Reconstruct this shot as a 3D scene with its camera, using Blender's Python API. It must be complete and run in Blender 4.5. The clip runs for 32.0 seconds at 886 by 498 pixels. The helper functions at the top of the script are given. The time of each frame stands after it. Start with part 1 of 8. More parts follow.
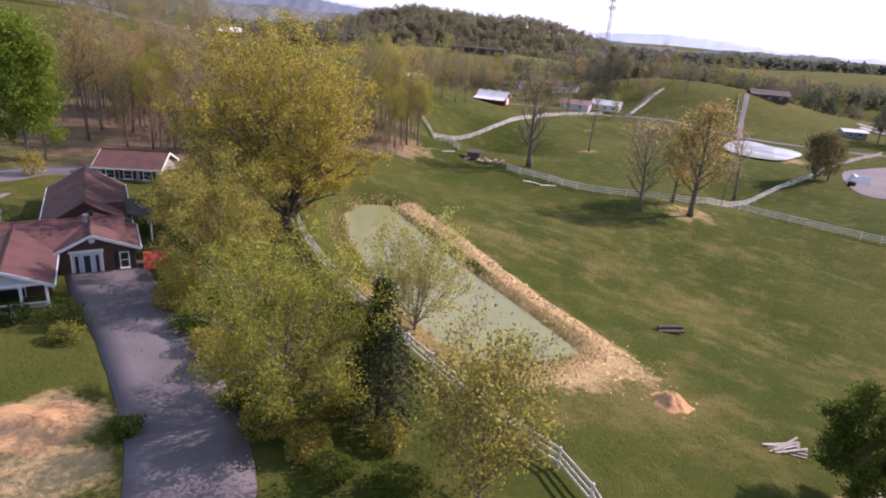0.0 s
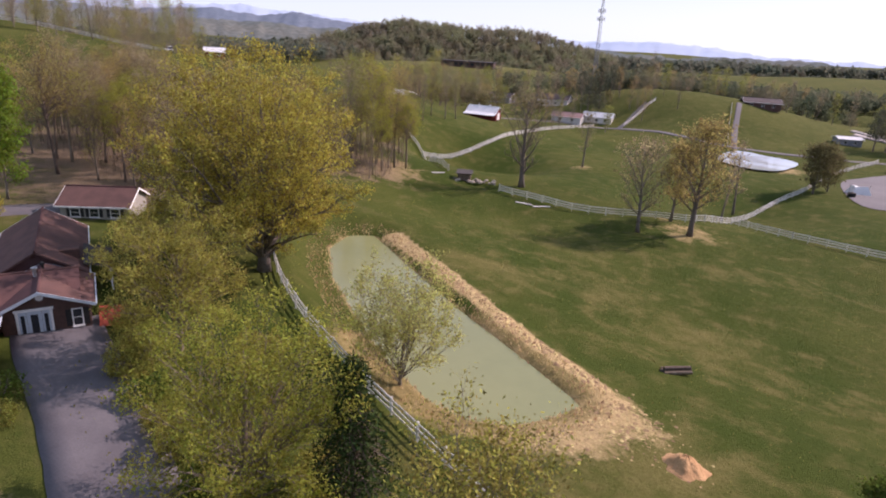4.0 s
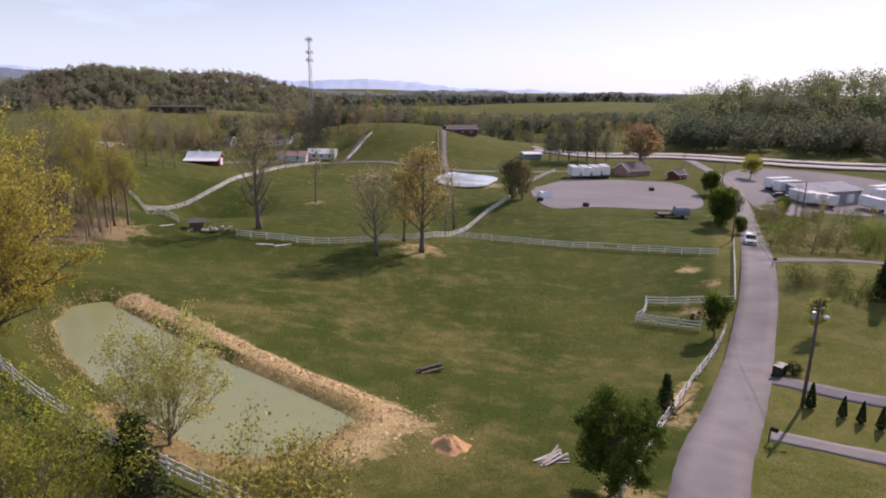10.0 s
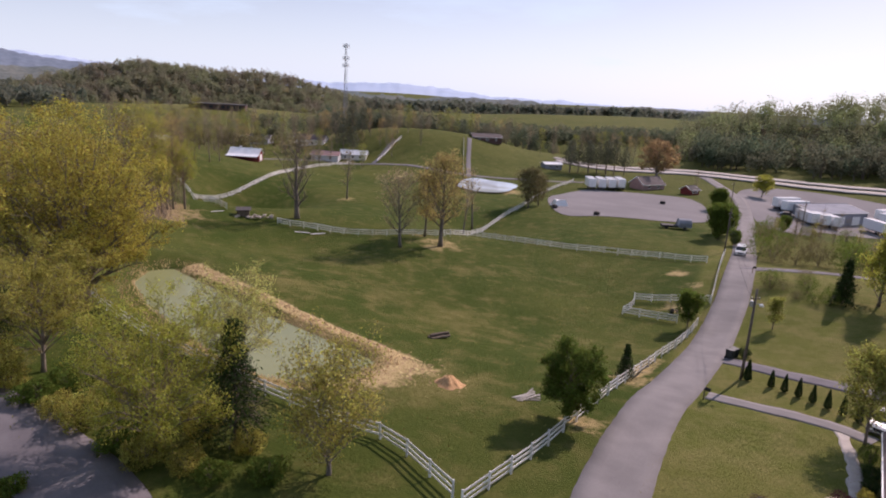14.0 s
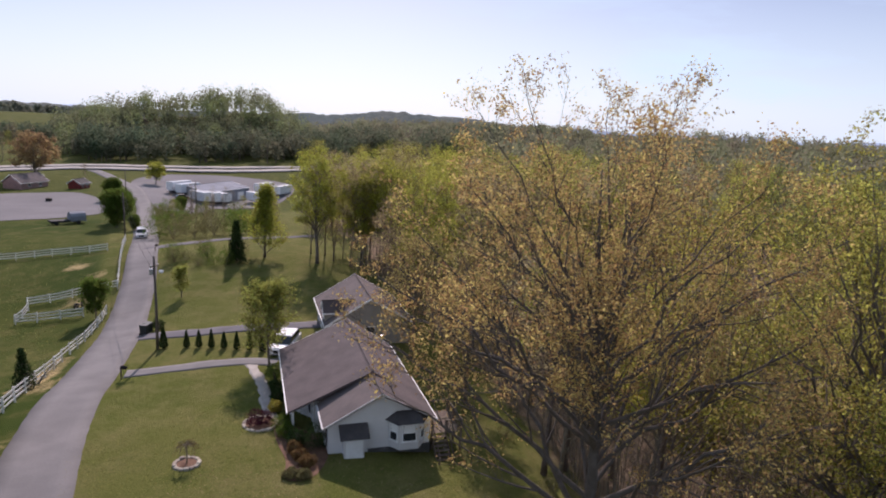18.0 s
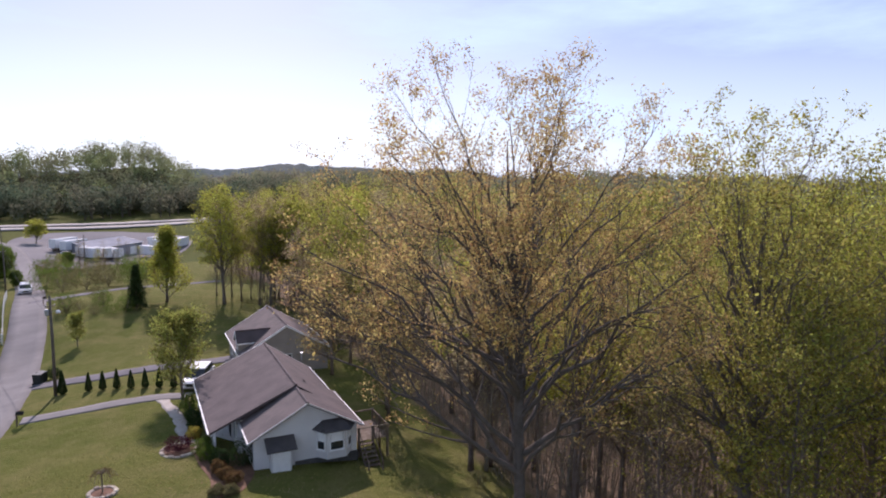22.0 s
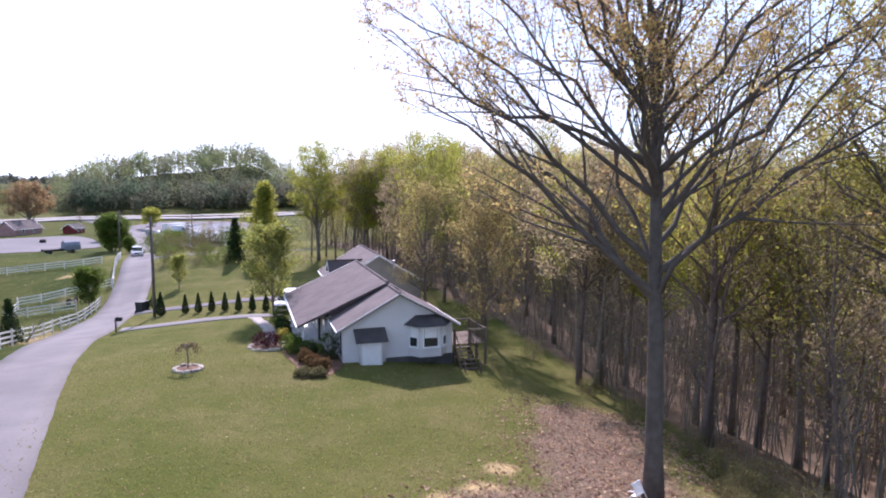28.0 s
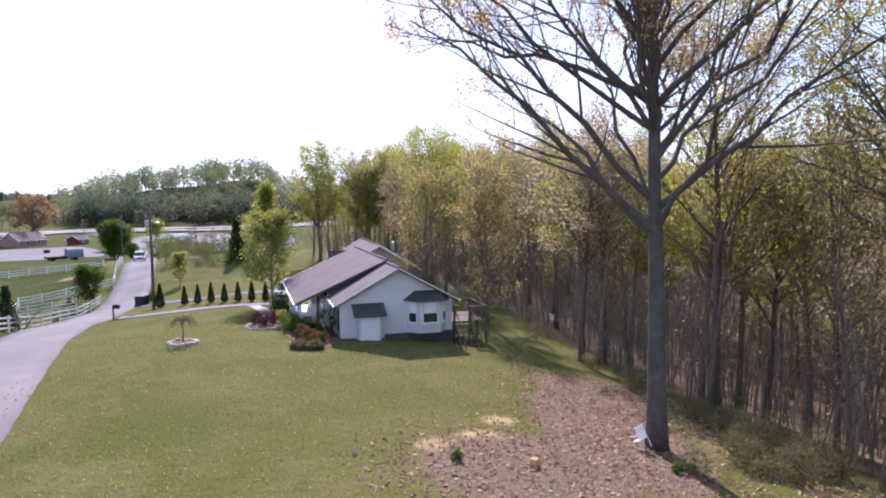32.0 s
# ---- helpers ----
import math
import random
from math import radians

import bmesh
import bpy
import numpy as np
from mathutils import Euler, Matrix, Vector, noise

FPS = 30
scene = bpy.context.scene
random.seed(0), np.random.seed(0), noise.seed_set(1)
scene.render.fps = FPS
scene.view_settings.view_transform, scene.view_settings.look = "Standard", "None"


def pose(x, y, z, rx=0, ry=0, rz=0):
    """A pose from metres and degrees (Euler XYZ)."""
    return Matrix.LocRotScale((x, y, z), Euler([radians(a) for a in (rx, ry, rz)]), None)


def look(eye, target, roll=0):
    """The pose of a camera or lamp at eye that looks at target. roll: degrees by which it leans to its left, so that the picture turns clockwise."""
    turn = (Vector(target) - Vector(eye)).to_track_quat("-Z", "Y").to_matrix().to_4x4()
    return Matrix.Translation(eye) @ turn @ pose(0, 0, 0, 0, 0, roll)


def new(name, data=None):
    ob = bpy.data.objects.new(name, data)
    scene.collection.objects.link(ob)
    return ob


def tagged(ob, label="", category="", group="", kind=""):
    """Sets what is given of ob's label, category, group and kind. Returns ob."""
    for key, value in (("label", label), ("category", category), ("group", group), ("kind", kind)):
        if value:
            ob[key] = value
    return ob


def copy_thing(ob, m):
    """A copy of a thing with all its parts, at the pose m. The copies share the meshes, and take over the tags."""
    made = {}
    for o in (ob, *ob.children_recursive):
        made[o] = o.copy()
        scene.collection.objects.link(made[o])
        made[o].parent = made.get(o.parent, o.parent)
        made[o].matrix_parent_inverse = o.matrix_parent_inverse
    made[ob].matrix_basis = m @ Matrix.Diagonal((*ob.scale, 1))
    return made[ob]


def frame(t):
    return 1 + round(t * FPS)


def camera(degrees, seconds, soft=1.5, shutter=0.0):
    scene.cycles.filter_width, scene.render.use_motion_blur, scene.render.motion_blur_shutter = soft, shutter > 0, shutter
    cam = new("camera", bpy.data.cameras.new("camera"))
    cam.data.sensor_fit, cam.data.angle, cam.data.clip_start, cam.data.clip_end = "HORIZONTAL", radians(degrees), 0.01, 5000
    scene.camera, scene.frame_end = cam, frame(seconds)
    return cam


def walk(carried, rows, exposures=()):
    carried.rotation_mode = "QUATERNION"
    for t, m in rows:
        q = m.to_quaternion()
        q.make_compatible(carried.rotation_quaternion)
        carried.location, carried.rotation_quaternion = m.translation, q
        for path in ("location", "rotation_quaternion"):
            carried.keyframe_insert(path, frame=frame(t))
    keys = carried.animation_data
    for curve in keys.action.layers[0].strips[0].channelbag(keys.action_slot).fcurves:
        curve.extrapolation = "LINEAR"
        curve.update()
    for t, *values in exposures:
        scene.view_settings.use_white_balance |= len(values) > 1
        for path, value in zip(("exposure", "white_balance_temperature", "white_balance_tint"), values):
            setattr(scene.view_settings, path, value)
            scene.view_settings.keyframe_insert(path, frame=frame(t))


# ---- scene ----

# ---------------------------------------------------------------- camera
# seconds, x, y, z, yaw to the left, pitch up, roll
PATH = [
    (0, 0.92, -3.31, 21.99, 16.21, -19.73, 4.51),
    (0.5, 0.91, -2.37, 21.91, 16.23, -19.70, 3.57),
    (1, 0.77, -1.56, 22.01, 16.61, -19.72, 3.76),
    (1.5, 0.67, -0.91, 21.94, 18.80, -19.56, 4.51),
    (2, 0.40, -0.16, 22.19, 19.41, -19.75, 5.57),
    (2.5, 0.10, 0.60, 22.38, 19.61, -19.65, 5.90),
    (4.5, 0.18, 1.73, 23.01, 12.50, -17.62, 1.59),
    (5, 0.32, 3.02, 22.67, 5.94, -15.66, 0.09),
    (5.5, -0.09, 2.98, 22.97, -5.32, -15.06, -2.19),
    (6, -0.00, 3.57, 22.98, -10.12, -15.64, -2.33),
    (6.5, 0.10, 3.37, 23.13, -9.73, -15.43, -2.25),
    (7, 0.17, 2.91, 23.18, -9.38, -15.32, -0.71),
    (7.5, 0.16, 2.31, 23.28, -9.39, -15.28, 1.52),
    (8, 0.01, 1.63, 23.37, -9.16, -15.15, 1.76),
    (8.5, 0.07, 0.80, 23.52, -8.73, -15.01, 1.67),
    (9, 0.02, -0.04, 23.46, -8.75, -14.69, 1.68),
    (9.5, -0.03, -1.14, 23.42, -8.69, -14.43, 1.53),
    (10, -0.07, -2.20, 23.45, -8.32, -14.54, 0.94),
    (10.5, -0.06, -3.33, 23.45, -8.31, -14.40, 0.46),
    (11, -0.19, -4.95, 23.61, -7.01, -14.34, 1.36),
    (11.5, -0.43, -9.05, 25.16, 7.13, -14.98, 1.69),
    (12, 0.48, -9.24, 24.29, 13.39, -14.71, 0.68),
    (12.5, 0.26, -11.03, 24.76, 9.61, -14.66, 1.49),
    (13, -0.35, -13.58, 25.24, 3.68, -14.20, 2.66),
    (13.5, -0.50, -14.40, 25.05, 0.28, -14.23, 3.31),
    (15.5, -0.77, -16.18, 23.47, -55.90, -10.66, 4.98),
    (16, -2.06, -17.29, 23.54, -75.06, -9.05, 6.58),
    (16.5, -1.72, -17.47, 23.71, -70.45, -10.24, 5.59),
    (17, 0.45, -16.32, 22.81, -60.28, -11.30, 4.84),
    (17.5, 1.61, -15.45, 22.09, -56.06, -11.57, 3.88),
    (18, 1.45, -15.30, 22.18, -57.48, -11.51, 3.02),
    (18.5, 0.46, -15.94, 22.52, -61.55, -10.84, 2.45),
    (19, -0.36, -16.61, 22.86, -64.29, -10.44, 1.39),
    (19.5, -0.82, -16.88, 22.60, -66.01, -9.59, 1.11),
    (20, -0.63, -16.15, 21.59, -64.80, -8.27, 0.40),
    (20.5, 0.16, -15.00, 20.60, -60.10, -7.37, 0.50),
    (21, -0.10, -15.20, 20.28, -62.44, -6.97, 0.53),
    (21.5, -0.82, -15.81, 20.10, -65.07, -6.10, 0.45),
    (22, -0.79, -15.86, 19.58, -66.10, -6.79, 0.81),
    (22.5, 0.19, -14.75, 18.50, -62.45, -6.52, 0.14),
    (23, 1.50, -13.69, 17.42, -56.84, -7.44, 0.97),
    (23.5, 1.96, -13.50, 16.83, -56.41, -8.43, 3.57),
    (24, 1.86, -13.44, 16.11, -56.24, -7.77, 3.50),
    (24.5, 1.81, -13.20, 15.40, -55.13, -7.89, 4.59),
    (26.5, 2.12, -13.37, 12.97, -56.08, -6.81, 1.82),
    (27, 2.17, -13.37, 12.23, -55.18, -6.36, 0.91),
    (27.5, 1.81, -13.69, 11.60, -56.00, -6.08, 0.92),
    (28, 1.69, -13.99, 11.27, -57.66, -5.93, 0.29),
    (28.5, 1.60, -14.22, 11.06, -57.39, -6.34, 0.57),
    (29, 1.70, -14.18, 10.64, -57.06, -6.09, 1.20),
    (29.5, 1.83, -14.05, 10.29, -57.83, -6.06, -1.23),
    (30, 1.96, -14.03, 9.96, -58.55, -5.84, -2.36),
    (30.5, 2.14, -14.09, 9.71, -58.06, -5.59, -2.10),
    (31, 2.27, -14.10, 9.46, -57.57, -5.15, -1.46),
    (31.5, 2.12, -14.07, 9.10, -57.53, -4.65, -0.63),
    (32, 2.10, -14.13, 8.76, -57.25, -4.50, -0.27),
]
cam = camera(70.7, 32.0, soft=2.0)
walk(cam, [(t, pose(x, y, z) @ pose(0, 0, 0, 90 + pt, 0, yw) @ pose(0, 0, 0, 0, 0, ro)) for t, x, y, z, yw, pt, ro in PATH],
     exposures=[(0.0, 0.34, 6750, 47), (2.5, 0.32, 6750, 46), (5.0, -0.03, 6900, 41), (13.5, -0.1, 6900, 41), (16.0, -0.17, 6700, 34), (21.0, -0.08, 6450, 36), (23.0, 0.22, 6200, 37), (24.5, 0.53, 6000, 38), (26.5, 0.67, 5950, 39), (32.0, 0.70, 5950, 39)])

# ---------------------------------------------------------------- daylight
SUN_AZ, SUN_EL = radians(48), radians(36.5)
world = bpy.data.worlds.new("sky")
scene.world = world
world.use_nodes = True
nt = world.node_tree
nt.nodes.clear()
w_out = nt.nodes.new("ShaderNodeOutputWorld")
w_bg = nt.nodes.new("ShaderNodeBackground")
sky = nt.nodes.new("ShaderNodeTexSky")
sky.sky_type = "NISHITA"
sky.sun_disc = False
sky.sun_elevation, sky.sun_rotation = SUN_EL, SUN_AZ
sky.air_density, sky.dust_density, sky.ozone_density = 1.0, 0.4, 0.9
w_co = nt.nodes.new("ShaderNodeTexCoord")
w_map = nt.nodes.new("ShaderNodeMapping")
w_map.inputs["Scale"].default_value = (1.1, 1.1, 5.0)
w_noise = nt.nodes.new("ShaderNodeTexNoise")
w_noise.inputs["Scale"].default_value = 2.0
w_noise.inputs["Detail"].default_value = 7
w_noise.inputs["Roughness"].default_value = 0.58
w_ramp = nt.nodes.new("ShaderNodeMapRange")
w_ramp.inputs["From Min"].default_value, w_ramp.inputs["From Max"].default_value = 0.42, 0.78
w_ramp.inputs["To Min"].default_value, w_ramp.inputs["To Max"].default_value = 0.14, 0.97
w_mix = nt.nodes.new("ShaderNodeMix")
w_mix.data_type = "RGBA"
w_mix.inputs["B"].default_value = (6.8, 10.1, 12.0, 1)
nt.links.new(w_co.outputs["Generated"], w_map.inputs["Vector"])
nt.links.new(w_map.outputs["Vector"], w_noise.inputs["Vector"])
nt.links.new(w_noise.outputs["Fac"], w_ramp.inputs["Value"])
w_sep = nt.nodes.new("ShaderNodeSeparateXYZ")
w_haze = nt.nodes.new("ShaderNodeMapRange")
w_haze.inputs["From Min"].default_value, w_haze.inputs["From Max"].default_value = 0.0, 0.22
w_haze.inputs["To Min"].default_value, w_haze.inputs["To Max"].default_value = 0.75, 0.0
w_max = nt.nodes.new("ShaderNodeMath")
w_max.operation = "MAXIMUM"
nt.links.new(w_co.outputs["Generated"], w_sep.inputs["Vector"])
nt.links.new(w_sep.outputs["Z"], w_haze.inputs["Value"])
nt.links.new(w_haze.outputs["Result"], w_max.inputs[0])
nt.links.new(w_ramp.outputs["Result"], w_max.inputs[1])
nt.links.new(w_max.outputs["Value"], w_mix.inputs["Factor"])
nt.links.new(sky.outputs["Color"], w_mix.inputs["A"])
nt.links.new(w_mix.outputs["Result"], w_bg.inputs["Color"])
w_bg.inputs["Strength"].default_value = 0.105
nt.links.new(w_bg.outputs["Background"], w_out.inputs["Surface"])
sun = new("sun", bpy.data.lights.new("sun", "SUN"))
sun.data.energy, sun.data.angle, sun.data.color = 5.0, radians(0.6), (1.0, 0.95, 0.86)
sun.matrix_world = look((0, 0, 0), (-math.sin(SUN_AZ) * math.cos(SUN_EL), -math.cos(SUN_AZ) * math.cos(SUN_EL), -math.sin(SUN_EL)))


# ---------------------------------------------------------------- materials
def mat(name, a, b=None, scale=4.0, rough=0.85, bump=0.0, fine=40.0, metal=0.0, spec=0.3, vary=0.0, island=False, trans=0.0, wear=0.12):
    """A surface of two colours: broad stains, fine grain, relief, and a shift from piece to piece."""
    m = bpy.data.materials.new(name)
    m.use_nodes = True
    n, l = m.node_tree.nodes, m.node_tree.links
    p = n["Principled BSDF"]
    b = b or tuple(c * 0.8 for c in a)
    co = n.new("ShaderNodeTexCoord")
    big = n.new("ShaderNodeTexNoise")
    big.inputs["Scale"].default_value, big.inputs["Detail"].default_value = scale, 5
    small = n.new("ShaderNodeTexNoise")
    small.inputs["Scale"].default_value, small.inputs["Detail"].default_value = fine, 3
    l.new(co.outputs["Object"], big.inputs["Vector"])
    l.new(co.outputs["Object"], small.inputs["Vector"])
    rng = n.new("ShaderNodeMapRange")
    rng.inputs["From Min"].default_value, rng.inputs["From Max"].default_value = 0.35, 0.65
    l.new(big.outputs["Fac"], rng.inputs["Value"])
    mix = n.new("ShaderNodeMix")
    mix.data_type = "RGBA"
    mix.inputs["A"].default_value, mix.inputs["B"].default_value = (*a, 1), (*b, 1)
    l.new(rng.outputs["Result"], mix.inputs["Factor"])
    val = n.new("ShaderNodeMapRange")
    val.inputs["To Min"].default_value, val.inputs["To Max"].default_value = 1 - wear, 1 + wear
    l.new(small.outputs["Fac"], val.inputs["Value"])
    hsv = n.new("ShaderNodeHueSaturation")
    l.new(mix.outputs["Result"], hsv.inputs["Color"])
    if vary:
        info = n.new("ShaderNodeNewGeometry") if island else n.new("ShaderNodeObjectInfo")
        src = info.outputs["Random Per Island"] if island else info.outputs["Random"]
        v2 = n.new("ShaderNodeMapRange")
        v2.inputs["To Min"].default_value, v2.inputs["To Max"].default_value = 1 - vary, 1 + vary
        l.new(src, v2.inputs["Value"])
        mul = n.new("ShaderNodeMath")
        mul.operation = "MULTIPLY"
        l.new(val.outputs["Result"], mul.inputs[0])
        l.new(v2.outputs["Result"], mul.inputs[1])
        l.new(mul.outputs["Value"], hsv.inputs["Value"])
        h2 = n.new("ShaderNodeMapRange")
        h2.inputs["To Min"].default_value, h2.inputs["To Max"].default_value = 0.5 - vary * 0.07, 0.5 + vary * 0.07
        l.new(src, h2.inputs["Value"])
        l.new(h2.outputs["Result"], hsv.inputs["Hue"])
    else:
        l.new(val.outputs["Result"], hsv.inputs["Value"])
    l.new(hsv.outputs["Color"], p.inputs["Base Color"])
    p.inputs["Roughness"].default_value, p.inputs["Metallic"].default_value = rough, metal
    p.inputs["Specular IOR Level"].default_value = spec
    if bump:
        bn = n.new("ShaderNodeBump")
        bn.inputs["Strength"].default_value, bn.inputs["Distance"].default_value = bump, 0.05
        l.new(small.outputs["Fac"], bn.inputs["Height"])
        l.new(bn.outputs["Normal"], p.inputs["Normal"])
    if trans:
        tr = n.new("ShaderNodeBsdfTranslucent")
        mx = n.new("ShaderNodeMixShader")
        mx.inputs["Fac"].default_value = trans
        l.new(hsv.outputs["Color"], tr.inputs["Color"])
        l.new(p.outputs["BSDF"], mx.inputs[1])
        l.new(tr.outputs["BSDF"], mx.inputs[2])
        l.new(mx.outputs["Shader"], n["Material Output"].inputs["Surface"])
    return m


def leafmat(name, a, b, trans=0.58):
    return mat(name, a, b, scale=0.35, fine=3.0, rough=0.9, spec=0.03, vary=0.45, island=True, trans=trans, wear=0.2)


M_BARK = mat("bark_grey_brown", (0.14, 0.115, 0.095), (0.19, 0.165, 0.14), scale=3, fine=22, bump=0.6, vary=0.25)
M_BARK_OAK = mat("bark_oak", (0.085, 0.07, 0.058), (0.125, 0.105, 0.09), scale=3, fine=22, bump=0.6, vary=0.2)
M_BARK_D = mat("bark_dark", (0.15, 0.115, 0.088), (0.20, 0.16, 0.125), scale=3, fine=22, bump=0.5, vary=0.3)
M_LEAF_YEL = leafmat("spring_leaf_yellow", (0.45, 0.375, 0.08), (0.33, 0.29, 0.065))
M_LEAF_LIME = leafmat("spring_leaf_lime", (0.30, 0.31, 0.075), (0.21, 0.225, 0.055), 0.7)
M_LEAF_ORA = leafmat("spring_bud_orange", (0.40, 0.315, 0.125), (0.31, 0.25, 0.10), 0.7)
M_LEAF_OLI = leafmat("spring_leaf_olive", (0.40, 0.36, 0.09), (0.31, 0.29, 0.075), 0.7)
M_LEAF_OAK = leafmat("oak_bud_gold", (0.53, 0.37, 0.15), (0.41, 0.285, 0.115))
M_LEAF_PALE = leafmat("willow_leaf_pale", (0.52, 0.50, 0.17), (0.42, 0.42, 0.13))
M_LEAF_FRESH = leafmat("leaf_fresh_green", (0.22, 0.31, 0.045), (0.15, 0.23, 0.035))
M_LEAF_SCRUB = leafmat("scrub_olive_brown", (0.21, 0.185, 0.085), (0.15, 0.135, 0.065), 0.4)
M_LEAF_SUN = leafmat("sunny_spring_leaf", (0.40, 0.40, 0.075), (0.29, 0.30, 0.055), 0.7)
M_LEAF_BRONZE = leafmat("clipped_bronze", (0.22, 0.125, 0.055), (0.15, 0.10, 0.045), 0.3)
M_LEAF_GRN = leafmat("leaf_green", (0.13, 0.18, 0.035), (0.08, 0.12, 0.025))
M_LEAF_DRK = leafmat("leaf_dark_green", (0.045, 0.07, 0.022), (0.028, 0.05, 0.018), 0.2)
M_LEAF_RUSSET = leafmat("russet_bud", (0.36, 0.24, 0.13), (0.28, 0.19, 0.10))
M_LEAF_PINE = leafmat("pine_needles_grey", (0.115, 0.125, 0.085), (0.085, 0.10, 0.065), 0.4)
M_LEAF_TAN = leafmat("bud_tan", (0.31, 0.245, 0.145), (0.37, 0.30, 0.18), 0.7)
M_LEAF_RED = leafmat("leaf_dark_red", (0.085, 0.02, 0.034), (0.06, 0.016, 0.026), 0.2)
M_BOARD = mat("grey_old_board", (0.40, 0.37, 0.33), (0.30, 0.28, 0.25), scale=2, fine=30, rough=0.85, bump=0.2, vary=0.25)
M_WHITE = mat("white_paint_weathered", (0.78, 0.77, 0.73), (0.62, 0.61, 0.57), scale=1.5, fine=30, rough=0.6, bump=0.1, vary=0.12)
M_SIDING = mat("white_vinyl_siding", (0.67, 0.655, 0.635), (0.60, 0.585, 0.57), scale=0.6, fine=20, rough=0.55)
M_TRIM = mat("white_trim", (0.82, 0.82, 0.80), (0.74, 0.74, 0.72), scale=2, rough=0.5)
M_BLUETRIM = mat("pale_blue_trim", (0.52, 0.60, 0.66), (0.45, 0.53, 0.6), scale=2, rough=0.55)
M_SHINGLE = mat("brown_grey_shingle", (0.125, 0.098, 0.095), (0.092, 0.075, 0.073), scale=0.8, fine=25, rough=0.9, bump=0.3, vary=0.22, wear=0.25)
M_SHINGLE_RED = mat("red_brown_shingle", (0.125, 0.062, 0.056), (0.09, 0.047, 0.044), scale=0.8, fine=25, rough=0.9, bump=0.3, vary=0.22, wear=0.25)
M_SHINGLE_DK = mat("dark_shingle", (0.055, 0.05, 0.05), (0.08, 0.072, 0.07), scale=1.5, fine=25, rough=0.9, bump=0.3, vary=0.2)
M_BRICK = mat("brown_brick", (0.115, 0.062, 0.05), (0.085, 0.05, 0.042), scale=3, fine=30, rough=0.9, bump=0.4, wear=0.3)
M_TAUPE = mat("taupe_siding", (0.34, 0.31, 0.27), (0.28, 0.255, 0.225), scale=0.8, fine=20, rough=0.7)
M_BEIGE = mat("beige_block_wall", (0.36, 0.34, 0.29), (0.29, 0.275, 0.24), scale=1.5, fine=12, rough=0.9, bump=0.3)
M_BLOCK = mat("dark_block_wall", (0.10, 0.095, 0.09), (0.07, 0.066, 0.063), scale=2, fine=15, rough=0.95, bump=0.3)
M_STONE = mat("pale_stone", (0.5, 0.42, 0.33), (0.38, 0.33, 0.27), scale=3, fine=15, rough=0.9, bump=0.5, vary=0.3)
M_GLASS = mat("window_dark_glass", (0.022, 0.026, 0.032), (0.03, 0.035, 0.04), rough=0.08, spec=0.6, wear=0.05)
M_WOOD = mat("weathered_wood", (0.12, 0.085, 0.06), (0.18, 0.14, 0.105), scale=4, fine=40, rough=0.85, bump=0.3, vary=0.25)
M_POLE = mat("creosote_pole", (0.10, 0.08, 0.065), (0.15, 0.125, 0.105), scale=2, fine=30, rough=0.9, bump=0.3)
M_METAL = mat("galvanised_metal", (0.45, 0.46, 0.47), (0.36, 0.37, 0.38), scale=2, fine=20, rough=0.45, metal=0.7)
M_ROOFMET = mat("white_metal_roof", (0.80, 0.80, 0.80), (0.68, 0.69, 0.7), scale=0.5, fine=8, rough=0.4, spec=0.5)
M_GREYMET = mat("grey_metal_panel", (0.27, 0.285, 0.32), (0.22, 0.235, 0.27), scale=0.4, fine=8, rough=0.85)
M_REDBARN = mat("red_barn_board", (0.22, 0.03, 0.028), (0.15, 0.025, 0.025), scale=1, fine=20, rough=0.8, vary=0.1)
M_PINK = mat("faded_rose_roof", (0.36, 0.22, 0.20), (0.29, 0.18, 0.17), scale=0.8, rough=0.85)
M_BLACK = mat("black_rubber", (0.018, 0.018, 0.018), (0.03, 0.028, 0.026), rough=0.75)
M_GREENBIN = mat("dark_bin_plastic", (0.025, 0.03, 0.028), (0.035, 0.04, 0.038), rough=0.5)
M_CARWHITE = mat("white_car_paint", (0.72, 0.73, 0.74), (0.68, 0.69, 0.70), rough=0.25, spec=0.6, wear=0.03)
M_CHROME = mat("chrome", (0.6, 0.6, 0.6), (0.55, 0.55, 0.55), rough=0.2, metal=1.0)
M_REDLIGHT = mat("red_lens", (0.35, 0.02, 0.02), rough=0.3)
M_ORANGE = mat("red_orange_paint", (0.5, 0.09, 0.045), (0.38, 0.07, 0.04), scale=3, rough=0.7)
M_PATH = mat("concrete_pale", (0.42, 0.38, 0.34), (0.33, 0.30, 0.27), scale=1, fine=20, rough=0.9, bump=0.15)
M_ROAD = mat("worn_asphalt", (0.20, 0.188, 0.182), (0.155, 0.146, 0.142), scale=0.35, fine=9, rough=0.92, bump=0.2, wear=0.18)
M_DRIVE = mat("grey_asphalt_drive", (0.14, 0.132, 0.14), (0.105, 0.098, 0.106), scale=0.4, fine=8, rough=0.92, bump=0.2, wear=0.2)
M_GRAVEL = mat("grey_gravel_lot", (0.185, 0.175, 0.175), (0.145, 0.137, 0.138), scale=0.06, fine=2.0, rough=0.95, bump=0.2, wear=0.2)
M_CLAY = mat("orange_clay", (0.55, 0.33, 0.16), (0.40, 0.23, 0.11), scale=0.8, fine=6, rough=0.95, bump=0.8, wear=0.35)
M_CLOD = mat("clay_clod", (0.46, 0.335, 0.17), (0.28, 0.205, 0.10), scale=0.8, fine=6, rough=0.95, bump=0.5, vary=0.4, island=True, wear=0.3)
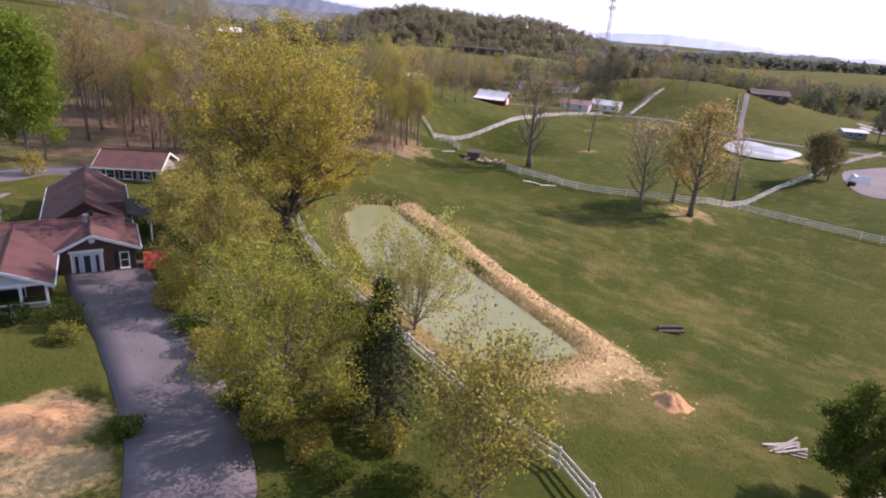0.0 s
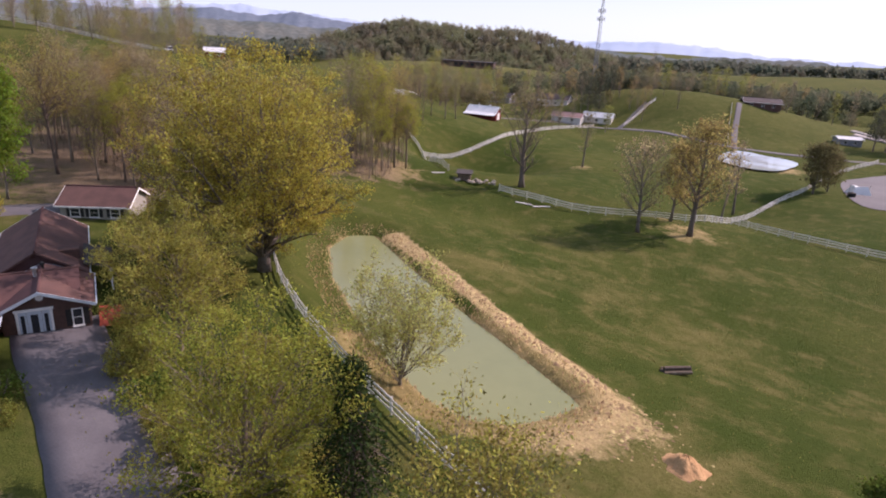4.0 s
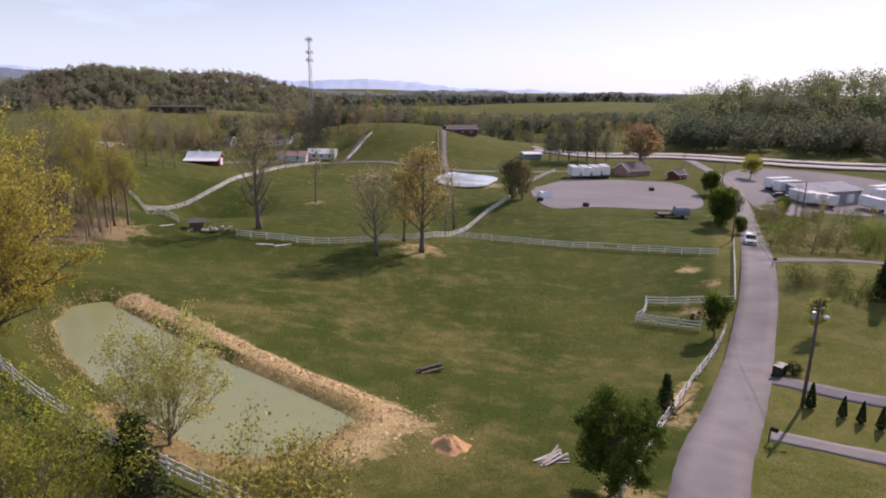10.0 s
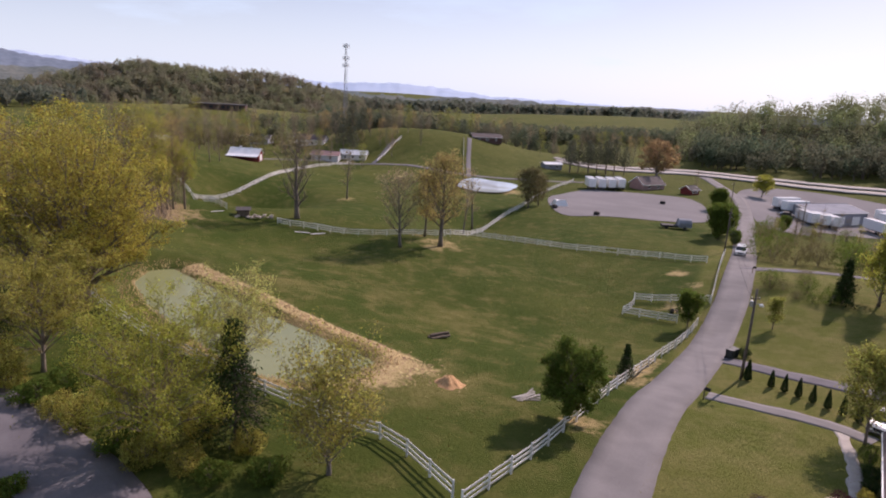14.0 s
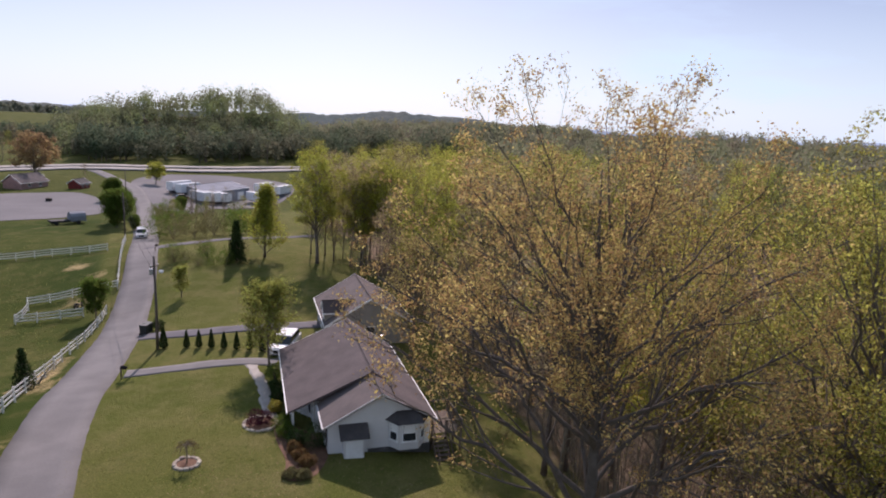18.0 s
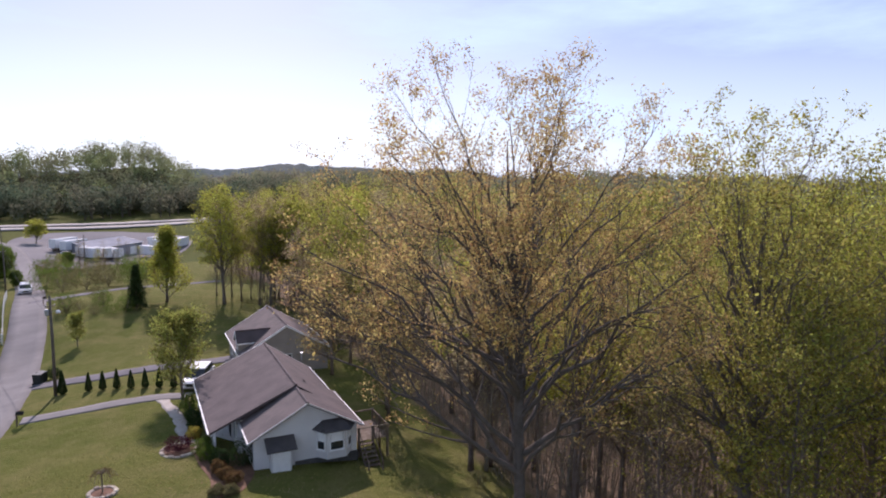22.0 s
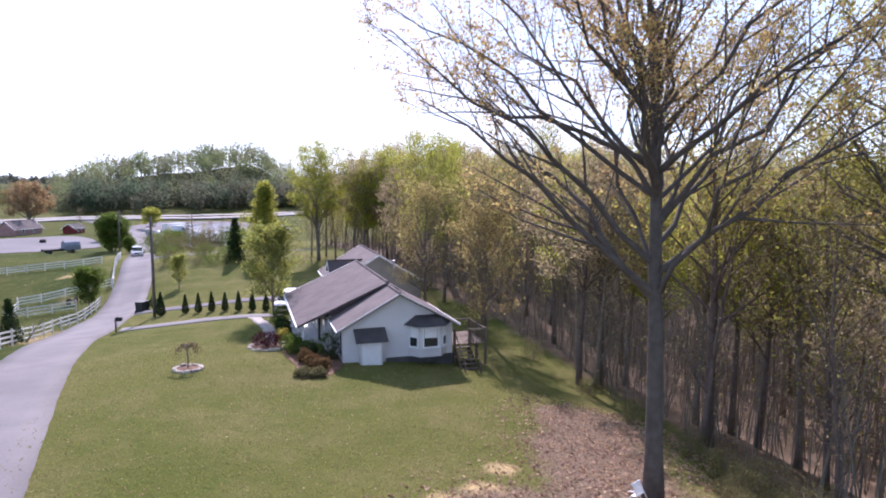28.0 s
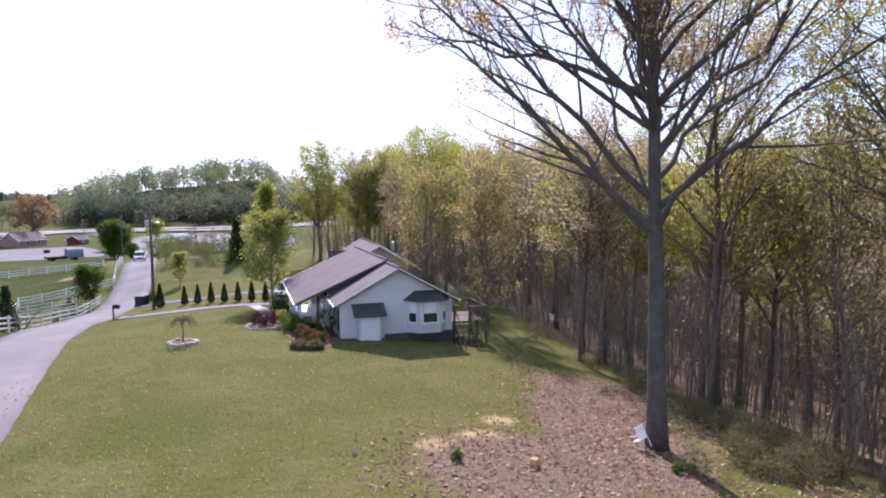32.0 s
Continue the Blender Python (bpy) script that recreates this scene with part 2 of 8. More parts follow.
M_MULCH = mat("brown_mulch", (0.13, 0.07, 0.045), (0.20, 0.11, 0.07), scale=2, fine=25, rough=0.95, bump=0.6, wear=0.3)
M_STRAW = mat("dead_leaf", (0.46, 0.30, 0.20), (0.33, 0.21, 0.14), scale=1, fine=10, rough=0.9, vary=0.4, island=True, trans=0.3)
M_HAY = mat("dry_straw", (0.60, 0.44, 0.24), (0.46, 0.33, 0.18), scale=1, fine=10, rough=0.9, vary=0.4, island=True, trans=0.5)
M_TUFT = mat("grass_tuft", (0.20, 0.20, 0.06), (0.26, 0.24, 0.08), scale=0.3, fine=5, rough=0.9, vary=0.3, island=True, trans=0.6)
# far foliage paled in its base colour to carry distance haze
M_FARHAZE = mat("far_woods_haze_tint", (0.145, 0.18, 0.13), (0.185, 0.185, 0.14), scale=0.04, fine=0.6, rough=0.95, spec=0.0, vary=0.08, island=True, trans=0.5, wear=0.1)
M_FARTREE = mat("far_woods_leaf", (0.10, 0.14, 0.085), (0.17, 0.165, 0.11), scale=0.07, fine=1.0, rough=0.95, spec=0.0, vary=0.12, island=True, trans=0.5, wear=0.1)
M_FARTREE2 = mat("far_woods_leaf_lime", (0.25, 0.30, 0.13), (0.19, 0.19, 0.12), scale=0.07, fine=1.0, rough=0.95, spec=0.0, vary=0.12, island=True, trans=0.5, wear=0.1)
# hill leaves lightened: the colour stands in for haze over them
M_FARTREE3 = mat("far_hill_leaf_hazed", (0.25, 0.275, 0.15), (0.235, 0.205, 0.15), scale=0.05, fine=0.6, rough=0.95, spec=0.0, vary=0.06, island=True, trans=0.5, wear=0.15)
# skyline woods greyed and blued: haze painted into the colour
M_RIDGE = mat("haze_greyed_wooded_ridge", (0.125, 0.15, 0.145), (0.165, 0.175, 0.155), scale=0.012, fine=0.09, rough=1.0, spec=0.0, wear=0.5)
# the farther ridge is blue from painted haze, not from its trees
M_HAZERIDGE = mat("haze_tinted_ridge", (0.15, 0.19, 0.24), (0.18, 0.215, 0.26), scale=0.006, fine=0.05, rough=1.0, spec=0.0, wear=0.25)
M_FORESTFLOOR = mat("forest_floor", (0.10, 0.085, 0.055), (0.13, 0.12, 0.06), scale=0.05, fine=0.8, rough=1.0, spec=0.0)
# pale blue is distance haze put into the mountains' base colour
M_MOUNTAIN = mat("haze_tinted_mountain", (0.40, 0.50, 0.64), (0.44, 0.53, 0.66), scale=0.002, fine=0.01, rough=1.0, spec=0.0)


# ---------------------------------------------------------------- mesh tools
class Geo:
    """Vertices and faces gathered for one mesh."""

    def __init__(self):
        self.v, self.f = [], []

    def add(self, verts, faces):
        k = len(self.v)
        self.v += [tuple(p) for p in verts]
        self.f += [tuple(i + k for i in q) for q in faces]
        return self

    def box(self, x0, y0, z0, x1, y1, z1, m=None, taper=0.0):
        t = taper
        p = [(x0, y0, z0), (x1, y0, z0), (x1, y1, z0), (x0, y1, z0), (x0 + t, y0 + t, z1), (x1 - t, y0 + t, z1), (x1 - t, y1 - t, z1), (x0 + t, y1 - t, z1)]
        if m is not None:
            p = [m @ Vector(q) for q in p]
        return self.add(p, [(0, 3, 2, 1), (4, 5, 6, 7), (0, 1, 5, 4), (1, 2, 6, 5), (2, 3, 7, 6), (3, 0, 4, 7)])

    def chamfer(self, x0, y0, z0, x1, y1, z1, c=0.02):
        """A box with its upright and top edges cut back."""
        def ring(i, z):
            return [(x0 + i + c, y0 + i, z), (x1 - i - c, y0 + i, z), (x1 - i, y0 + i + c, z), (x1 - i, y1 - i - c, z),
                    (x1 - i - c, y1 - i, z), (x0 + i + c, y1 - i, z), (x0 + i, y1 - i - c, z), (x0 + i, y0 + i + c, z)]
        p = ring(0, z0) + ring(0, z1 - c) + ring(c, z1)
        f = [tuple(range(7, -1, -1)), tuple(range(16, 24))]
        for k in (0, 8):
            f += [(k + i, k + (i + 1) % 8, k + 8 + (i + 1) % 8, k + 8 + i) for i in range(8)]
        return self.add(p, f)

    def tube(self, pts, radii, n=6, cap=True):
        k = len(self.v)
        pts = [Vector(p) for p in pts]
        for i, p in enumerate(pts):
            d = (pts[min(i + 1, len(pts) - 1)] - pts[max(i - 1, 0)]).normalized()
            a = d.cross(Vector((0.3, 0.9, 0.2))).normalized() if abs(d.z) > 0.9 else d.cross(Vector((0, 0, 1))).normalized()
            b = d.cross(a)
            for j in range(n):
                w = 2 * math.pi * j / n
                self.v.append(tuple(p + (a * math.cos(w) + b * math.sin(w)) * radii[i]))
        for i in range(len(pts) - 1):
            for j in range(n):
                self.f.append((k + i * n + j, k + i * n + (j + 1) % n, k + (i + 1) * n + (j + 1) % n, k + (i + 1) * n + j))
        if cap:
            self.f.append(tuple(k + j for j in range(n - 1, -1, -1)))
            e = k + (len(pts) - 1) * n
            self.f.append(tuple(e + j for j in range(n)))
        return self

    def slab(self, a, b, c, d, t):
        """A flat sheet on four corners, t thick below them."""
        q = [Vector(p) for p in (a, b, c, d)]
        nrm = (q[1] - q[0]).cross(q[3] - q[0]).normalized()
        if nrm.z < 0:
            nrm = -nrm
        low = [p - nrm * t for p in q]
        return self.add(q + low, [(0, 1, 2, 3), (7, 6, 5, 4), (0, 4, 5, 1), (1, 5, 6, 2), (2, 6, 7, 3), (3, 7, 4, 0)])

    def prism(self, outline, x0, x1):
        """An outline in (y, z) drawn from x0 to x1."""
        n = len(outline)
        p = [(x0, y, z) for y, z in outline] + [(x1, y, z) for y, z in outline]
        f = [tuple(range(n)), tuple(range(2 * n - 1, n - 1, -1))] + [(i, i + n, (i + 1) % n + n, (i + 1) % n) for i in range(n)]
        return self.add(p, f)

    def lathe(self, prof, n=12, cx=0.0, cy=0.0):
        k = len(self.v)
        for r, z in prof:
            for j in range(n):
                w = 2 * math.pi * j / n
                self.v.append((cx + r * math.cos(w), cy + r * math.sin(w), z))
        for i in range(len(prof) - 1):
            for j in range(n):
                self.f.append((k + i * n + j, k + i * n + (j + 1) % n, k + (i + 1) * n + (j + 1) % n, k + (i + 1) * n + j))
        self.f.append(tuple(k + j for j in range(n - 1, -1, -1)))
        self.f.append(tuple(k + (len(prof) - 1) * n + j for j in range(n)))
        return self

    def mesh(self, name, material, smooth=False):
        me = bpy.data.meshes.new(name)
        me.from_pydata(self.v, [], self.f)
        me.materials.append(material)
        bm = bmesh.new()
        bm.from_mesh(me)
        bmesh.ops.recalc_face_normals(bm, faces=bm.faces)
        bm.to_mesh(me)
        bm.free()
        if smooth:
            me.shade_smooth()
        return me


def array_mesh(name, verts, faces, material, smooth=False):
    """A mesh from numpy arrays; all faces have as many corners."""
    me = bpy.data.meshes.new(name)
    n, k = faces.shape
    me.vertices.add(len(verts))
    me.vertices.foreach_set("co", np.ascontiguousarray(verts, dtype=np.float32).ravel())
    me.loops.add(n * k)
    me.loops.foreach_set("vertex_index", np.ascontiguousarray(faces, dtype=np.int32).ravel())
    me.polygons.add(n)
    me.polygons.foreach_set("loop_start", np.arange(0, n * k, k, dtype=np.int32))
    me.update(calc_edges=True)
    me.materials.append(material)
    if smooth:
        me.shade_smooth()
    return me


def thing(name, label, category, m=None, group="", kind=""):
    ob = new(name)
    ob.empty_display_size = 0.2
    if m is not None:
        ob.matrix_world = m
    return tagged(ob, label, category, group, kind)


def part(name, geo, material, parent, label="", m=None, smooth=False):
    ob = new(name, geo.mesh(name, material, smooth) if isinstance(geo, Geo) else geo)
    ob.parent = parent
    if m is not None:
        ob.matrix_basis = m
    return tagged(ob, label) if label else ob


def single(name, geo, material, label, category, m=None, group="", kind="", smooth=False):
    ob = new(name, geo.mesh(name, material, smooth) if isinstance(geo, Geo) else geo)
    if m is not None:
        ob.matrix_world = m
    return tagged(ob, label, category, group, kind)


# ---------------------------------------------------------------- the lie of the land
# rises and dips: x, y, width, height
MOUNDS = [(-100, -40, 110, 7.7), (-100, 200, 30, 3.0), (60, -30, 18, -14.9), (20, 75, 18, -5.3), (95, 339, 12, -10.7), (20, 280, 30, 16.8), (55, 72, 12, 1.5), (20, 200, 60, -3.4), (-100, 160, 30, 4.0), (-34, 138, 12, -8.9), (60, -30, 12, 8.8), (140, 160, 30, -7.0), (20, 75, 12, 3.6), (21, 126, 12, -4.1), (-90, 150, 45, 4.5), (-7, 239, 12, -2.4), (70, 60, 18, 1.5), (-20, 90, 12, -3.1), (120, 175, 18, 3.3), (7, 53, 18, -1.6), (35, 68, 18, -2.3), (-70, 30, 110, 2.2), (22, 292, 16, -7.0)]
HILLS = [(-195, 145, 44, 18), (-150, 140, 60, 2.5), (-240, 160, 110, 3), (215, 345, 60, 2), (300, 280, 50, 1), (430, 330, 110, 5), (-115, 430, 75, 9), (560, 250, 160, 8), (620, 60, 180, 7), (560, -120, 160, 6),
         (330, 700, 110, 12), (160, 620, 60, 6), (90, 900, 220, 8), (-500, 450, 160, 14)]
POND = [(-27, 66.5), (-21.5, 60.5), (-13, 51.2), (-6.4, 44.7), (-2.4, 40.6), (-0.5, 38.6), (-1.9, 36.7), (-4.3, 34.7), (-7.2, 34.4), (-10, 35.6), (-14.5, 39.5),
        (-20, 46), (-25.5, 53), (-29.5, 60.5), (-29.5, 65.5)]
WATER = 0.3


def away(x, y, line, closed=False):
    """The distance of points from a line of corners."""
    x, y = np.asarray(x, float), np.asarray(y, float)
    best = np.full(x.shape, 1e9)
    pts = list(line) + ([line[0]] if closed else [])
    for (ax, ay), (bx, by) in zip(pts, pts[1:]):
        dx, dy = bx - ax, by - ay
        s = np.clip(((x - ax) * dx + (y - ay) * dy) / (dx * dx + dy * dy), 0, 1)
        best = np.minimum(best, np.hypot(x - ax - s * dx, y - ay - s * dy))
    return best


def inside(x, y, ring):
    x, y = np.asarray(x, float), np.asarray(y, float)
    c = np.zeros(x.shape, bool)
    for (ax, ay), (bx, by) in zip(ring, ring[1:] + ring[:1]):
        if ay != by:
            c ^= ((ay > y) != (by > y)) & (x < (bx - ax) * (y - ay) / (by - ay) + ax)
    return c


def step(a, b, v):
    s = np.clip((v - a) / (b - a), 0, 1)
    return s * s * (3 - 2 * s)


def land(x, y):
    x, y = np.asarray(x, float), np.asarray(y, float)
    z = np.full(x.shape, -4.0)
    for cx, cy, r, a in MOUNDS + HILLS:
        z = z + a * np.exp(-((x - cx) ** 2 + (y - cy) ** 2) / (2 * r * r))
    far = step(500, 1600, np.hypot(x, y))
    z = z + far * (9 * np.sin(x / 310 + 1.3) * np.cos(y / 270) + 6 * np.sin((x + y) / 170) - 4)
    z = z + 0.10 * np.sin(x / 3.1 + np.sin(y / 4.3)) * np.cos(y / 2.7) * step(2, 30, np.hypot(x - 2, y + 12))
    d = away(x, y, POND, True)
    d = np.where(inside(x, y, POND), -d, d)
    z = z + (WATER + 0.35 - z) * step(5.0, 1.0, d) * (d > -50)
    return z + (-1.5) * step(0.9, -1.6, d)


def H(x, y):
    return float(land(np.array([x]), np.array([y]))[0])


def at(x, y, turn=0.0, up=0.0, s=1.0):
    return pose(x, y, H(x, y) + up, 0, 0, turn) @ Matrix.Scale(s, 4)


# ---------------------------------------------------------------- ground sheet
CX, CY = 3.0, -8.0
ang = np.radians(np.concatenate([np.arange(-75, 125, 0.42), np.arange(125, 285, 3.0)]))
rad = [0.0, 2.0]
while rad[-1] < 4800:
    rad.append(rad[-1] * 1.0165 + 0.02)
rad = np.array(rad[1:])
gx = CX + np.sin(ang)[None, :] * rad[:, None]
gy = CY + np.cos(ang)[None, :] * rad[:, None]
gz = land(gx, gy)
ns, nr = len(ang), len(rad)
idx = np.arange(ns * nr).reshape(nr, ns)
nxt = np.roll(idx, -1, 1)
quads = np.stack([idx[:-1], idx[1:], nxt[1:], nxt[:-1]], -1).reshape(-1, 4)
verts = np.stack([gx, gy, gz], -1).reshape(-1, 3)
# the cap under the middle
verts = np.vstack([verts, [[CX, CY, H(CX, CY)]]])
mid = len(verts) - 1
k = np.arange(ns)
caps = np.stack([np.full(ns, mid), k, np.roll(k, -1), np.roll(k, -1)], -1)

SPOIL = [(-24.5, 66.5), (-17, 59), (-10.5, 52.3), (-4.2, 45.8), (0.8, 41.6)]
SPOIL_END = [(2.2, 40), (3.2, 37.5), (0, 34), (-4, 32)]
ROADLINE = [(-16, -32), (-9.5, -21), (-3, -10), (3.5, -0.4), (9.6, 9.6), (15.5, 19.7), (22.0, 29.6), (28.7, 37.8), (36.6, 47.7), (45.1, 59.1), (50.8, 67.0),
            (58.7, 78.9), (70, 96.4), (82.5, 117.1), (100.7, 146), (113, 168.8), (124.5, 193), (131, 216), (136, 240)]


def gauss(x, y, cx, cy, r, s=1.0):
    return np.exp(-(((x - cx) ** 2 + ((y - cy) * s) ** 2) / (2 * r * r)))


vx, vy = verts[:, 0], verts[:, 1]
dp = away(vx, vy, POND, True)
clay = np.maximum.reduce([step(1.7, 0.3, away(vx, vy, SPOIL)), 0.55 * step(4.6, 0.4, away(vx, vy, SPOIL_END)), 0.5 * step(1.0, 0.2, dp),
                          0.9 * gauss(vx, vy, -24.0, 13.6, 1.6), 1.0 * gauss(vx, vy, 17.3, -4.1, 0.6), 0.9 * gauss(vx, vy, 21.2, -4.2, 0.55), 0.95 * gauss(vx, vy, 19.0, -4.7, 0.6), 0.95 * gauss(vx, vy, -22.6, 14.8, 1.9), 0.9 * gauss(vx, vy, -20.0, 12.4, 1.6), 0.62 * gauss(vx, vy, 49.6, 82, 1.6),
                          0.55 * gauss(vx, vy, 49.4, 74.6, 1.6), 0.5 * gauss(vx, vy, 42.5, 66.5, 3.0), 0.55 * gauss(vx, vy, -8.5, 143, 2.5), 0.6 * gauss(vx, vy, 15.3, 27, 1.8), 0.55 * gauss(vx, vy, 24, 38.5, 2.2),
                          0.62 * gauss(vx, vy, 40, 186, 6.0), 0.5 * gauss(vx, vy, 10.5, 99, 5.0), 0.6 * gauss(vx, vy, -40, 99, 7), 0.55 * gauss(vx, vy, -47, 90, 8), 0.55 * step(2.0, 0.5, away(vx, vy, [(24, 39), (30, 46)]))])
dry = np.maximum.reduce([0.65 * gauss(vx, vy, 5, 34, 5.5), 0.6 * gauss(vx, vy, -12, 63, 7, 1.6), 0.55 * gauss(vx, vy, 0, 67, 6), 0.45 * gauss(vx, vy, 14, 84, 9, 2), 0.48 * gauss(vx, vy, 10, 60, 8), 0.4 * gauss(vx, vy, 24, 52, 6), 0.4 * gauss(vx, vy, -4, 82, 8)])
WOODEDGE = [(62, 34), (52, 20), (47, 13), (42.7, 7.7), (39.6, 3.5), (35.5, -1), (32.2, -4.6), (28.5, -8), (25, -10.6), (21, -13.4), (14, -18), (6, -24), (-4, -34), (-10, -60),
            (140, -60), (190, 60), (110, 95), (86, 60), (74, 50)]
dw = away(vx, vy, WOODEDGE, True)
wood = np.where(inside(vx, vy, WOODEDGE), step(1.0, 7.0, dw) * 0.9, 0.0)
LITTER = [(17.2, -6.6), (20, -9), (22.5, -8.0), (26, -6), (30.5, -4.2)]
litter = np.maximum(step(4.2, 1.0, away(vx, vy, LITTER)) * 0.9, wood)
litter = np.maximum(litter, 0.8 * gauss(vx, vy, -58, 62, 12))
for cx, cy, r, s in ((-45, 96, 9, 0.7), (-70, 75, 22, 0.8), (-70, 100, 22, 0.8), (-48, 125, 8, 0.6)):
    litter = np.maximum(litter, s * gauss(vx, vy, cx, cy, r))
lawn = np.maximum.reduce([step(0, 2.0, (vx - 8.9) * 0.86 - (vy - 10) * 0.52) * step(130, 110, vy) * (wood < 0.5), 0.0 * vx])
bank = step(5.5, 1.5, dp) * step(1, 4, (vx + 24) * 0.7 + (vy - 40) * -0.72 + 0) * 0.8
hay = np.maximum(0.95 * gauss(vx, vy, -125, 440, 60, 1.3), step(150, 300, np.hypot(vx, vy)) * 0.35)

ground_me = array_mesh("ground", verts, np.vstack([quads, caps])[:, :4], M_ROAD, True)
for nm, arr in (("clay", clay), ("dry", dry), ("litter", litter), ("lawn", lawn), ("hay", hay), ("bank", bank)):
    at_ = ground_me.attributes.new(nm, "FLOAT", "POINT")
    at_.data.foreach_set("value", arr.astype(np.float32))


def ground_material():
    m = bpy.data.materials.new("pasture_ground")
    m.use_nodes = True
    n, l = m.node_tree.nodes, m.node_tree.links
    p = n["Principled BSDF"]
    p.inputs["Roughness"].default_value, p.inputs["Specular IOR Level"].default_value = 1.0, 0.05
    co = n.new("ShaderNodeTexCoord")

    def noise_(scale, detail=4, rough=0.55):
        t = n.new("ShaderNodeTexNoise")
        t.inputs["Scale"].default_value, t.inputs["Detail"].default_value, t.inputs["Roughness"].default_value = scale, detail, rough
        l.new(co.outputs["Object"], t.inputs["Vector"])
        return t.outputs["Fac"]

    def attr(name):
        a = n.new("ShaderNodeAttribute")
        a.attribute_name = name
        return a.outputs["Fac"]

    def rng(src, a, b, c=0.0, d=1.0):
        r = n.new("ShaderNodeMapRange")
        for key, v in (("From Min", a), ("From Max", b), ("To Min", c), ("To Max", d)):
            r.inputs[key].default_value = v
        l.new(src, r.inputs["Value"])
        return r.outputs["Result"]

    def op(kind, a, b):
        q = n.new("ShaderNodeMath")
        q.operation = kind
        for i, s in enumerate((a, b)):
            if isinstance(s, (int, float)):
                q.inputs[i].default_value = s
            else:
                l.new(s, q.inputs[i])
        return q.outputs["Value"]

    def mix(f, a, b):
        q = n.new("ShaderNodeMix")
        q.data_type = "RGBA"
        l.new(f, q.inputs["Factor"])
        for key, s in (("A", a), ("B", b)):
            if isinstance(s, tuple):
                q.inputs[key].default_value = (*s, 1)
            else:
                l.new(s, q.inputs[key])
        return q.outputs["Result"]

    n1, n2, n3, n4, n5 = noise_(0.045, 5), noise_(0.35, 6, 0.65), noise_(2.6, 5, 0.7), noise_(14, 3, 0.7), noise_(0.9, 4, 0.7)
    grass = mix(rng(n1, 0.40, 0.60), (0.043, 0.066, 0.012), (0.074, 0.088, 0.020))
    grass = mix(rng(n2, 0.48, 0.72), grass, (0.118, 0.112, 0.036))
    grass = mix(rng(n5, 0.54, 0.74, 0, 0.75), grass, (0.042, 0.066, 0.013))
    grass = mix(rng(n3, 0.58, 0.80), grass, (0.036, 0.060, 0.012))
    turf = mix(rng(n1, 0.40, 0.60), (0.098, 0.113, 0.025), (0.128, 0.131, 0.036))
    turf = mix(rng(n2, 0.42, 0.70), turf, (0.168, 0.152, 0.056))
    turf = mix(rng(n5, 0.52, 0.72, 0, 0.8), turf, (0.085, 0.105, 0.022))
    turf = mix(rng(n3, 0.56, 0.78, 0, 0.9), turf, (0.075, 0.090, 0.020))
    turf = mix(rng(n4, 0.60, 0.80, 0, 0.6), turf, (0.33, 0.25, 0.13))
    col = mix(attr("lawn"), grass, turf)
    col = mix(attr("hay"), col, (0.150, 0.145, 0.050))
    edge = op("ADD", op("MULTIPLY", op("SUBTRACT", n2, 0.5), 1.1), op("MULTIPLY", op("SUBTRACT", n3, 0.5), 0.7))
    dryf = rng(op("ADD", attr("dry"), edge), 0.25, 0.75, 0.0, 0.6)
    col = mix(dryf, col, (0.185, 0.155, 0.058))
    bankf = rng(op("ADD", attr("bank"), edge), 0.3, 0.75, 0.0, 0.75)
    col = mix(bankf, col, (0.310, 0.235, 0.105))
    claycol = mix(rng(n3, 0.35, 0.65), (0.520, 0.385, 0.190), (0.340, 0.262, 0.130))
    clayf = rng(op("ADD", attr("clay"), edge), 0.32, 0.62)
    col = mix(clayf, col, claycol)
    leafcol = mix(rng(n4, 0.35, 0.7), (0.135, 0.100, 0.066), (0.270, 0.196, 0.135))
    leafcol = mix(rng(n3, 0.55, 0.8), leafcol, (0.10, 0.085, 0.05))
    litf = rng(op("ADD", attr("litter"), edge), 0.30, 0.70)
    col = mix(litf, col, leafcol)
    hsv = n.new("ShaderNodeHueSaturation")
    l.new(rng(n4, 0.25, 0.75, 0.72, 1.28), hsv.inputs["Value"])
    l.new(col, hsv.inputs["Color"])
    l.new(hsv.outputs["Color"], p.inputs["Base Color"])
    b = n.new("ShaderNodeBump")
    b.inputs["Strength"].default_value, b.inputs["Distance"].default_value = 0.9, 0.16
    l.new(op("ADD", op("MULTIPLY", n4, 0.5), n3), b.inputs["Height"])
    l.new(b.outputs["Normal"], p.inputs["Normal"])
    return m


ground_me.materials[0] = ground_material()
tagged(new("ground", ground_me), "green spring pasture and mown lawn with bare clay patches", "ground", kind="structure")

# pond water
M_WATER = mat("milky_green_water", (0.245, 0.262, 0.115), (0.22, 0.24, 0.105), scale=0.12, fine=1.2, rough=0.12, spec=0.5, wear=0.05)
big_ring = [(x + (x + 14) * 0.06, y + (y - 50) * 0.06) for x, y in POND]


def smooth_ring(ring, n=6):
    out = []
    m = len(ring)
    for i in range(m):
        p0, p1, p2, p3 = (Vector((*ring[(i + j) % m], 0)) for j in (-1, 0, 1, 2))
        for k in range(n):
            t = k / n
            out.append(tuple((0.5 * ((2 * p1) + (p2 - p0) * t + (2 * p0 - 5 * p1 + 4 * p2 - p3) * t * t + (3 * p1 - p0 - 3 * p2 + p3) * t ** 3))[:2]))
    return out


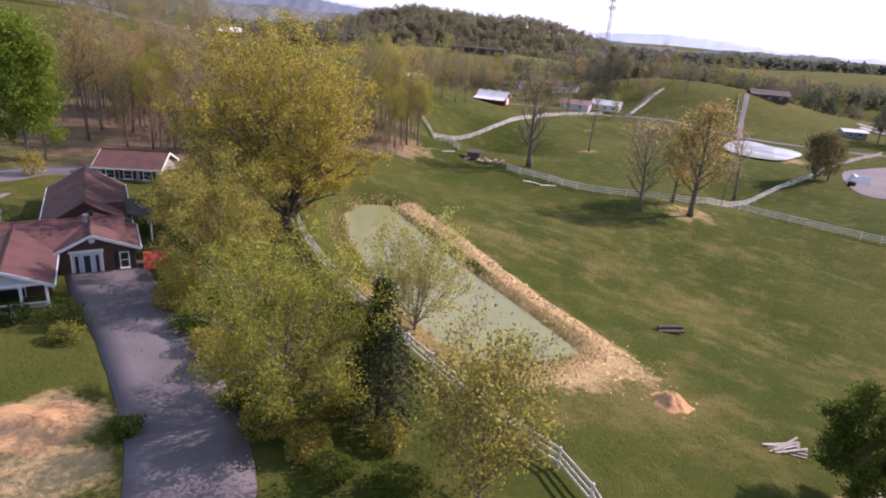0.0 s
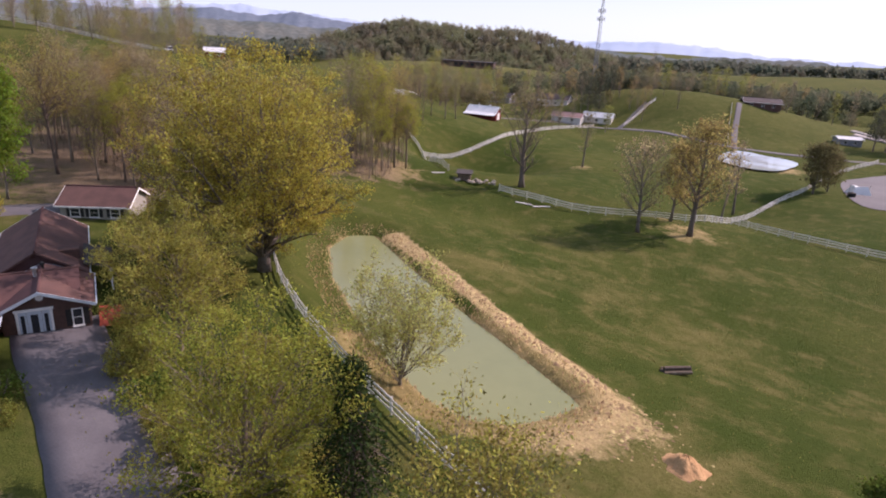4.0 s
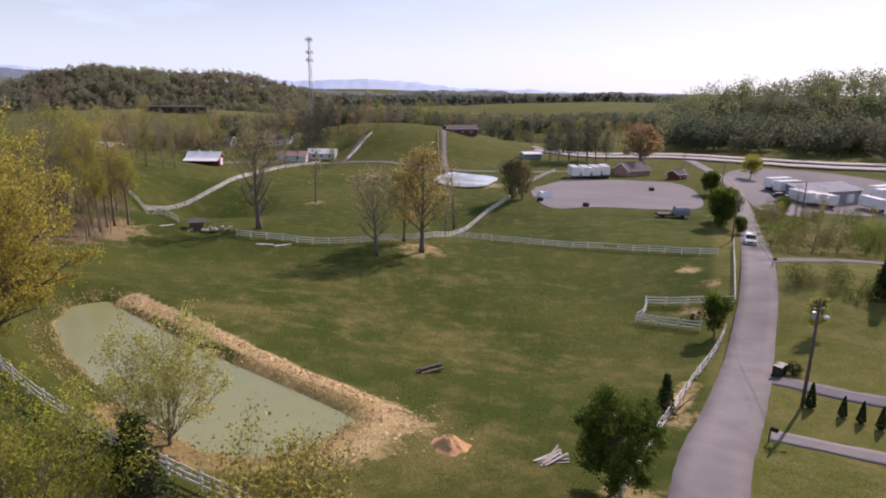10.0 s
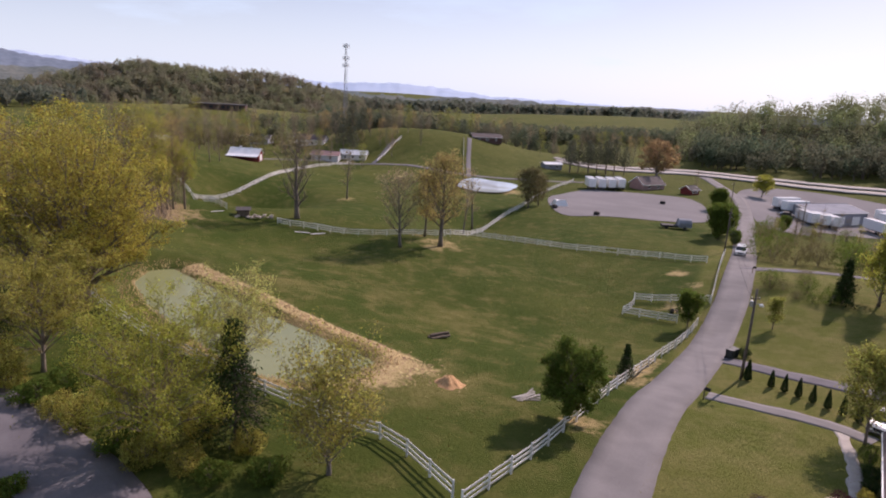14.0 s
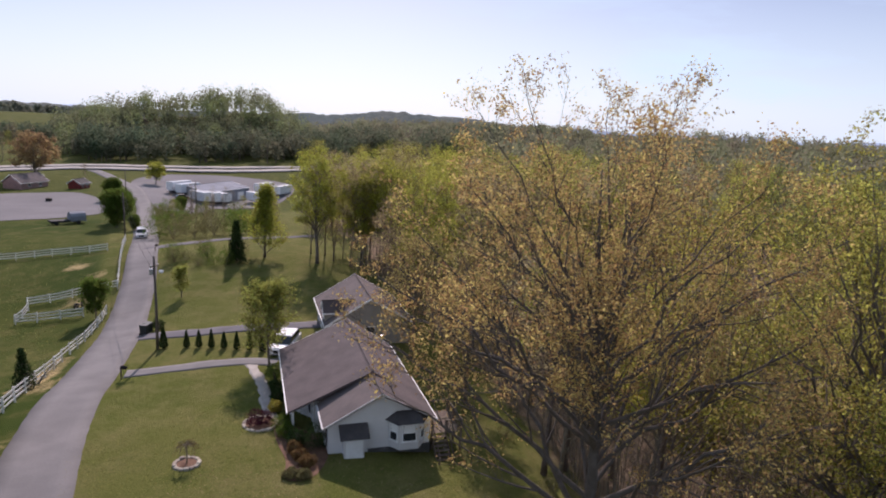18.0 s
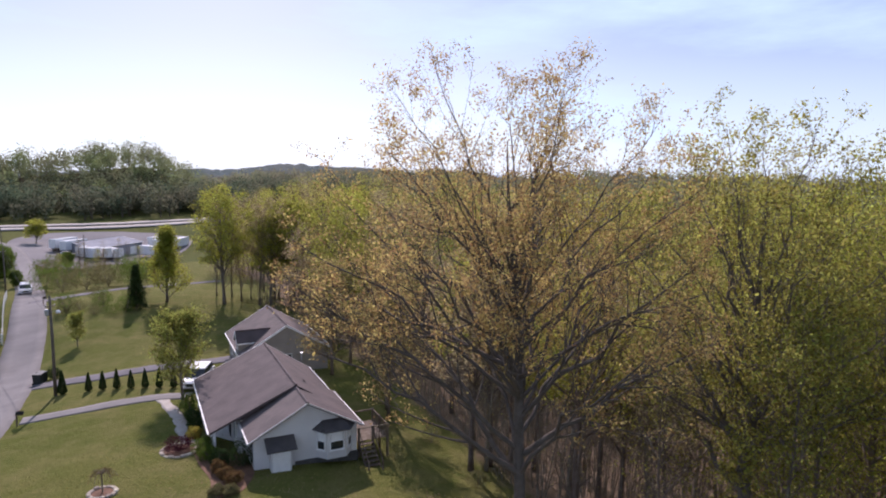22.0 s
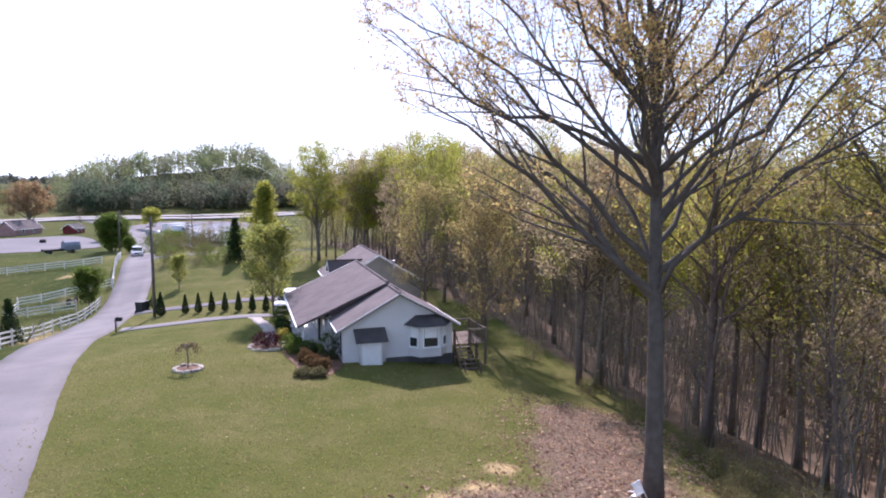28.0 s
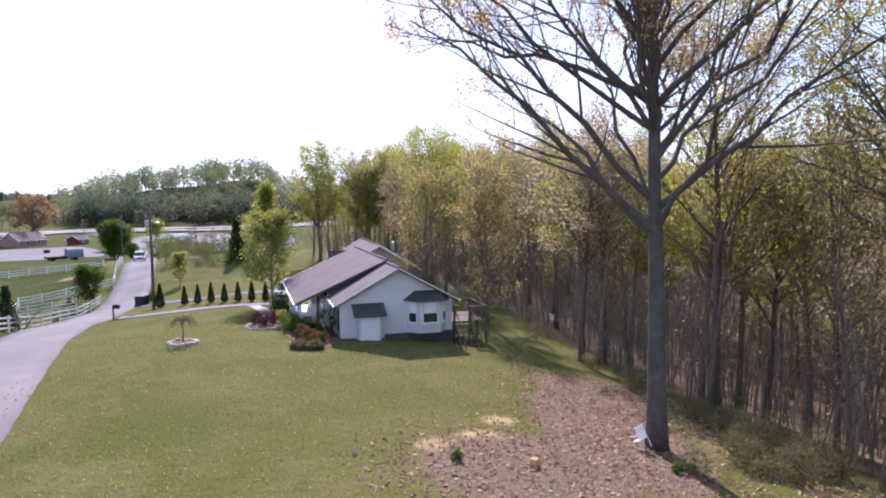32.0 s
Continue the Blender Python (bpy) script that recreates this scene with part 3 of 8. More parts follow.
def flat(ring, z, t=0.05):
    g = Geo()
    n = len(ring)
    g.add([(x, y, z) for x, y in ring] + [(x, y, z - t) for x, y in ring], [tuple(range(n)), tuple(range(2 * n - 1, n - 1, -1))] + [(i, i + n, (i + 1) % n + n, (i + 1) % n) for i in range(n)])
    return g


single("pond_water", flat(smooth_ring(big_ring), WATER), M_WATER, "still milky green farm pond with clay banks", "pond", kind="structure")


# ---------------------------------------------------------------- roads and drives
def along(line, every=1.0):
    """Points on a smooth line through the corners, with the way to the right of it."""
    pts = []
    q = [Vector((*p, 0)) for p in line]
    for i in range(len(q) - 1):
        p0, p1, p2, p3 = q[max(i - 1, 0)], q[i], q[i + 1], q[min(i + 2, len(q) - 1)]
        n = max(2, int((p2 - p1).length / every))
        for k in range(n):
            t = k / n
            pts.append(0.5 * ((2 * p1) + (p2 - p0) * t + (2 * p0 - 5 * p1 + 4 * p2 - p3) * t * t + (3 * p1 - p0 - 3 * p2 + p3) * t ** 3))
    pts.append(q[-1])
    out = []
    for i, p in enumerate(pts):
        d = (pts[min(i + 1, len(pts) - 1)] - pts[max(i - 1, 0)]).normalized()
        out.append((p, Vector((d.y, -d.x, 0))))
    return out


def ribbon(line, width, lift=0.05, every=1.0, cols=5, ragged=0.12, seed=3, smooth=False):
    rng = random.Random(seed)
    pts = along(line, every)
    c = np.array([[p.x, p.y] for p, _ in pts])
    r = np.array([[s.x, s.y] for _, s in pts])
    offs = np.linspace(-0.5, 0.5, cols)[None, :, None] * width + np.zeros((len(pts), cols, 1))
    offs[:, 0, 0] += np.array([rng.uniform(-ragged, ragged) for _ in pts])
    offs[:, -1, 0] += np.array([rng.uniform(-ragged, ragged) for _ in pts])
    xy = c[:, None, :] + r[:, None, :] * offs
    z = land(xy[..., 0], xy[..., 1])
    z = np.maximum(z, z.mean(1, keepdims=True) - 0.04) + lift
    top = np.concatenate([xy, z[..., None]], -1)
    skirt_l, skirt_r = top[:, :1].copy(), top[:, -1:].copy()
    skirt_l[..., 2] -= 0.35
    skirt_r[..., 2] -= 0.35
    v = np.concatenate([skirt_l, top, skirt_r], 1)
    i = np.arange(v.shape[0] * v.shape[1]).reshape(v.shape[:2])
    f = np.stack([i[:-1, :-1], i[:-1, 1:], i[1:, 1:], i[1:, :-1]], -1).reshape(-1, 4)
    return v.reshape(-1, 3), f


def lay(name, line, width, material, label, category="road", lift=0.05, every=1.0, cols=5, ragged=0.12):
    v, f = ribbon(line, width, lift, every, cols, ragged)
    return single(name, array_mesh(name, v, f, material, True), material, label, category, kind="structure")


lay("road", ROADLINE, 4.4, M_ROAD, "narrow worn grey asphalt country lane", every=0.8, ragged=0.04)
lay("driveway_1", [(29.5, 34.4), (33, 31.4), (36.5, 28.4), (38.5, 25.5)], 1.9, M_ROAD, "narrow pale asphalt driveway to the white house", "driveway", 0.045)
lay("driveway_2", [(36.6, 45.6), (39.5, 41.5), (43, 37.5), (47.5, 33), (52, 29.5)], 2.6, M_DRIVE, "dark asphalt driveway behind the evergreen row", "driveway", 0.045)
lay("driveway_3", [(60.2, 80.2), (66, 79.6), (76, 78), (92, 73)], 2.6, M_DRIVE, "side lane past the shrubs", "driveway", 0.045)
lay("driveway_4", [(-34.4, 30.2), (-31.4, 27.8), (-24.6, 23.2), (-19.4, 19.2), (-15.7, 15.8), (-12.9, 11.6), (-10, 2), (-7, -8), (-6.5, -14)], 5.2, M_DRIVE, "blotchy grey asphalt driveway at the brick house", "driveway", 0.05, ragged=0.03)
lay("driveway_5", [(-66, 33), (-59.4, 40.4), (-58.4, 45.1), (-55.5, 49), (-50, 53)], 4.0, M_DRIVE, "grey asphalt drive behind the brick house", "driveway", 0.045)
lay("garden_path_1", [(-53.5, 38.2), (-52.4, 36.0), (-50, 34.4), (-47.6, 32.5), (-45.6, 30.6), (-43.8, 30.4)], 0.6, M_GRAVEL, "curved grey gravel path behind the brick house", "path", 0.045, 0.6)
lay("highway", [(78, 262), (88, 257), (100, 250), (131, 244), (150, 230), (183, 205), (235, 180), (330, 150), (520, 110)], 6.5, M_PATH, "pale divided highway beyond the fields", lift=0.5, every=4)
lay("highway", [(80, 272), (90, 266), (102, 259), (135, 253), (156, 238), (189, 213), (241, 188), (334, 158), (524, 118)], 6.0, M_PATH, "pale divided highway beyond the fields", lift=0.5, every=4)
lay("farm_lane_1", [(-44, 216), (-34, 226), (-22, 231), (-4, 231), (10, 226), (30, 216), (52, 214), (80, 214)], 2.2, M_GRAVEL, "grey gravel farm lane below the hill", "lane", 0.06, 3)
lay("farm_lane_2", [(32, 213), (34, 232), (38, 262)], 1.8, M_GRAVEL, "pale gravel lane beside a fence", "lane", 0.06, 3)
lay("farm_lane_3", [(-4, 231), (0, 243), (5, 254)], 1.6, M_GRAVEL, "bare strip up the hill beside a fence", "lane", 0.06, 3)


def plot(name, ring, material, label, category, lift=0.06, cell=3.0):
    """A paved plot that follows the land."""
    xs, ys = [p[0] for p in ring], [p[1] for p in ring]
    g = bmesh.new()
    vs = [g.verts.new((x, y, 0)) for x, y in smooth_ring(ring, 5)]
    face = g.faces.new(vs)
    bmesh.ops.triangulate(g, faces=[face])
    for _ in range(3):
        bmesh.ops.subdivide_edges(g, edges=[e for e in g.edges if e.calc_length() > cell], cuts=1, use_grid_fill=False)
        bmesh.ops.triangulate(g, faces=g.faces[:])
    co = np.array([v.co[:] for v in g.verts])
    z = land(co[:, 0], co[:, 1]) + lift
    for v, h in zip(g.verts, z):
        v.co.z = h
    me = bpy.data.meshes.new(name)
    bmesh.ops.recalc_face_normals(g, faces=g.faces)
    g.to_mesh(me)
    g.free()
    me.materials.append(material)
    me.shade_smooth()
    return single(name, me, material, label, category, kind="structure")


plot("gravel_lot", [(46.5, 141), (58, 139.5), (79.5, 137), (92, 150), (101, 172), (99, 186), (80, 196), (74, 198.5), (60, 186), (51, 172)], M_GRAVEL, "wide grey gravel trailer lot", "lot", 0.12, 5)
plot("warehouse_yard", [(104, 141), (112, 136), (126, 150), (150, 150), (178, 170), (172, 200), (150, 215), (132, 205), (118, 176)], M_GRAVEL, "pale grey paved yard round the warehouse", "lot", 0.12, 6)
plot("far_pond", [(25, 190), (28, 203), (33, 209.5), (40, 206), (47, 200), (44, 190), (37, 179), (30, 181)], mat("pale_far_water", (0.5, 0.56, 0.58), (0.46, 0.52, 0.55), scale=0.1, rough=0.1, spec=0.5), "pale farm pond reflecting the sky", "pond", 0.5, 6)

# the ring of far ridges
def ridge(name, label, r0, a0, a1, prof, material, seed, step_deg=0.35):
    rngs = np.random.RandomState(seed)
    a = np.radians(np.arange(a0, a1, step_deg))
    d = np.degrees(a)
    top = np.interp(d, [p[0] for p in prof], [p[1] for p in prof])
    bump_ = sum(np.interp(d, np.arange(a0 - 5, a1 + 5, w), rngs.uniform(-1, 1, len(np.arange(a0 - 5, a1 + 5, w)))) * s for w, s in ((3.5, 0.16), (1.2, 0.07), (0.5, 0.03)))
    crest = 24 + r0 * np.tan(np.radians(top + bump_))
    rows = []
    for fr, fz in ((-0.16, 0.0), (-0.11, 0.25), (-0.06, 0.62), (-0.02, 0.92), (0.0, 1.0), (0.03, 0.9), (0.1, 0.2)):
        rr = r0 * (1 + fr) + rngs.uniform(-1, 1, len(a)) * r0 * 0.006
        rows.append(np.stack([CX + np.sin(a) * rr, CY + np.cos(a) * rr, -30 + (crest + 30) * fz + rngs.uniform(-1, 1, len(a)) * r0 * 0.0012 * (fz > 0)], -1))
    v = np.stack(rows)
    i = np.arange(v.shape[0] * v.shape[1]).reshape(v.shape[:2])
    f = np.stack([i[:-1, :-1], i[:-1, 1:], i[1:, 1:], i[1:, :-1]], -1).reshape(-1, 4)
    single(name, array_mesh(name, v.reshape(-1, 3), f, material, True), material, label, "ridge", kind="structure")


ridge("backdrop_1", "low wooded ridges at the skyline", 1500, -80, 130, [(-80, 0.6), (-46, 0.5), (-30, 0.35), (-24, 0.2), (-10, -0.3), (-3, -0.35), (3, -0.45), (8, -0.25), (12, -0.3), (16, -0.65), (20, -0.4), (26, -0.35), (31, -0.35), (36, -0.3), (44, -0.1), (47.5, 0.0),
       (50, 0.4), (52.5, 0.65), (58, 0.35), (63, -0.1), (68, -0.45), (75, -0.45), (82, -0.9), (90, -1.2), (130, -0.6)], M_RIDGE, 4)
ridge("backdrop_2", "wooded ridge behind the fields tinted with painted blue haze", 2600, -80, -14, [(-80, 1.0), (-48, 1.0), (-42, 0.85), (-38, 1.25), (-35, 1.2), (-32.5, 1.0), (-29, 1.2), (-26, 0.9), (-20, 0.4), (-14, -0.6)], M_HAZERIDGE, 14)
ridge("backdrop_3", "mountains on the horizon tinted with painted blue haze", 4300, -80, 130, [(-80, 0.9), (-38, 1.4), (-34, 1.65), (-28, 1.1), (-12, 0.1), (-4, 0.3), (2, 0.4), (8, 0.05), (20, -0.4), (60, -0.2), (130, 0.2)], M_MOUNTAIN, 9)


def wooded_ridge(name, label, r0, a0, a1, prof, material, tall, gap, size, seed, per=90):
    """A hill that rises across the view, covered with separate tree crowns."""
    nr = np.random.RandomState(seed)
    shape = ((-0.17, 0.0), (-0.12, 0.35), (-0.07, 0.72), (-0.03, 0.95), (0.0, 1.0), (0.04, 0.9), (0.12, 0.1))
    az = np.arange(a0, a1 + 0.01, 0.5)

    def crest(d):
        return 24 + r0 * np.tan(np.radians(np.interp(d, [p[0] for p in prof], [p[1] for p in prof]))) - tall * 0.85

    rows = []
    for fr, fz in shape:
        rr = r0 * (1 + fr)
        a = np.radians(az)
        rows.append(np.stack([CX + np.sin(a) * rr, CY + np.cos(a) * rr, -9 + (crest(az) + 9) * fz], -1))
    v = np.stack(rows)
    i = np.arange(v.shape[0] * v.shape[1]).reshape(v.shape[:2])
    f = np.stack([i[:-1, :-1], i[:-1, 1:], i[1:, 1:], i[1:, :-1]], -1).reshape(-1, 4)
    single(name, array_mesh(name, v.reshape(-1, 3), f, M_FORESTFLOOR, True), M_FORESTFLOOR, label, "hill", kind="structure")
    n = int(math.radians(a1 - a0) * r0 * r0 * 0.2 / gap ** 2)
    d, fr = nr.uniform(a0, a1, n), nr.uniform(-0.165, 0.035, n)
    z = -9 + (crest(d) + 9) * np.interp(fr, [p[0] for p in shape], [p[1] for p in shape])
    a, rr = np.radians(d), r0 * (1 + fr)
    hh = tall * nr.uniform(0.62, 1.2, n)
    c = np.stack([CX + np.sin(a) * rr, CY + np.cos(a) * rr, z + hh * 0.6], -1)
    wide = hh * nr.uniform(0.2, 0.34, n)
    k = np.repeat(np.arange(n), per)
    q = nr.normal(size=(len(k), 3))
    q /= np.linalg.norm(q, axis=1, keepdims=True)
    lump = 1 + 0.25 * np.sin(q[:, 0] * 4 + k) * np.cos(q[:, 2] * 5 + k * 2)
    pts = c[k] + q * (nr.uniform(0.5, 1, len(k)) * lump)[:, None] * np.stack([wide[k], wide[k], hh[k] * 0.42], -1)
    v, f = leaves(nr, pts, 1, 0.1, size, 0.8)
    single(name + "_trees", array_mesh(name + "_trees", v, f, material), material, "spring trees in mixed leaf on the hill", "woods", kind="stuff")
    g = Geo()
    for j in range(0, n, 2):
        g.tube([(c[j, 0], c[j, 1], z[j] - 0.5), (c[j, 0], c[j, 1], z[j] + hh[j] * 0.6)], [0.3, 0.15], 3, False)
    single(name + "_trunks", g, M_BARK_D, "bare trunks of the hill wood", "woods", kind="stuff")



# ---------------------------------------------------------------- fences
POST = Geo().chamfer(-0.06, -0.06, -0.3, 0.06, 0.06, 1.27, 0.015).mesh("post", M_WHITE)
RAIL = Geo().box(0, -0.018, -0.07, 1, 0.018, 0.07).mesh("rail", M_WHITE)


def sharp(line):
    """The same line with tight corners."""
    out = [line[0]]
    for a, p, b in zip(line, line[1:], line[2:]):
        for q in (a, b):
            d = math.dist(p, q)
            out.append((p[0] + (q[0] - p[0]) * 0.25 / d, p[1] + (q[1] - p[1]) * 0.25 / d))
        out.insert(-1, p)
    return out + [line[-1]]


def fence(line, label, gap=2.5, rails=(0.35, 0.72, 1.1), group="", seed=1, lean=1.5):
    rng = random.Random(seed)
    pts = [p for p, _ in along(line, 0.25)]
    stand, walked = [pts[0]], 0.0
    for a, b in zip(pts, pts[1:]):
        walked += (b - a).length
        if walked >= gap:
            stand.append(b)
            walked = 0.0
    x0, y0 = stand[0].x, stand[0].y
    root = thing("fence", label, "fence", pose(x0, y0, H(x0, y0)), group)
    inv = root.matrix_world.inverted()
    zs = land(np.array([p.x for p in stand]), np.array([p.y for p in stand]))
    for i, (p, z) in enumerate(zip(stand, zs)):
        turn = math.degrees(math.atan2(*(stand[min(i + 1, len(stand) - 1)] - stand[max(i - 1, 0)]).yx))
        part("post", POST, M_WHITE, root, m=inv @ pose(p.x, p.y, z, rng.uniform(-lean, lean), rng.uniform(-lean, lean), turn))
    for (p, z), (q, w) in zip(zip(stand, zs), zip(stand[1:], zs[1:])):
        for h in rails:
            if rng.random() < 0.012:
                continue
            a, b = Vector((p.x, p.y, z + h + rng.uniform(-0.02, 0.02))), Vector((q.x, q.y, w + h + rng.uniform(-0.02, 0.02)))
            d = b - a
            m = Matrix.Translation(a) @ d.to_track_quat("X", "Z").to_matrix().to_4x4() @ Matrix.Diagonal((d.length, 1, 1, 1))
            part("rail", RAIL, M_WHITE, root, m=inv @ m)
    return root


fence([(4.6, 15.4), (9.2, 20.4), (14.4, 26.6), (19.8, 33.4), (25.4, 40.3), (31.4, 47.4), (38, 54.8), (41.6, 59.2)], "white three-rail board fence beside the lane", seed=1)
fence([(46.8, 65.7), (52.8, 75.4), (59.4, 86), (66.1, 96.4)], "white three-rail board fence beside the lane", seed=2)
fence([(4.2, 16.4), (0.9, 22.2), (-2.7, 24.4), (-7.6, 28), (-14.2, 33.2), (-21.2, 39.2), (-27, 45.5), (-33, 54)], "white board fence between the pond and the brick house", seed=3)
fence(sharp([(47.0, 66.2), (38.8, 72.1), (35, 67), (40.9, 60.2)]), "white board fence round a small trapezoid pen", seed=4)
fence([(20.2, 121), (24, 111.5), (28.4, 105.3), (36.9, 100.3), (45.3, 96), (52.5, 90.6), (57.6, 86.6)], "white board fence across the pasture", seed=5)
fence([(20.2, 121), (14, 109), (7.7, 103.3), (-4.4, 99.3), (-13.6, 101.6), (-20.5, 103.5)], "old sagging white board fence at the creek", seed=6, lean=5)
fence([(-29.8, 107.6), (-36, 118), (-44.9, 138.2), (-54, 146), (-63, 152)], "old white board fence along the hillside", gap=3, seed=7, lean=4)
fence([(-44.9, 138.2), (-33, 160), (-28.5, 185), (-24.9, 207), (-11.8, 232)], "long white board fence up the hill pasture", gap=3, seed=8, rails=(0.3, 0.55, 0.8, 1.1))
fence([(20.6, 123.2), (29.6, 137.2), (36.8, 148.3), (46, 170), (56.5, 191.8), (71.8, 214)], "white board fence between pastures", gap=3, seed=9, rails=(0.3, 0.55, 0.8, 1.1))
fence([(-2, 235), (4.9, 249.7), (8.4, 255.4)], "white board fence on the hilltop", gap=3, seed=10, rails=(0.3, 0.55, 0.8, 1.1))
fence([(30, 213), (32, 232), (35, 258)], "white board fence beside a gravel lane", gap=3, seed=11)
fence([(-200.1, 126.1), (-186.8, 142.5), (-171.4, 156.8), (-155.4, 164.0), (-134.0, 166.1)], "white board fence along the ridge field", gap=3, seed=12)


# ---------------------------------------------------------------- trees
def branch(rng, start, way, length, r0, lift, wob, n):
    """A bent, tapering branch: points and radii."""
    pts, d, p = [Vector(start)], Vector(way).normalized(), Vector(start)
    for _ in range(n):
        d = (d + Vector((rng.uniform(-wob, wob), rng.uniform(-wob, wob), lift + rng.uniform(-wob, wob) * 0.5))).normalized()
        p = p + d * (length / n)
        pts.append(p.copy())
    return pts, [r0 * (1 - 0.82 * i / n) for i in range(n + 1)]


def on(pts, f):
    i = min(int(f * (len(pts) - 1)), len(pts) - 2)
    t = f * (len(pts) - 1) - i
    return pts[i].lerp(pts[i + 1], t), (pts[i + 1] - pts[i]).normalized()


def leaves(np_rng, tips, per, spread, size, flat_=0.5):
    """Small bent leaf clumps scattered about the twigs."""
    tips = np.array(tips)
    c = np.repeat(tips, per, 0)
    n = len(c)
    c = c + np_rng.normal(0, spread, (n, 3)) * (1, 1, 0.8)
    a = np_rng.normal(size=(n, 3))
    a /= np.linalg.norm(a, axis=1, keepdims=True)
    b = np.cross(a, np_rng.normal(size=(n, 3)))
    b /= np.linalg.norm(b, axis=1, keepdims=True)
    s = size * np_rng.uniform(0.5, 1.35, (n, 1))
    v = np.stack([c - a * s, c + b * s * flat_, c + a * s * np_rng.uniform(0.7, 1.1, (n, 1)), c - b * s * flat_], 1).reshape(-1, 3)
    return v, np.arange(4 * n).reshape(-1, 4)


def tree_parts(seed, height, trunk_r, clear, spread, limbs, twigs, sub, per, leaf, rise=0.55, top=1.0, shape="round", fork=0.0, lift=0.10, leaf_spread=0.35, sides=7, wob=0.16):
    """Wood and leaves of one tree. clear: how much of the trunk is bare; spread: the crown's half width."""
    rng, nr = random.Random(seed), np.random.RandomState(seed)
    wood, tips = Geo(), []
    trunk, tr = branch(rng, (0, 0, -0.25), (rng.uniform(-fork, fork), rng.uniform(-fork, fork), 1), height * top, trunk_r, 0.10, 0.05, 9)
    tr = [trunk_r * (1.35 if i == 0 else 1.0) * (1 - 0.9 * (i / 9) ** 1.1) for i in range(10)]
    wood.tube(trunk, tr, sides)
    turn = rng.uniform(0, 6)
    for i in range(limbs):
        f = clear + (1 - clear) * (i / limbs) ** 0.9 * 0.97
        p, _ = on(trunk, f)
        u = (f - clear) / (1 - clear)
        wide = {"round": math.sin(math.pi * min(1, 0.18 + 0.78 * u)) ** 0.7, "cone": 1.05 - 0.95 * u, "vase": 0.55 + 0.45 * u if u < 0.75 else 1.0 - (u - 0.75) * 2.6,
                "oval": 0.72 + 0.28 * math.sin(math.pi * min(1, u * 1.6)) if u < 0.62 else 1.0 - (u - 0.62) * 1.5, "tall": 0.75 + 0.25 * math.sin(math.pi * u) if u < 0.85 else 0.55}[shape]
        turn += 2.4 + rng.uniform(-0.4, 0.4)
        up = rise + 0.6 * u + rng.uniform(-0.12, 0.12)
        length = spread * wide * rng.uniform(0.8, 1.15) * (1 + 0.25 * up)
        r0 = max(0.02, trunk_r * 0.42 * (1 - 0.75 * u) * rng.uniform(0.8, 1.1))
        limb, lr = branch(rng, p, (math.cos(turn), math.sin(turn), up), length, r0, lift, wob, 5)
        wood.tube(limb, lr, 5, False)
        for j in range(twigs):
            g = 0.22 + 0.78 * (j + rng.random() * 0.5) / twigs
            q, d = on(limb, min(g, 0.99))
            side = d.cross(Vector((rng.uniform(-1, 1), rng.uniform(-1, 1), rng.uniform(-0.3, 1)))).normalized()
            tl = length * 0.42 * (1.15 - 0.6 * g) * rng.uniform(0.7, 1.2) + 0.25
            tw, wr = branch(rng, q, d * 0.7 + side * rng.uniform(0.5, 1.1) + Vector((0, 0, 0.25)), tl, max(0.012, r0 * 0.34), lift, wob, 3)
            wood.tube(tw, wr, 3, False)
            tips += [on(tw, 0.55)[0], tw[-1]]
            for _ in range(sub):
                q2, d2 = on(tw, rng.uniform(0.25, 0.95))
                s2 = (d2 + Vector((rng.uniform(-1, 1), rng.uniform(-1, 1), rng.uniform(-0.2, 1)))).normalized()
                t2, r2 = branch(rng, q2, s2, tl * rng.uniform(0.35, 0.6), max(0.008, r0 * 0.15), lift, wob, 2)
                wood.tube(t2, r2, 3, False)
                tips += [on(t2, 0.6)[0], t2[-1]]
    v, f = leaves(nr, [tuple(t) for t in tips], per, leaf_spread, leaf)
    return wood, v, f


def make_tree(name, label, category, bark, leafm, m, **kw):
    wood, v, f = tree_parts(**kw)
    root = thing(name, label, category, m)
    part("trunk", wood, bark, root, "bare limbs and tapered trunk", smooth=True)
    part("crown", array_mesh("crown", v, f, leafm), leafm, root, "sparse spring foliage")
    return root


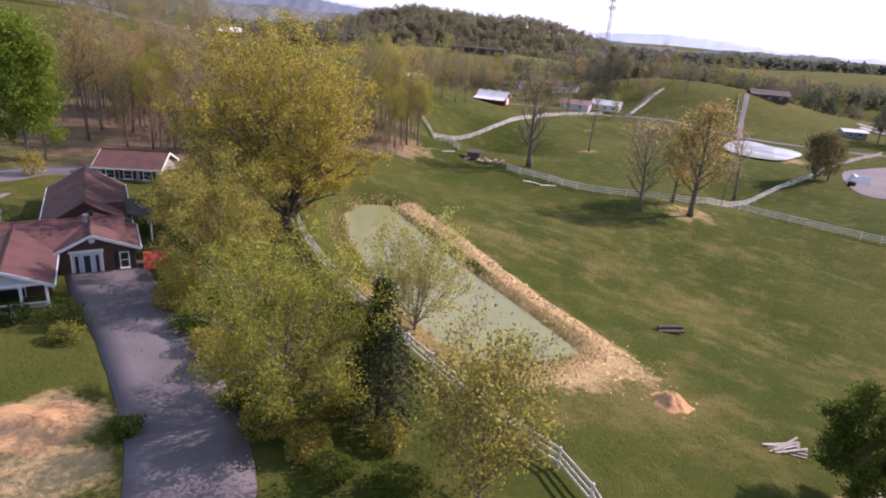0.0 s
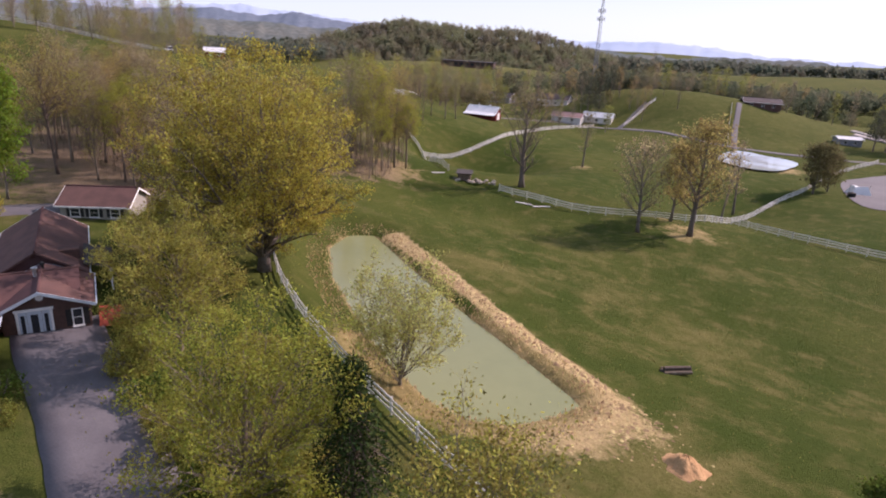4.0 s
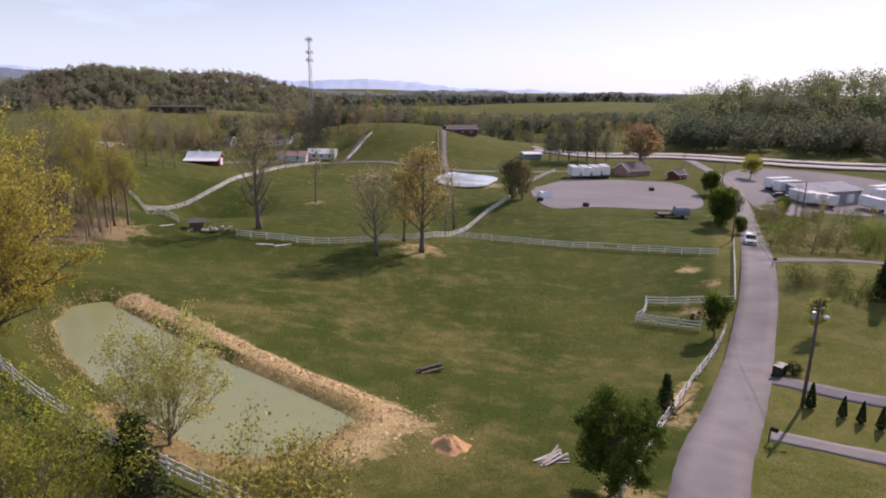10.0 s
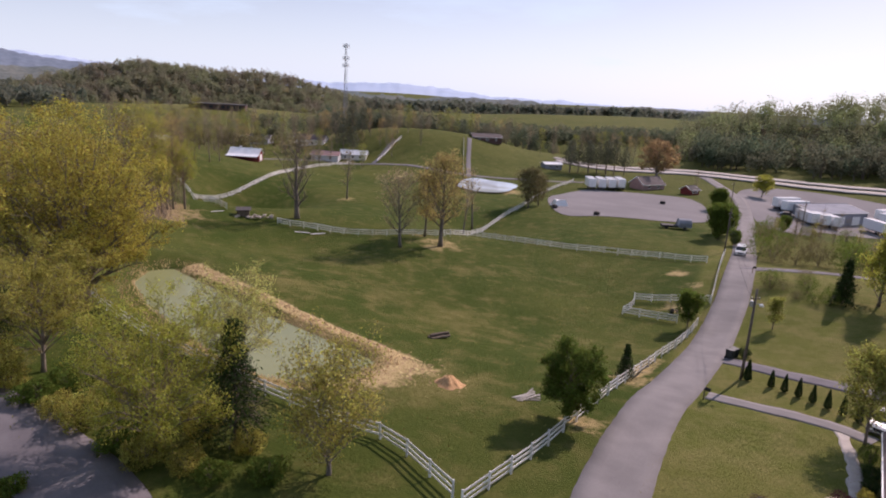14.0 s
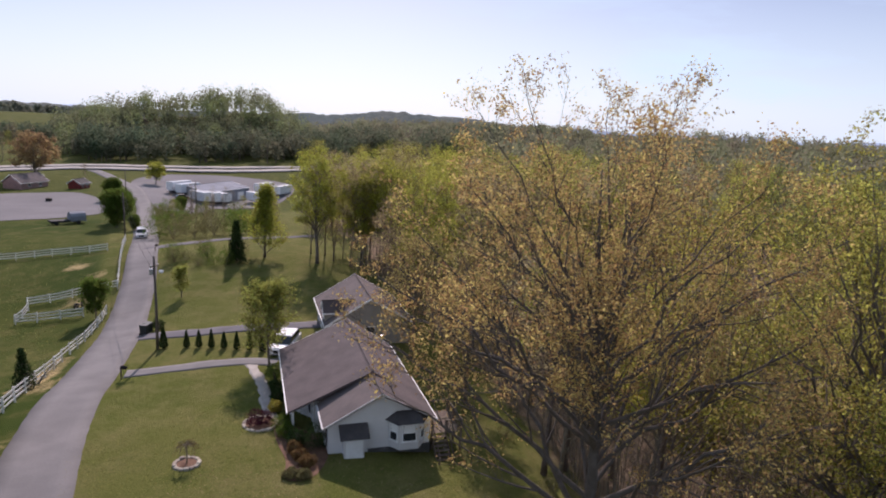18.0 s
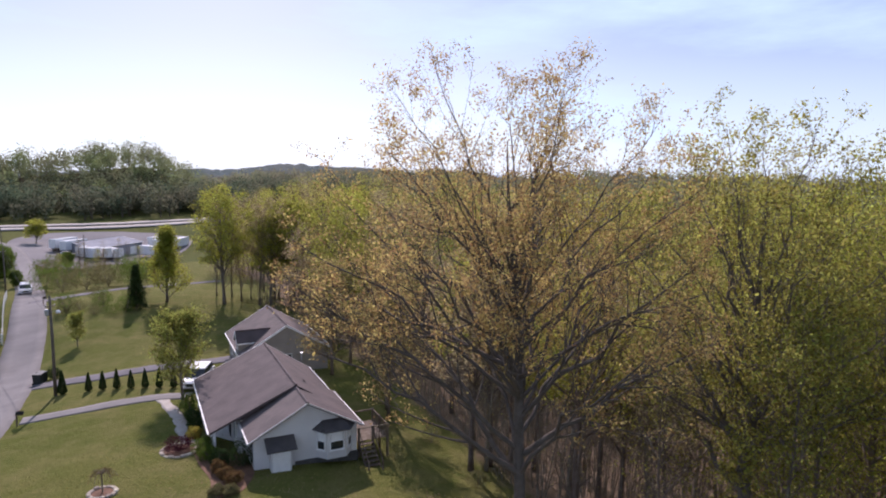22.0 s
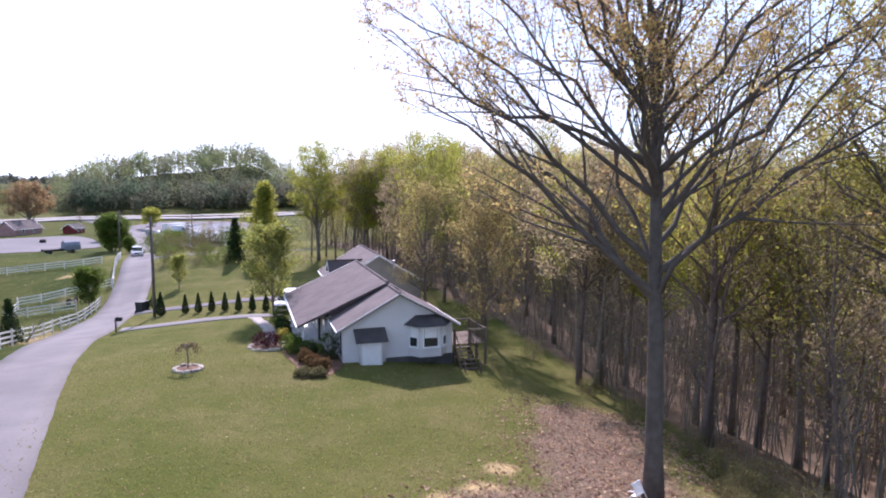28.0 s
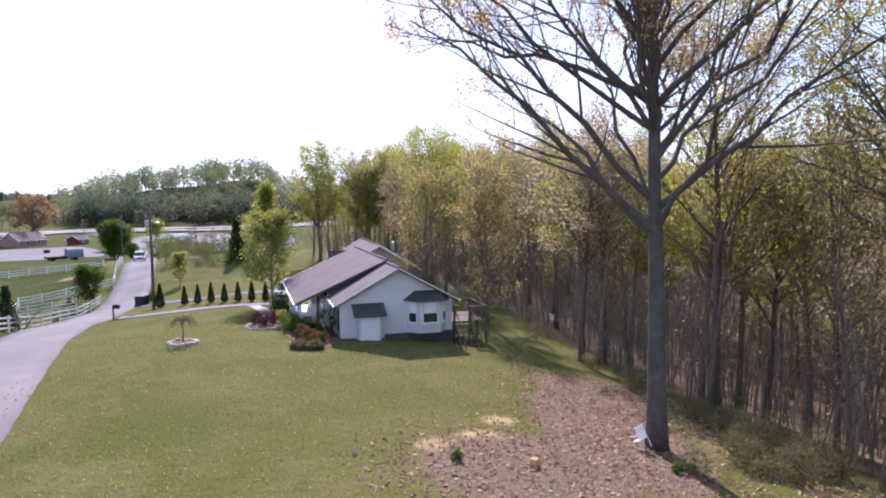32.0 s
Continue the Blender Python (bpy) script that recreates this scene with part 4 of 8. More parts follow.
def crown_tree(name, label, bark, leafm, m, seed, height, trunk_r, clear, wide, deep, mid, limbs, kids, per, leaf, shift=(0.0, 0.0), leaf_spread=0.25, low=-0.7, arch=0.22, stems=1.0, sides=9, steep=0.45, trunk_to=0.62, fork=0.12):
    """A broad tree: long arching limbs reach out to a rounded crown of half width wide and half height deep, whose middle is mid above the ground."""
    rng, nr = random.Random(seed), np.random.RandomState(seed)
    wood, tips = Geo(), []
    top = mid + deep * trunk_to
    trunk, _ = branch(rng, (0, 0, -0.3), (rng.uniform(-0.05, 0.05), rng.uniform(-0.05, 0.05), 1), top, trunk_r, 0.12, 0.055, 10)
    wood.tube(trunk, [trunk_r * (1.4 if i == 0 else 1.05 if i == 1 else 1.0) * (1 - 0.93 * (i / 10) ** 1.3) for i in range(11)], sides)
    turn = rng.uniform(0, 6)
    for i in range(limbs):
        v = low + (0.98 - low) * (i + rng.random() * 0.6) / limbs
        turn += 2.4 + rng.uniform(-0.35, 0.35)
        s = rng.uniform(0.80, 0.97) if i % 4 else rng.uniform(0.45, 0.65)
        ring = (math.sqrt(max(0.02, 1 - v * v)) if v > 0 else (1 - abs(v) ** 3) ** 0.45) * wide * s
        goal = Vector((shift[0] + ring * math.cos(turn), shift[1] + ring * math.sin(turn), mid + deep * v * s))
        reach = math.hypot(goal.x, goal.y)
        z0 = min(clear * height + (top - clear * height) * 0.72 * (v - low) / (1 - low) * stems, goal.z - reach * steep)
        p, _ = on(trunk, min(0.96, max(clear * height * 0.9 + rng.uniform(0, fork) * height, z0) / top))
        span = (goal - p).length
        bend = p.lerp(goal, 0.45) + Vector((0, 0, arch * span))
        r0 = max(0.03, trunk_r * 0.43 * (1 - 0.55 * (v - low) / (1 - low)) * rng.uniform(0.8, 1.1))
        limb = []
        for j in range(8):
            t = j / 7
            q = p * (1 - t) ** 2 + bend * 2 * t * (1 - t) + goal * t * t
            limb.append(q + Vector((rng.uniform(-1, 1), rng.uniform(-1, 1), rng.uniform(-1, 1))) * 0.035 * span * math.sin(math.pi * t))
        wood.tube(limb, [r0 * (1 - 0.85 * j / 7) for j in range(8)], 6, False)
        for j in range(kids[0]):
            g = 0.26 + 0.74 * (j + rng.random() * 0.7) / kids[0]
            q, d = on(limb, min(g, 0.985))
            side = d.cross(Vector((rng.uniform(-1, 1), rng.uniform(-1, 1), rng.uniform(-0.4, 1)))).normalized()
            tl = span * 0.4 * (1.2 - 0.78 * g) * rng.uniform(0.7, 1.25) + 0.3
            rim = math.hypot(math.hypot(q.x - shift[0], q.y - shift[1]) / wide, (q.z - mid) / deep)
            tl *= min(1.0, max(0.35, 1.9 - 1.45 * rim))
            tw, wr = branch(rng, q, d * 0.85 + side * rng.uniform(0.45, 0.95) + Vector((0, 0, 0.22)), tl, max(0.011, r0 * (1 - 0.8 * g) * 0.55), 0.05, 0.16, 4)
            wood.tube(tw, wr, 4, False)
            tips.append(tw[-1])
            for _ in range(kids[1]):
                h = rng.uniform(0.25, 1.0)
                q2, d2 = on(tw, min(h, 0.98))
                s2 = d2 * 0.8 + Vector((rng.uniform(-1, 1), rng.uniform(-1, 1), rng.uniform(-0.25, 1))).normalized() * 0.9
                t2, r2 = branch(rng, q2, s2, tl * rng.uniform(0.25, 0.5) + 0.12, max(0.006, r0 * 0.09), 0.04, 0.2, 3)
                wood.tube(t2, r2, 3, False)
                tips += [on(t2, 0.45)[0], on(t2, 0.75)[0], t2[-1]]
    count = np.round(per * nr.gamma(1.1, 1 / 1.1, len(tips))).astype(int)
    v, f = leaves(nr, np.array([tuple(t) for t in tips]), count, leaf_spread, leaf)
    root = thing(name, label, "tree", m)
    part("trunk", wood, bark, root, "forked limbs and tapered trunk", smooth=True)
    part("crown", array_mesh("crown", v, f, leafm), leafm, root, "clumps of spring foliage")
    return root


def conifer(name, label, m, height, width, seed, leafm=None, whorls=16, per=26, leaf=0.22, clear=0.06, droop=-0.12, blunt=1.05):
    rng, nr = random.Random(seed), np.random.RandomState(seed)
    wood, tips = Geo(), []
    wood.tube([(0, 0, -0.2), (0.03, 0, height * 0.5), (0, 0.02, height)], [height * 0.018, height * 0.012, 0.01], 6)
    for i in range(whorls):
        u = i / whorls
        z = height * (clear + (1 - clear) * u)
        length = width * (1 - u) ** blunt * rng.uniform(0.72, 1.12) + 0.06
        k = 8 if u < 0.6 else 6
        for j in range(k):
            w = 2 * math.pi * (j + rng.random() * 0.6) / k + i
            tip = Vector((math.cos(w) * length, math.sin(w) * length, z + length * droop))
            mid_ = Vector((math.cos(w) * length * 0.5, math.sin(w) * length * 0.5, z + length * 0.06))
            wood.tube([(0, 0, z), mid_, tip], [0.03, 0.02, 0.008], 3, False)
            for g in (0.3, 0.5, 0.7, 0.85, 1.0):
                tips.append(tuple(Vector((0, 0, z)).lerp(mid_, g * 2) if g < 0.5 else mid_.lerp(tip, g * 2 - 1)))
    v, f = leaves(nr, tips, max(1, per // 5), 0.075 * width, leaf, 0.3)
    root = thing(name, label, "evergreen tree", m)
    part("trunk", wood, M_BARK_D, root)
    part("crown", array_mesh("crown", v, f, leafm or M_LEAF_DRK), leafm or M_LEAF_DRK, root, "dense dark needles")
    return root


def bush(name, label, m, r, h, seed, leafm, n=900, leaf=0.10, category="shrub", group=""):
    """Stems and a ragged rounded mass of leaves."""
    rng, nr = random.Random(seed), np.random.RandomState(seed)
    wood = Geo()
    for _ in range(9):
        w, e = rng.uniform(0, 6.28), rng.uniform(0.2, 0.8)
        wood.tube([(0, 0, -0.1), (math.cos(w) * r * e * 0.5, math.sin(w) * r * e * 0.5, h * 0.5), (math.cos(w) * r * e, math.sin(w) * r * e, h * 0.85)], [0.03, 0.02, 0.008], 4, False)
    d = nr.normal(size=(n, 3))
    d /= np.linalg.norm(d, axis=1, keepdims=True)
    lump = 1 + 0.18 * np.sin(d[:, 0] * 5 + seed) + 0.16 * np.cos(d[:, 1] * 6 + seed * 2) + 0.1 * np.sin(d[:, 2] * 9)
    c = d * (nr.uniform(0.45, 1.0, (n, 1)) ** 0.5) * lump[:, None] * (r, r, h * 0.52) + (0, 0, h * 0.52)
    c[:, 2] = np.maximum(c[:, 2], 0.03)
    v, f = leaves(nr, c, 1, 0.02, leaf)
    root = thing(name, label, category, m, group)
    part("framework", wood, M_BARK_D, root)
    part("foliage", array_mesh("foliage", v, f, leafm), leafm, root)
    return root


def again(src, x, y, turn, s=1.0, label="", up=0.0, sz=None):
    ob = copy_thing(src, pose(x, y, H(x, y) + up, 0, 0, turn))
    ob.scale = (s, s, sz or s)
    if label:
        ob["label"] = label
    return ob


# trees round the brick house and the pond
crown_tree("tree", "large spreading maple with olive-yellow spring leaves by the pond", M_BARK, M_LEAF_YEL, at(-28.7, 46.0, 20), seed=11, height=19.5, trunk_r=0.5, clear=0.06, wide=10.2, deep=9.2, mid=9.9, limbs=54, kids=(10, 5), per=11,
           leaf=0.11, shift=(-1.0, 0.4), leaf_spread=0.3, low=-0.75, arch=0.1, stems=0.28, steep=1.25, fork=0.08)
make_tree("tree", "small airy maple with olive spring leaves beside the big one", "tree", M_BARK_D, M_LEAF_OLI, at(-35.5, 46.5, 140), seed=12, height=6.2, trunk_r=0.2, clear=0.18, spread=4.2, limbs=26, twigs=7, sub=4, per=4,
          leaf=0.12, rise=0.6, shape="oval", leaf_spread=0.45)
crown_tree("tree", "broad maple with fresh green leaves above the driveway", M_BARK_D, M_LEAF_SUN, at(-13.2, 20.2, 40), seed=14, height=9.0, trunk_r=0.22, clear=0.1, wide=5.2, deep=4.6, mid=5.3, limbs=38, kids=(9, 5), per=6,
           leaf=0.07, leaf_spread=0.2, low=-0.85, stems=0.4, steep=0.8)
make_tree("tree", "young maple with pale yellow-green leaves by the fence", "tree", M_BARK, M_LEAF_OLI, at(-3.0, 18.6, 10), seed=15, height=5.2, trunk_r=0.16, clear=0.12, spread=4.2, limbs=30, twigs=8, sub=5, per=4,
          leaf=0.085, rise=0.75, shape="vase", leaf_spread=0.3)
crown_tree("tree", "slender many-stemmed willow with pale green leaves at the pond edge", M_BARK, M_LEAF_PALE, at(-12.2, 36.0, 200), seed=16, height=8.0, trunk_r=0.12, clear=0.04, wide=4.1, deep=4.5, mid=5.0, limbs=30, kids=(8, 5), per=4,
           leaf=0.085, leaf_spread=0.18, low=-0.35, arch=-0.06, stems=0.25, steep=2.0, trunk_to=0.2)
conifer("tree", "dark green spruce beside the pond fence", at(-9.0, 21.4), 8.3, 2.35, 17, whorls=26, per=36, leaf=0.14, clear=0.16, blunt=0.85, droop=-0.25)
crown_tree("tree", "dense dark green oval-crowned tree by the lane", M_BARK_D, M_LEAF_GRN, at(14.5, 27.6, 5), seed=18, height=6.6, trunk_r=0.15, clear=0.1, wide=2.5, deep=3.0, mid=3.6, limbs=26, kids=(8, 5), per=9, leaf=0.085, leaf_spread=0.16, low=-0.85, steep=0.6)
conifer("tree", "small dark cedar beside the lane fence", at(23.4, 38.6), 3.7, 1.05, 19, whorls=14, per=22, leaf=0.14)
make_tree("tree", "small round green tree at the pen corner", "tree", M_BARK_D, M_LEAF_GRN, at(40.2, 59.0, 50), seed=20, height=4.3, trunk_r=0.1, clear=0.18, spread=1.6, limbs=18, twigs=6, sub=3, per=7, leaf=0.13, rise=0.6, leaf_spread=0.22)

# trees in the pasture
make_tree("tree", "tall pasture oak with sparse orange spring buds", "tree", M_BARK, M_LEAF_ORA, at(10.9, 97.2, 30), seed=21, height=15.5, trunk_r=0.42, clear=0.2, spread=4.6, limbs=26, twigs=7, sub=4, per=4, leaf=0.16, rise=0.6, leaf_spread=0.5)
make_tree("tree", "bare grey pasture tree with budding twigs", "tree", M_BARK, M_LEAF_TAN, at(3.4, 94.4, 80), seed=22, height=11.5, trunk_r=0.3, clear=0.2, spread=4.6, limbs=24, twigs=7, sub=5, per=1, leaf=0.16, rise=0.75, leaf_spread=0.5)
make_tree("tree", "slim tree with orange buds behind the pasture oak", "tree", M_BARK, M_LEAF_ORA, at(8.4, 103, 10), seed=23, height=11.5, trunk_r=0.25, clear=0.25, spread=3.2, limbs=18, twigs=6, sub=4, per=4, leaf=0.18, rise=0.7, leaf_spread=0.45)
make_tree("tree", "bare leafless tree by the creek fence", "tree", M_BARK, M_LEAF_TAN, at(-16.5, 107.7, 60), seed=24, height=15.0, trunk_r=0.5, clear=0.16, spread=4.6, limbs=22, twigs=6, sub=5, per=1, leaf=0.12, rise=0.9, leaf_spread=0.5)
bare = make_tree("tree", "thin bare tree on the hill pasture", "tree", M_BARK, M_LEAF_TAN, at(-8.8, 143.2), seed=25, height=12, trunk_r=0.22, clear=0.3, spread=1.9, limbs=14, twigs=5, sub=3, per=1, leaf=0.14, rise=1.2, leaf_spread=0.4)
again(bare, 18.8, 124, 90, 1.0, "thin bare tree at the fence corner")
again(bare, 21.8, 131, 200, 1.15, "forked bare tree behind the fence corner")

# woodland kinds, built once each beside the left wood
W = []
for i, (lm, nm, hh, per, lf) in enumerate([(M_LEAF_LIME, "lime-green", 16, 4, 0.10), (M_LEAF_OLI, "yellow-green", 17, 3, 0.10), (M_LEAF_OAK, "orange-budded", 15.5, 3, 0.085), (M_LEAF_TAN, "bare grey", 17, 2, 0.06), (M_LEAF_FRESH, "fresh green", 14, 9, 0.18), (M_LEAF_TAN, "leafless", 15, 2, 0.07)]):
    x, y = [(-44, 97), (-40.5, 99.5), (-37.5, 100.5), (-46.5, 103), (-62, 48), (-43, 93)][i]
    W.append(make_tree("tree", f"tall {nm} woodland tree among dry leaves", "tree", M_BARK_D if i % 2 else M_BARK, lm, at(x, y, i * 50), seed=30 + i, height=hh, trunk_r=0.16, clear=0.14, spread=3.0, limbs=26, twigs=6, sub=3, per=per, leaf=lf,
                       rise=0.9, shape="tall", leaf_spread=0.5, sides=6))
for i, (lm, nm, seed) in enumerate([(M_LEAF_SUN, "high-crowned lime-green", 161), (M_LEAF_ORA, "high-crowned russet", 162), (M_LEAF_TAN, "high-crowned grey-brown", 163)]):
    x, y = [(-42, 103.5), (-66, 60), (-70, 66)][i]
    W.append(crown_tree("tree", f"tall {nm} woodland tree among dry leaves", M_BARK_D, lm, at(x, y, i * 50), seed=seed, height=17, trunk_r=0.2, clear=0.36, wide=3.6, deep=5.6, mid=11.4, limbs=22, kids=(7, 4), per=(4, 3, 3)[i], leaf=0.10, leaf_spread=0.3, low=-0.8, steep=1.0, sides=7))
rw = random.Random(77)
KIND = ["lime-green", "yellow-green", "orange-budded", "bare grey", "fresh green", "leafless", "high-crowned lime-green", "high-crowned russet", "high-crowned grey-brown"]


def woods(n, box, test, pick, lo=0.75, hi=1.15, min_gap=2.2, note="in the wood", size=1.0):
    put = []
    tries = 0
    while len(put) < n and tries < n * 60:
        tries += 1
        x, y = rw.uniform(box[0], box[2]), rw.uniform(box[1], box[3])
        if not test(x, y) or any((x - a) ** 2 + (y - b) ** 2 < min_gap ** 2 for a, b in put):
            continue
        put.append((x, y))
        i = rw.choice(pick)
        s = rw.uniform(lo, hi) * size
        again(W[i], x, y, rw.uniform(0, 360), s, f"{KIND[i]} tree {note}", sz=s * rw.uniform(0.9, 1.12))


def in_wood(x, y):
    return bool(inside(np.array([x]), np.array([y]), WOODEDGE)[0]) and float(away(np.array([x]), np.array([y]), WOODEDGE, True)[0]) > 0.8


def woods_mass(name, label, n, box, test, pick, lo=0.75, hi=1.15, min_gap=2.2):
    """Trees too far off to count, joined into one mesh."""
    put, vs, fs, ms, mats, k0 = [], [], [], [], [], 0
    tries = 0
    cache = {}
    for i in set(pick):
        for ch in W[i].children:
            me = ch.data
            co = np.empty(len(me.vertices) * 3, np.float32)
            me.vertices.foreach_get("co", co)
            tri = np.array([(*p.vertices[:4],) if len(p.vertices) >= 4 else (*p.vertices, p.vertices[2]) for p in me.polygons])
            cache.setdefault(i, []).append((co.reshape(-1, 3), tri, me.materials[0]))
    while len(put) < n and tries < n * 60:
        tries += 1
        x, y = rw.uniform(box[0], box[2]), rw.uniform(box[1], box[3])
        if not test(x, y) or any((x - a) ** 2 + (y - b) ** 2 < min_gap ** 2 for a, b in put):
            continue
        put.append((x, y))
        a, s = rw.uniform(0, 6.28), rw.uniform(lo, hi)
        rot = np.array([[math.cos(a), -math.sin(a), 0], [math.sin(a), math.cos(a), 0], [0, 0, 1]])
        z = H(x, y)
        for co, tri, mt in cache[rw.choice(pick)]:
            if mt not in mats:
                mats.append(mt)
            # every third leaf is enough so far away
            tr_ = tri if len(tri) < 9000 else tri[::2]
            vs.append(co @ rot.T * s + (x, y, z))
            fs.append(tr_ + k0)
            ms.append(np.full(len(tr_), mats.index(mt)))
            k0 += len(co)
    me = array_mesh(name, np.vstack(vs), np.vstack(fs), mats[0])
    for mt in mats[1:]:
        me.materials.append(mt)
    me.polygons.foreach_set("material_index", np.concatenate(ms).astype(np.int32))
    me.validate()
    return single(name, me, mats[0], label, "woods", kind="stuff")


# creek wood and the wood behind the brick house
woods(22, (-56, 82, -34, 116), lambda x, y: (x + 46) ** 2 / 110 + (y - 98) ** 2 / 330 < 1, [6, 1, 6, 8, 6, 5, 7], 0.7, 1.0, note="in the creek wood", size=0.85)
woods(84, (-92, 46, -46, 96), lambda x, y: y > 55 + (x + 46) * -0.35 and y < 96, [8, 7, 7, 6, 1, 8, 7, 5, 2], 0.62, 0.86, note="in the wood behind the brick house")
again(W[4], -61.5, 49.5, 30, 0.85, "bright green leafy tree behind the brick house")
again(W[4], -64, 45, 130, 0.9, "bright green leafy tree behind the brick house")
def on_ridge(x, y):
    return -56 < math.degrees(math.atan2(x, y + 9)) < -35.5 and math.hypot(x, y + 9) > 236 - max(0, 18 + 0.9 * (x + 150) * 0.22)


woods_mass("ridge_wood", "tall bare and budding wood along the ridge field", 150, (-250, 110, -120, 222), on_ridge, [3, 1, 3, 2, 5, 0], 0.78, 1.0, 3.6)

# the big oak and the wood beside the lawn
crown_tree("tree", "huge oak with bare limbs and orange-brown spring buds", M_BARK_OAK, M_LEAF_OAK, at(22.4, -9.3, 0), seed=41, height=22.0, trunk_r=0.3, clear=0.36, wide=8.6, deep=9.6, mid=14.6, limbs=40, kids=(10, 6), per=8,
           leaf=0.055, shift=(-0.3, 1.0), leaf_spread=0.14, low=-0.25, arch=0.05, stems=0.85, sides=10, steep=1.05, fork=0.24)
crown_tree("tree", "tall pale lime-green oak at the edge of the wood", M_BARK, M_LEAF_OLI, at(29.2, -17.5, 70), seed=42, height=25, trunk_r=0.34, clear=0.3, wide=6.2, deep=9.4, mid=15.9, limbs=40, kids=(10, 5), per=7,
           leaf=0.075, leaf_spread=0.18, low=-0.75, arch=0.02, stems=0.7, sides=9, steep=1.15)
make_tree("tree", "tall yellow-green oak at the edge of the wood", "tree", M_BARK_D, M_LEAF_YEL, at(33.5, -9.2, 170), seed=43, height=17.5, trunk_r=0.26, clear=0.35, spread=4.6, limbs=24, twigs=6, sub=5, per=6,
          leaf=0.085, rise=0.85, shape="tall", leaf_spread=0.45, sides=8)
for x, y, k, s in ((38.6, -0.8, 8, 0.95), (39.6, -1.6, 5, 0.9), (40.7, -1.5, 8, 0.9), (42.8, -2.6, 8, 0.9), (38.4, -7.8, 6, 0.95), (39.8, -9.5, 8, 1.0), (38.4, -11, 6, 0.9), (36.5, -13, 8, 0.95), (27.6, -14.6, 5, 0.75), (33, -14.2, 1, 0.9),
                   (48.7, 5, 8, 0.9), (45, 9.5, 7, 0.85), (30.5, -20.5, 0, 0.95), (26.5, -19, 0, 0.9), (34.5, -18, 1, 0.95)):
    again(W[k], x, y, (x * 97 + y * 31) % 360, s, f"{KIND[k]} tree at the edge of the lawn")
woods(62, (24, -48, 80, 30), lambda x, y: in_wood(x, y) and x + y * 0.2 > 30, [0, 1, 6, 8, 3, 8, 3, 6, 5], 0.72, 1.05, 2.0)
woods_mass("deep_wood_1", "dense mixed spring wood beyond the lawn", 40, (24, -62, 75, -24), in_wood, [6, 0, 1, 8, 6], 0.9, 1.15, 2.8)
lo = make_tree("tree", "broad lime-green tree in the wood", "tree", M_BARK_D, M_LEAF_SUN, at(34.5, -23.5, 0), seed=48, height=22.5, trunk_r=0.26, clear=0.2, spread=5.2, limbs=38, twigs=8, sub=4, per=7, leaf=0.085, rise=0.7, leaf_spread=0.4)
for i, (x, y, s) in enumerate([(39, -19.5, 0.95), (31.5, -28, 0.95), (43, -27, 1.0), (27.5, -30, 0.9), (37, -32, 1.0), (47, -20, 1.0), (45, -36, 1.0), (52, -28, 1.0), (31, -37, 0.95), (56, -38, 1.0)]):
    again(lo, x, y, i * 53, s)
woods_mass("deep_wood_2", "tall mixed spring wood behind the houses", 80, (55, 14, 130, 95), in_wood, [1, 8, 6, 3, 8, 1], 0.8, 1.1, 2.6)
woods_mass("deep_wood_3", "mixed spring wood in the valley", 120, (72, -58, 185, 60), in_wood, [6, 1, 0, 8], 0.95, 1.2, 3.6)

# trees about the white house and down the lane
gold = make_tree("tree", "golden-leaved young oak at the edge of the wood", "tree", M_BARK_D, M_LEAF_ORA, at(49.8, 18.4, 0), seed=46, height=10.5, trunk_r=0.16, clear=0.12, spread=3.6, limbs=28, twigs=7, sub=4, per=4, leaf=0.085, rise=0.7, leaf_spread=0.35)
again(gold, 43.6, 8.6, 120, 0.9)
woods(9, (66, 36, 88, 60), lambda x, y: 0 < (x - 69) * 0.86 + (y - 55) * 0.51 < 9 and y < 57, [0, 1, 0, 3, 5], 0.6, 0.8, 1.8, note="behind the far lawn")
make_tree("tree", "small airy green tree beside the white house", "tree", M_BARK, M_LEAF_LIME, at(37.2, 25.0, 0), seed=51, height=6.6, trunk_r=0.12, clear=0.2, spread=2.5, limbs=26, twigs=7, sub=5, per=5, leaf=0.1, rise=0.7, leaf_spread=0.26)
make_tree("tree", "tall light green poplar beyond the lawn", "tree", M_BARK, M_LEAF_SUN, at(66.5, 59, 0), seed=52, height=11, trunk_r=0.2, clear=0.06, spread=3.4, limbs=32, twigs=7, sub=4, per=6, leaf=0.15, rise=0.8, shape="cone", leaf_spread=0.35)
lime = crown_tree("tree", "tall lime-green tree at the edge of the far lawn", M_BARK, M_LEAF_SUN, at(69.8, 51, 0), seed=152, height=18, trunk_r=0.24, clear=0.22, wide=4.4, deep=7.2, mid=11.2, limbs=30, kids=(8, 5), per=4, leaf=0.13, leaf_spread=0.35, low=-0.8, steep=0.9)
for i, (x, y, k) in enumerate([(74.8, 40.5, 0.95), (78.5, 31.5, 1.0), (73.5, 45.5, 0.8), (84, 38, 1.05), (88, 27, 1.0), (80, 46, 0.9)]):
    again(lime, x, y, 40 + i * 75, k)
conifer("tree", "dark cedar beside the poplar", at(62, 60), 6.5, 1.8, 53, whorls=14, per=30, leaf=0.24)
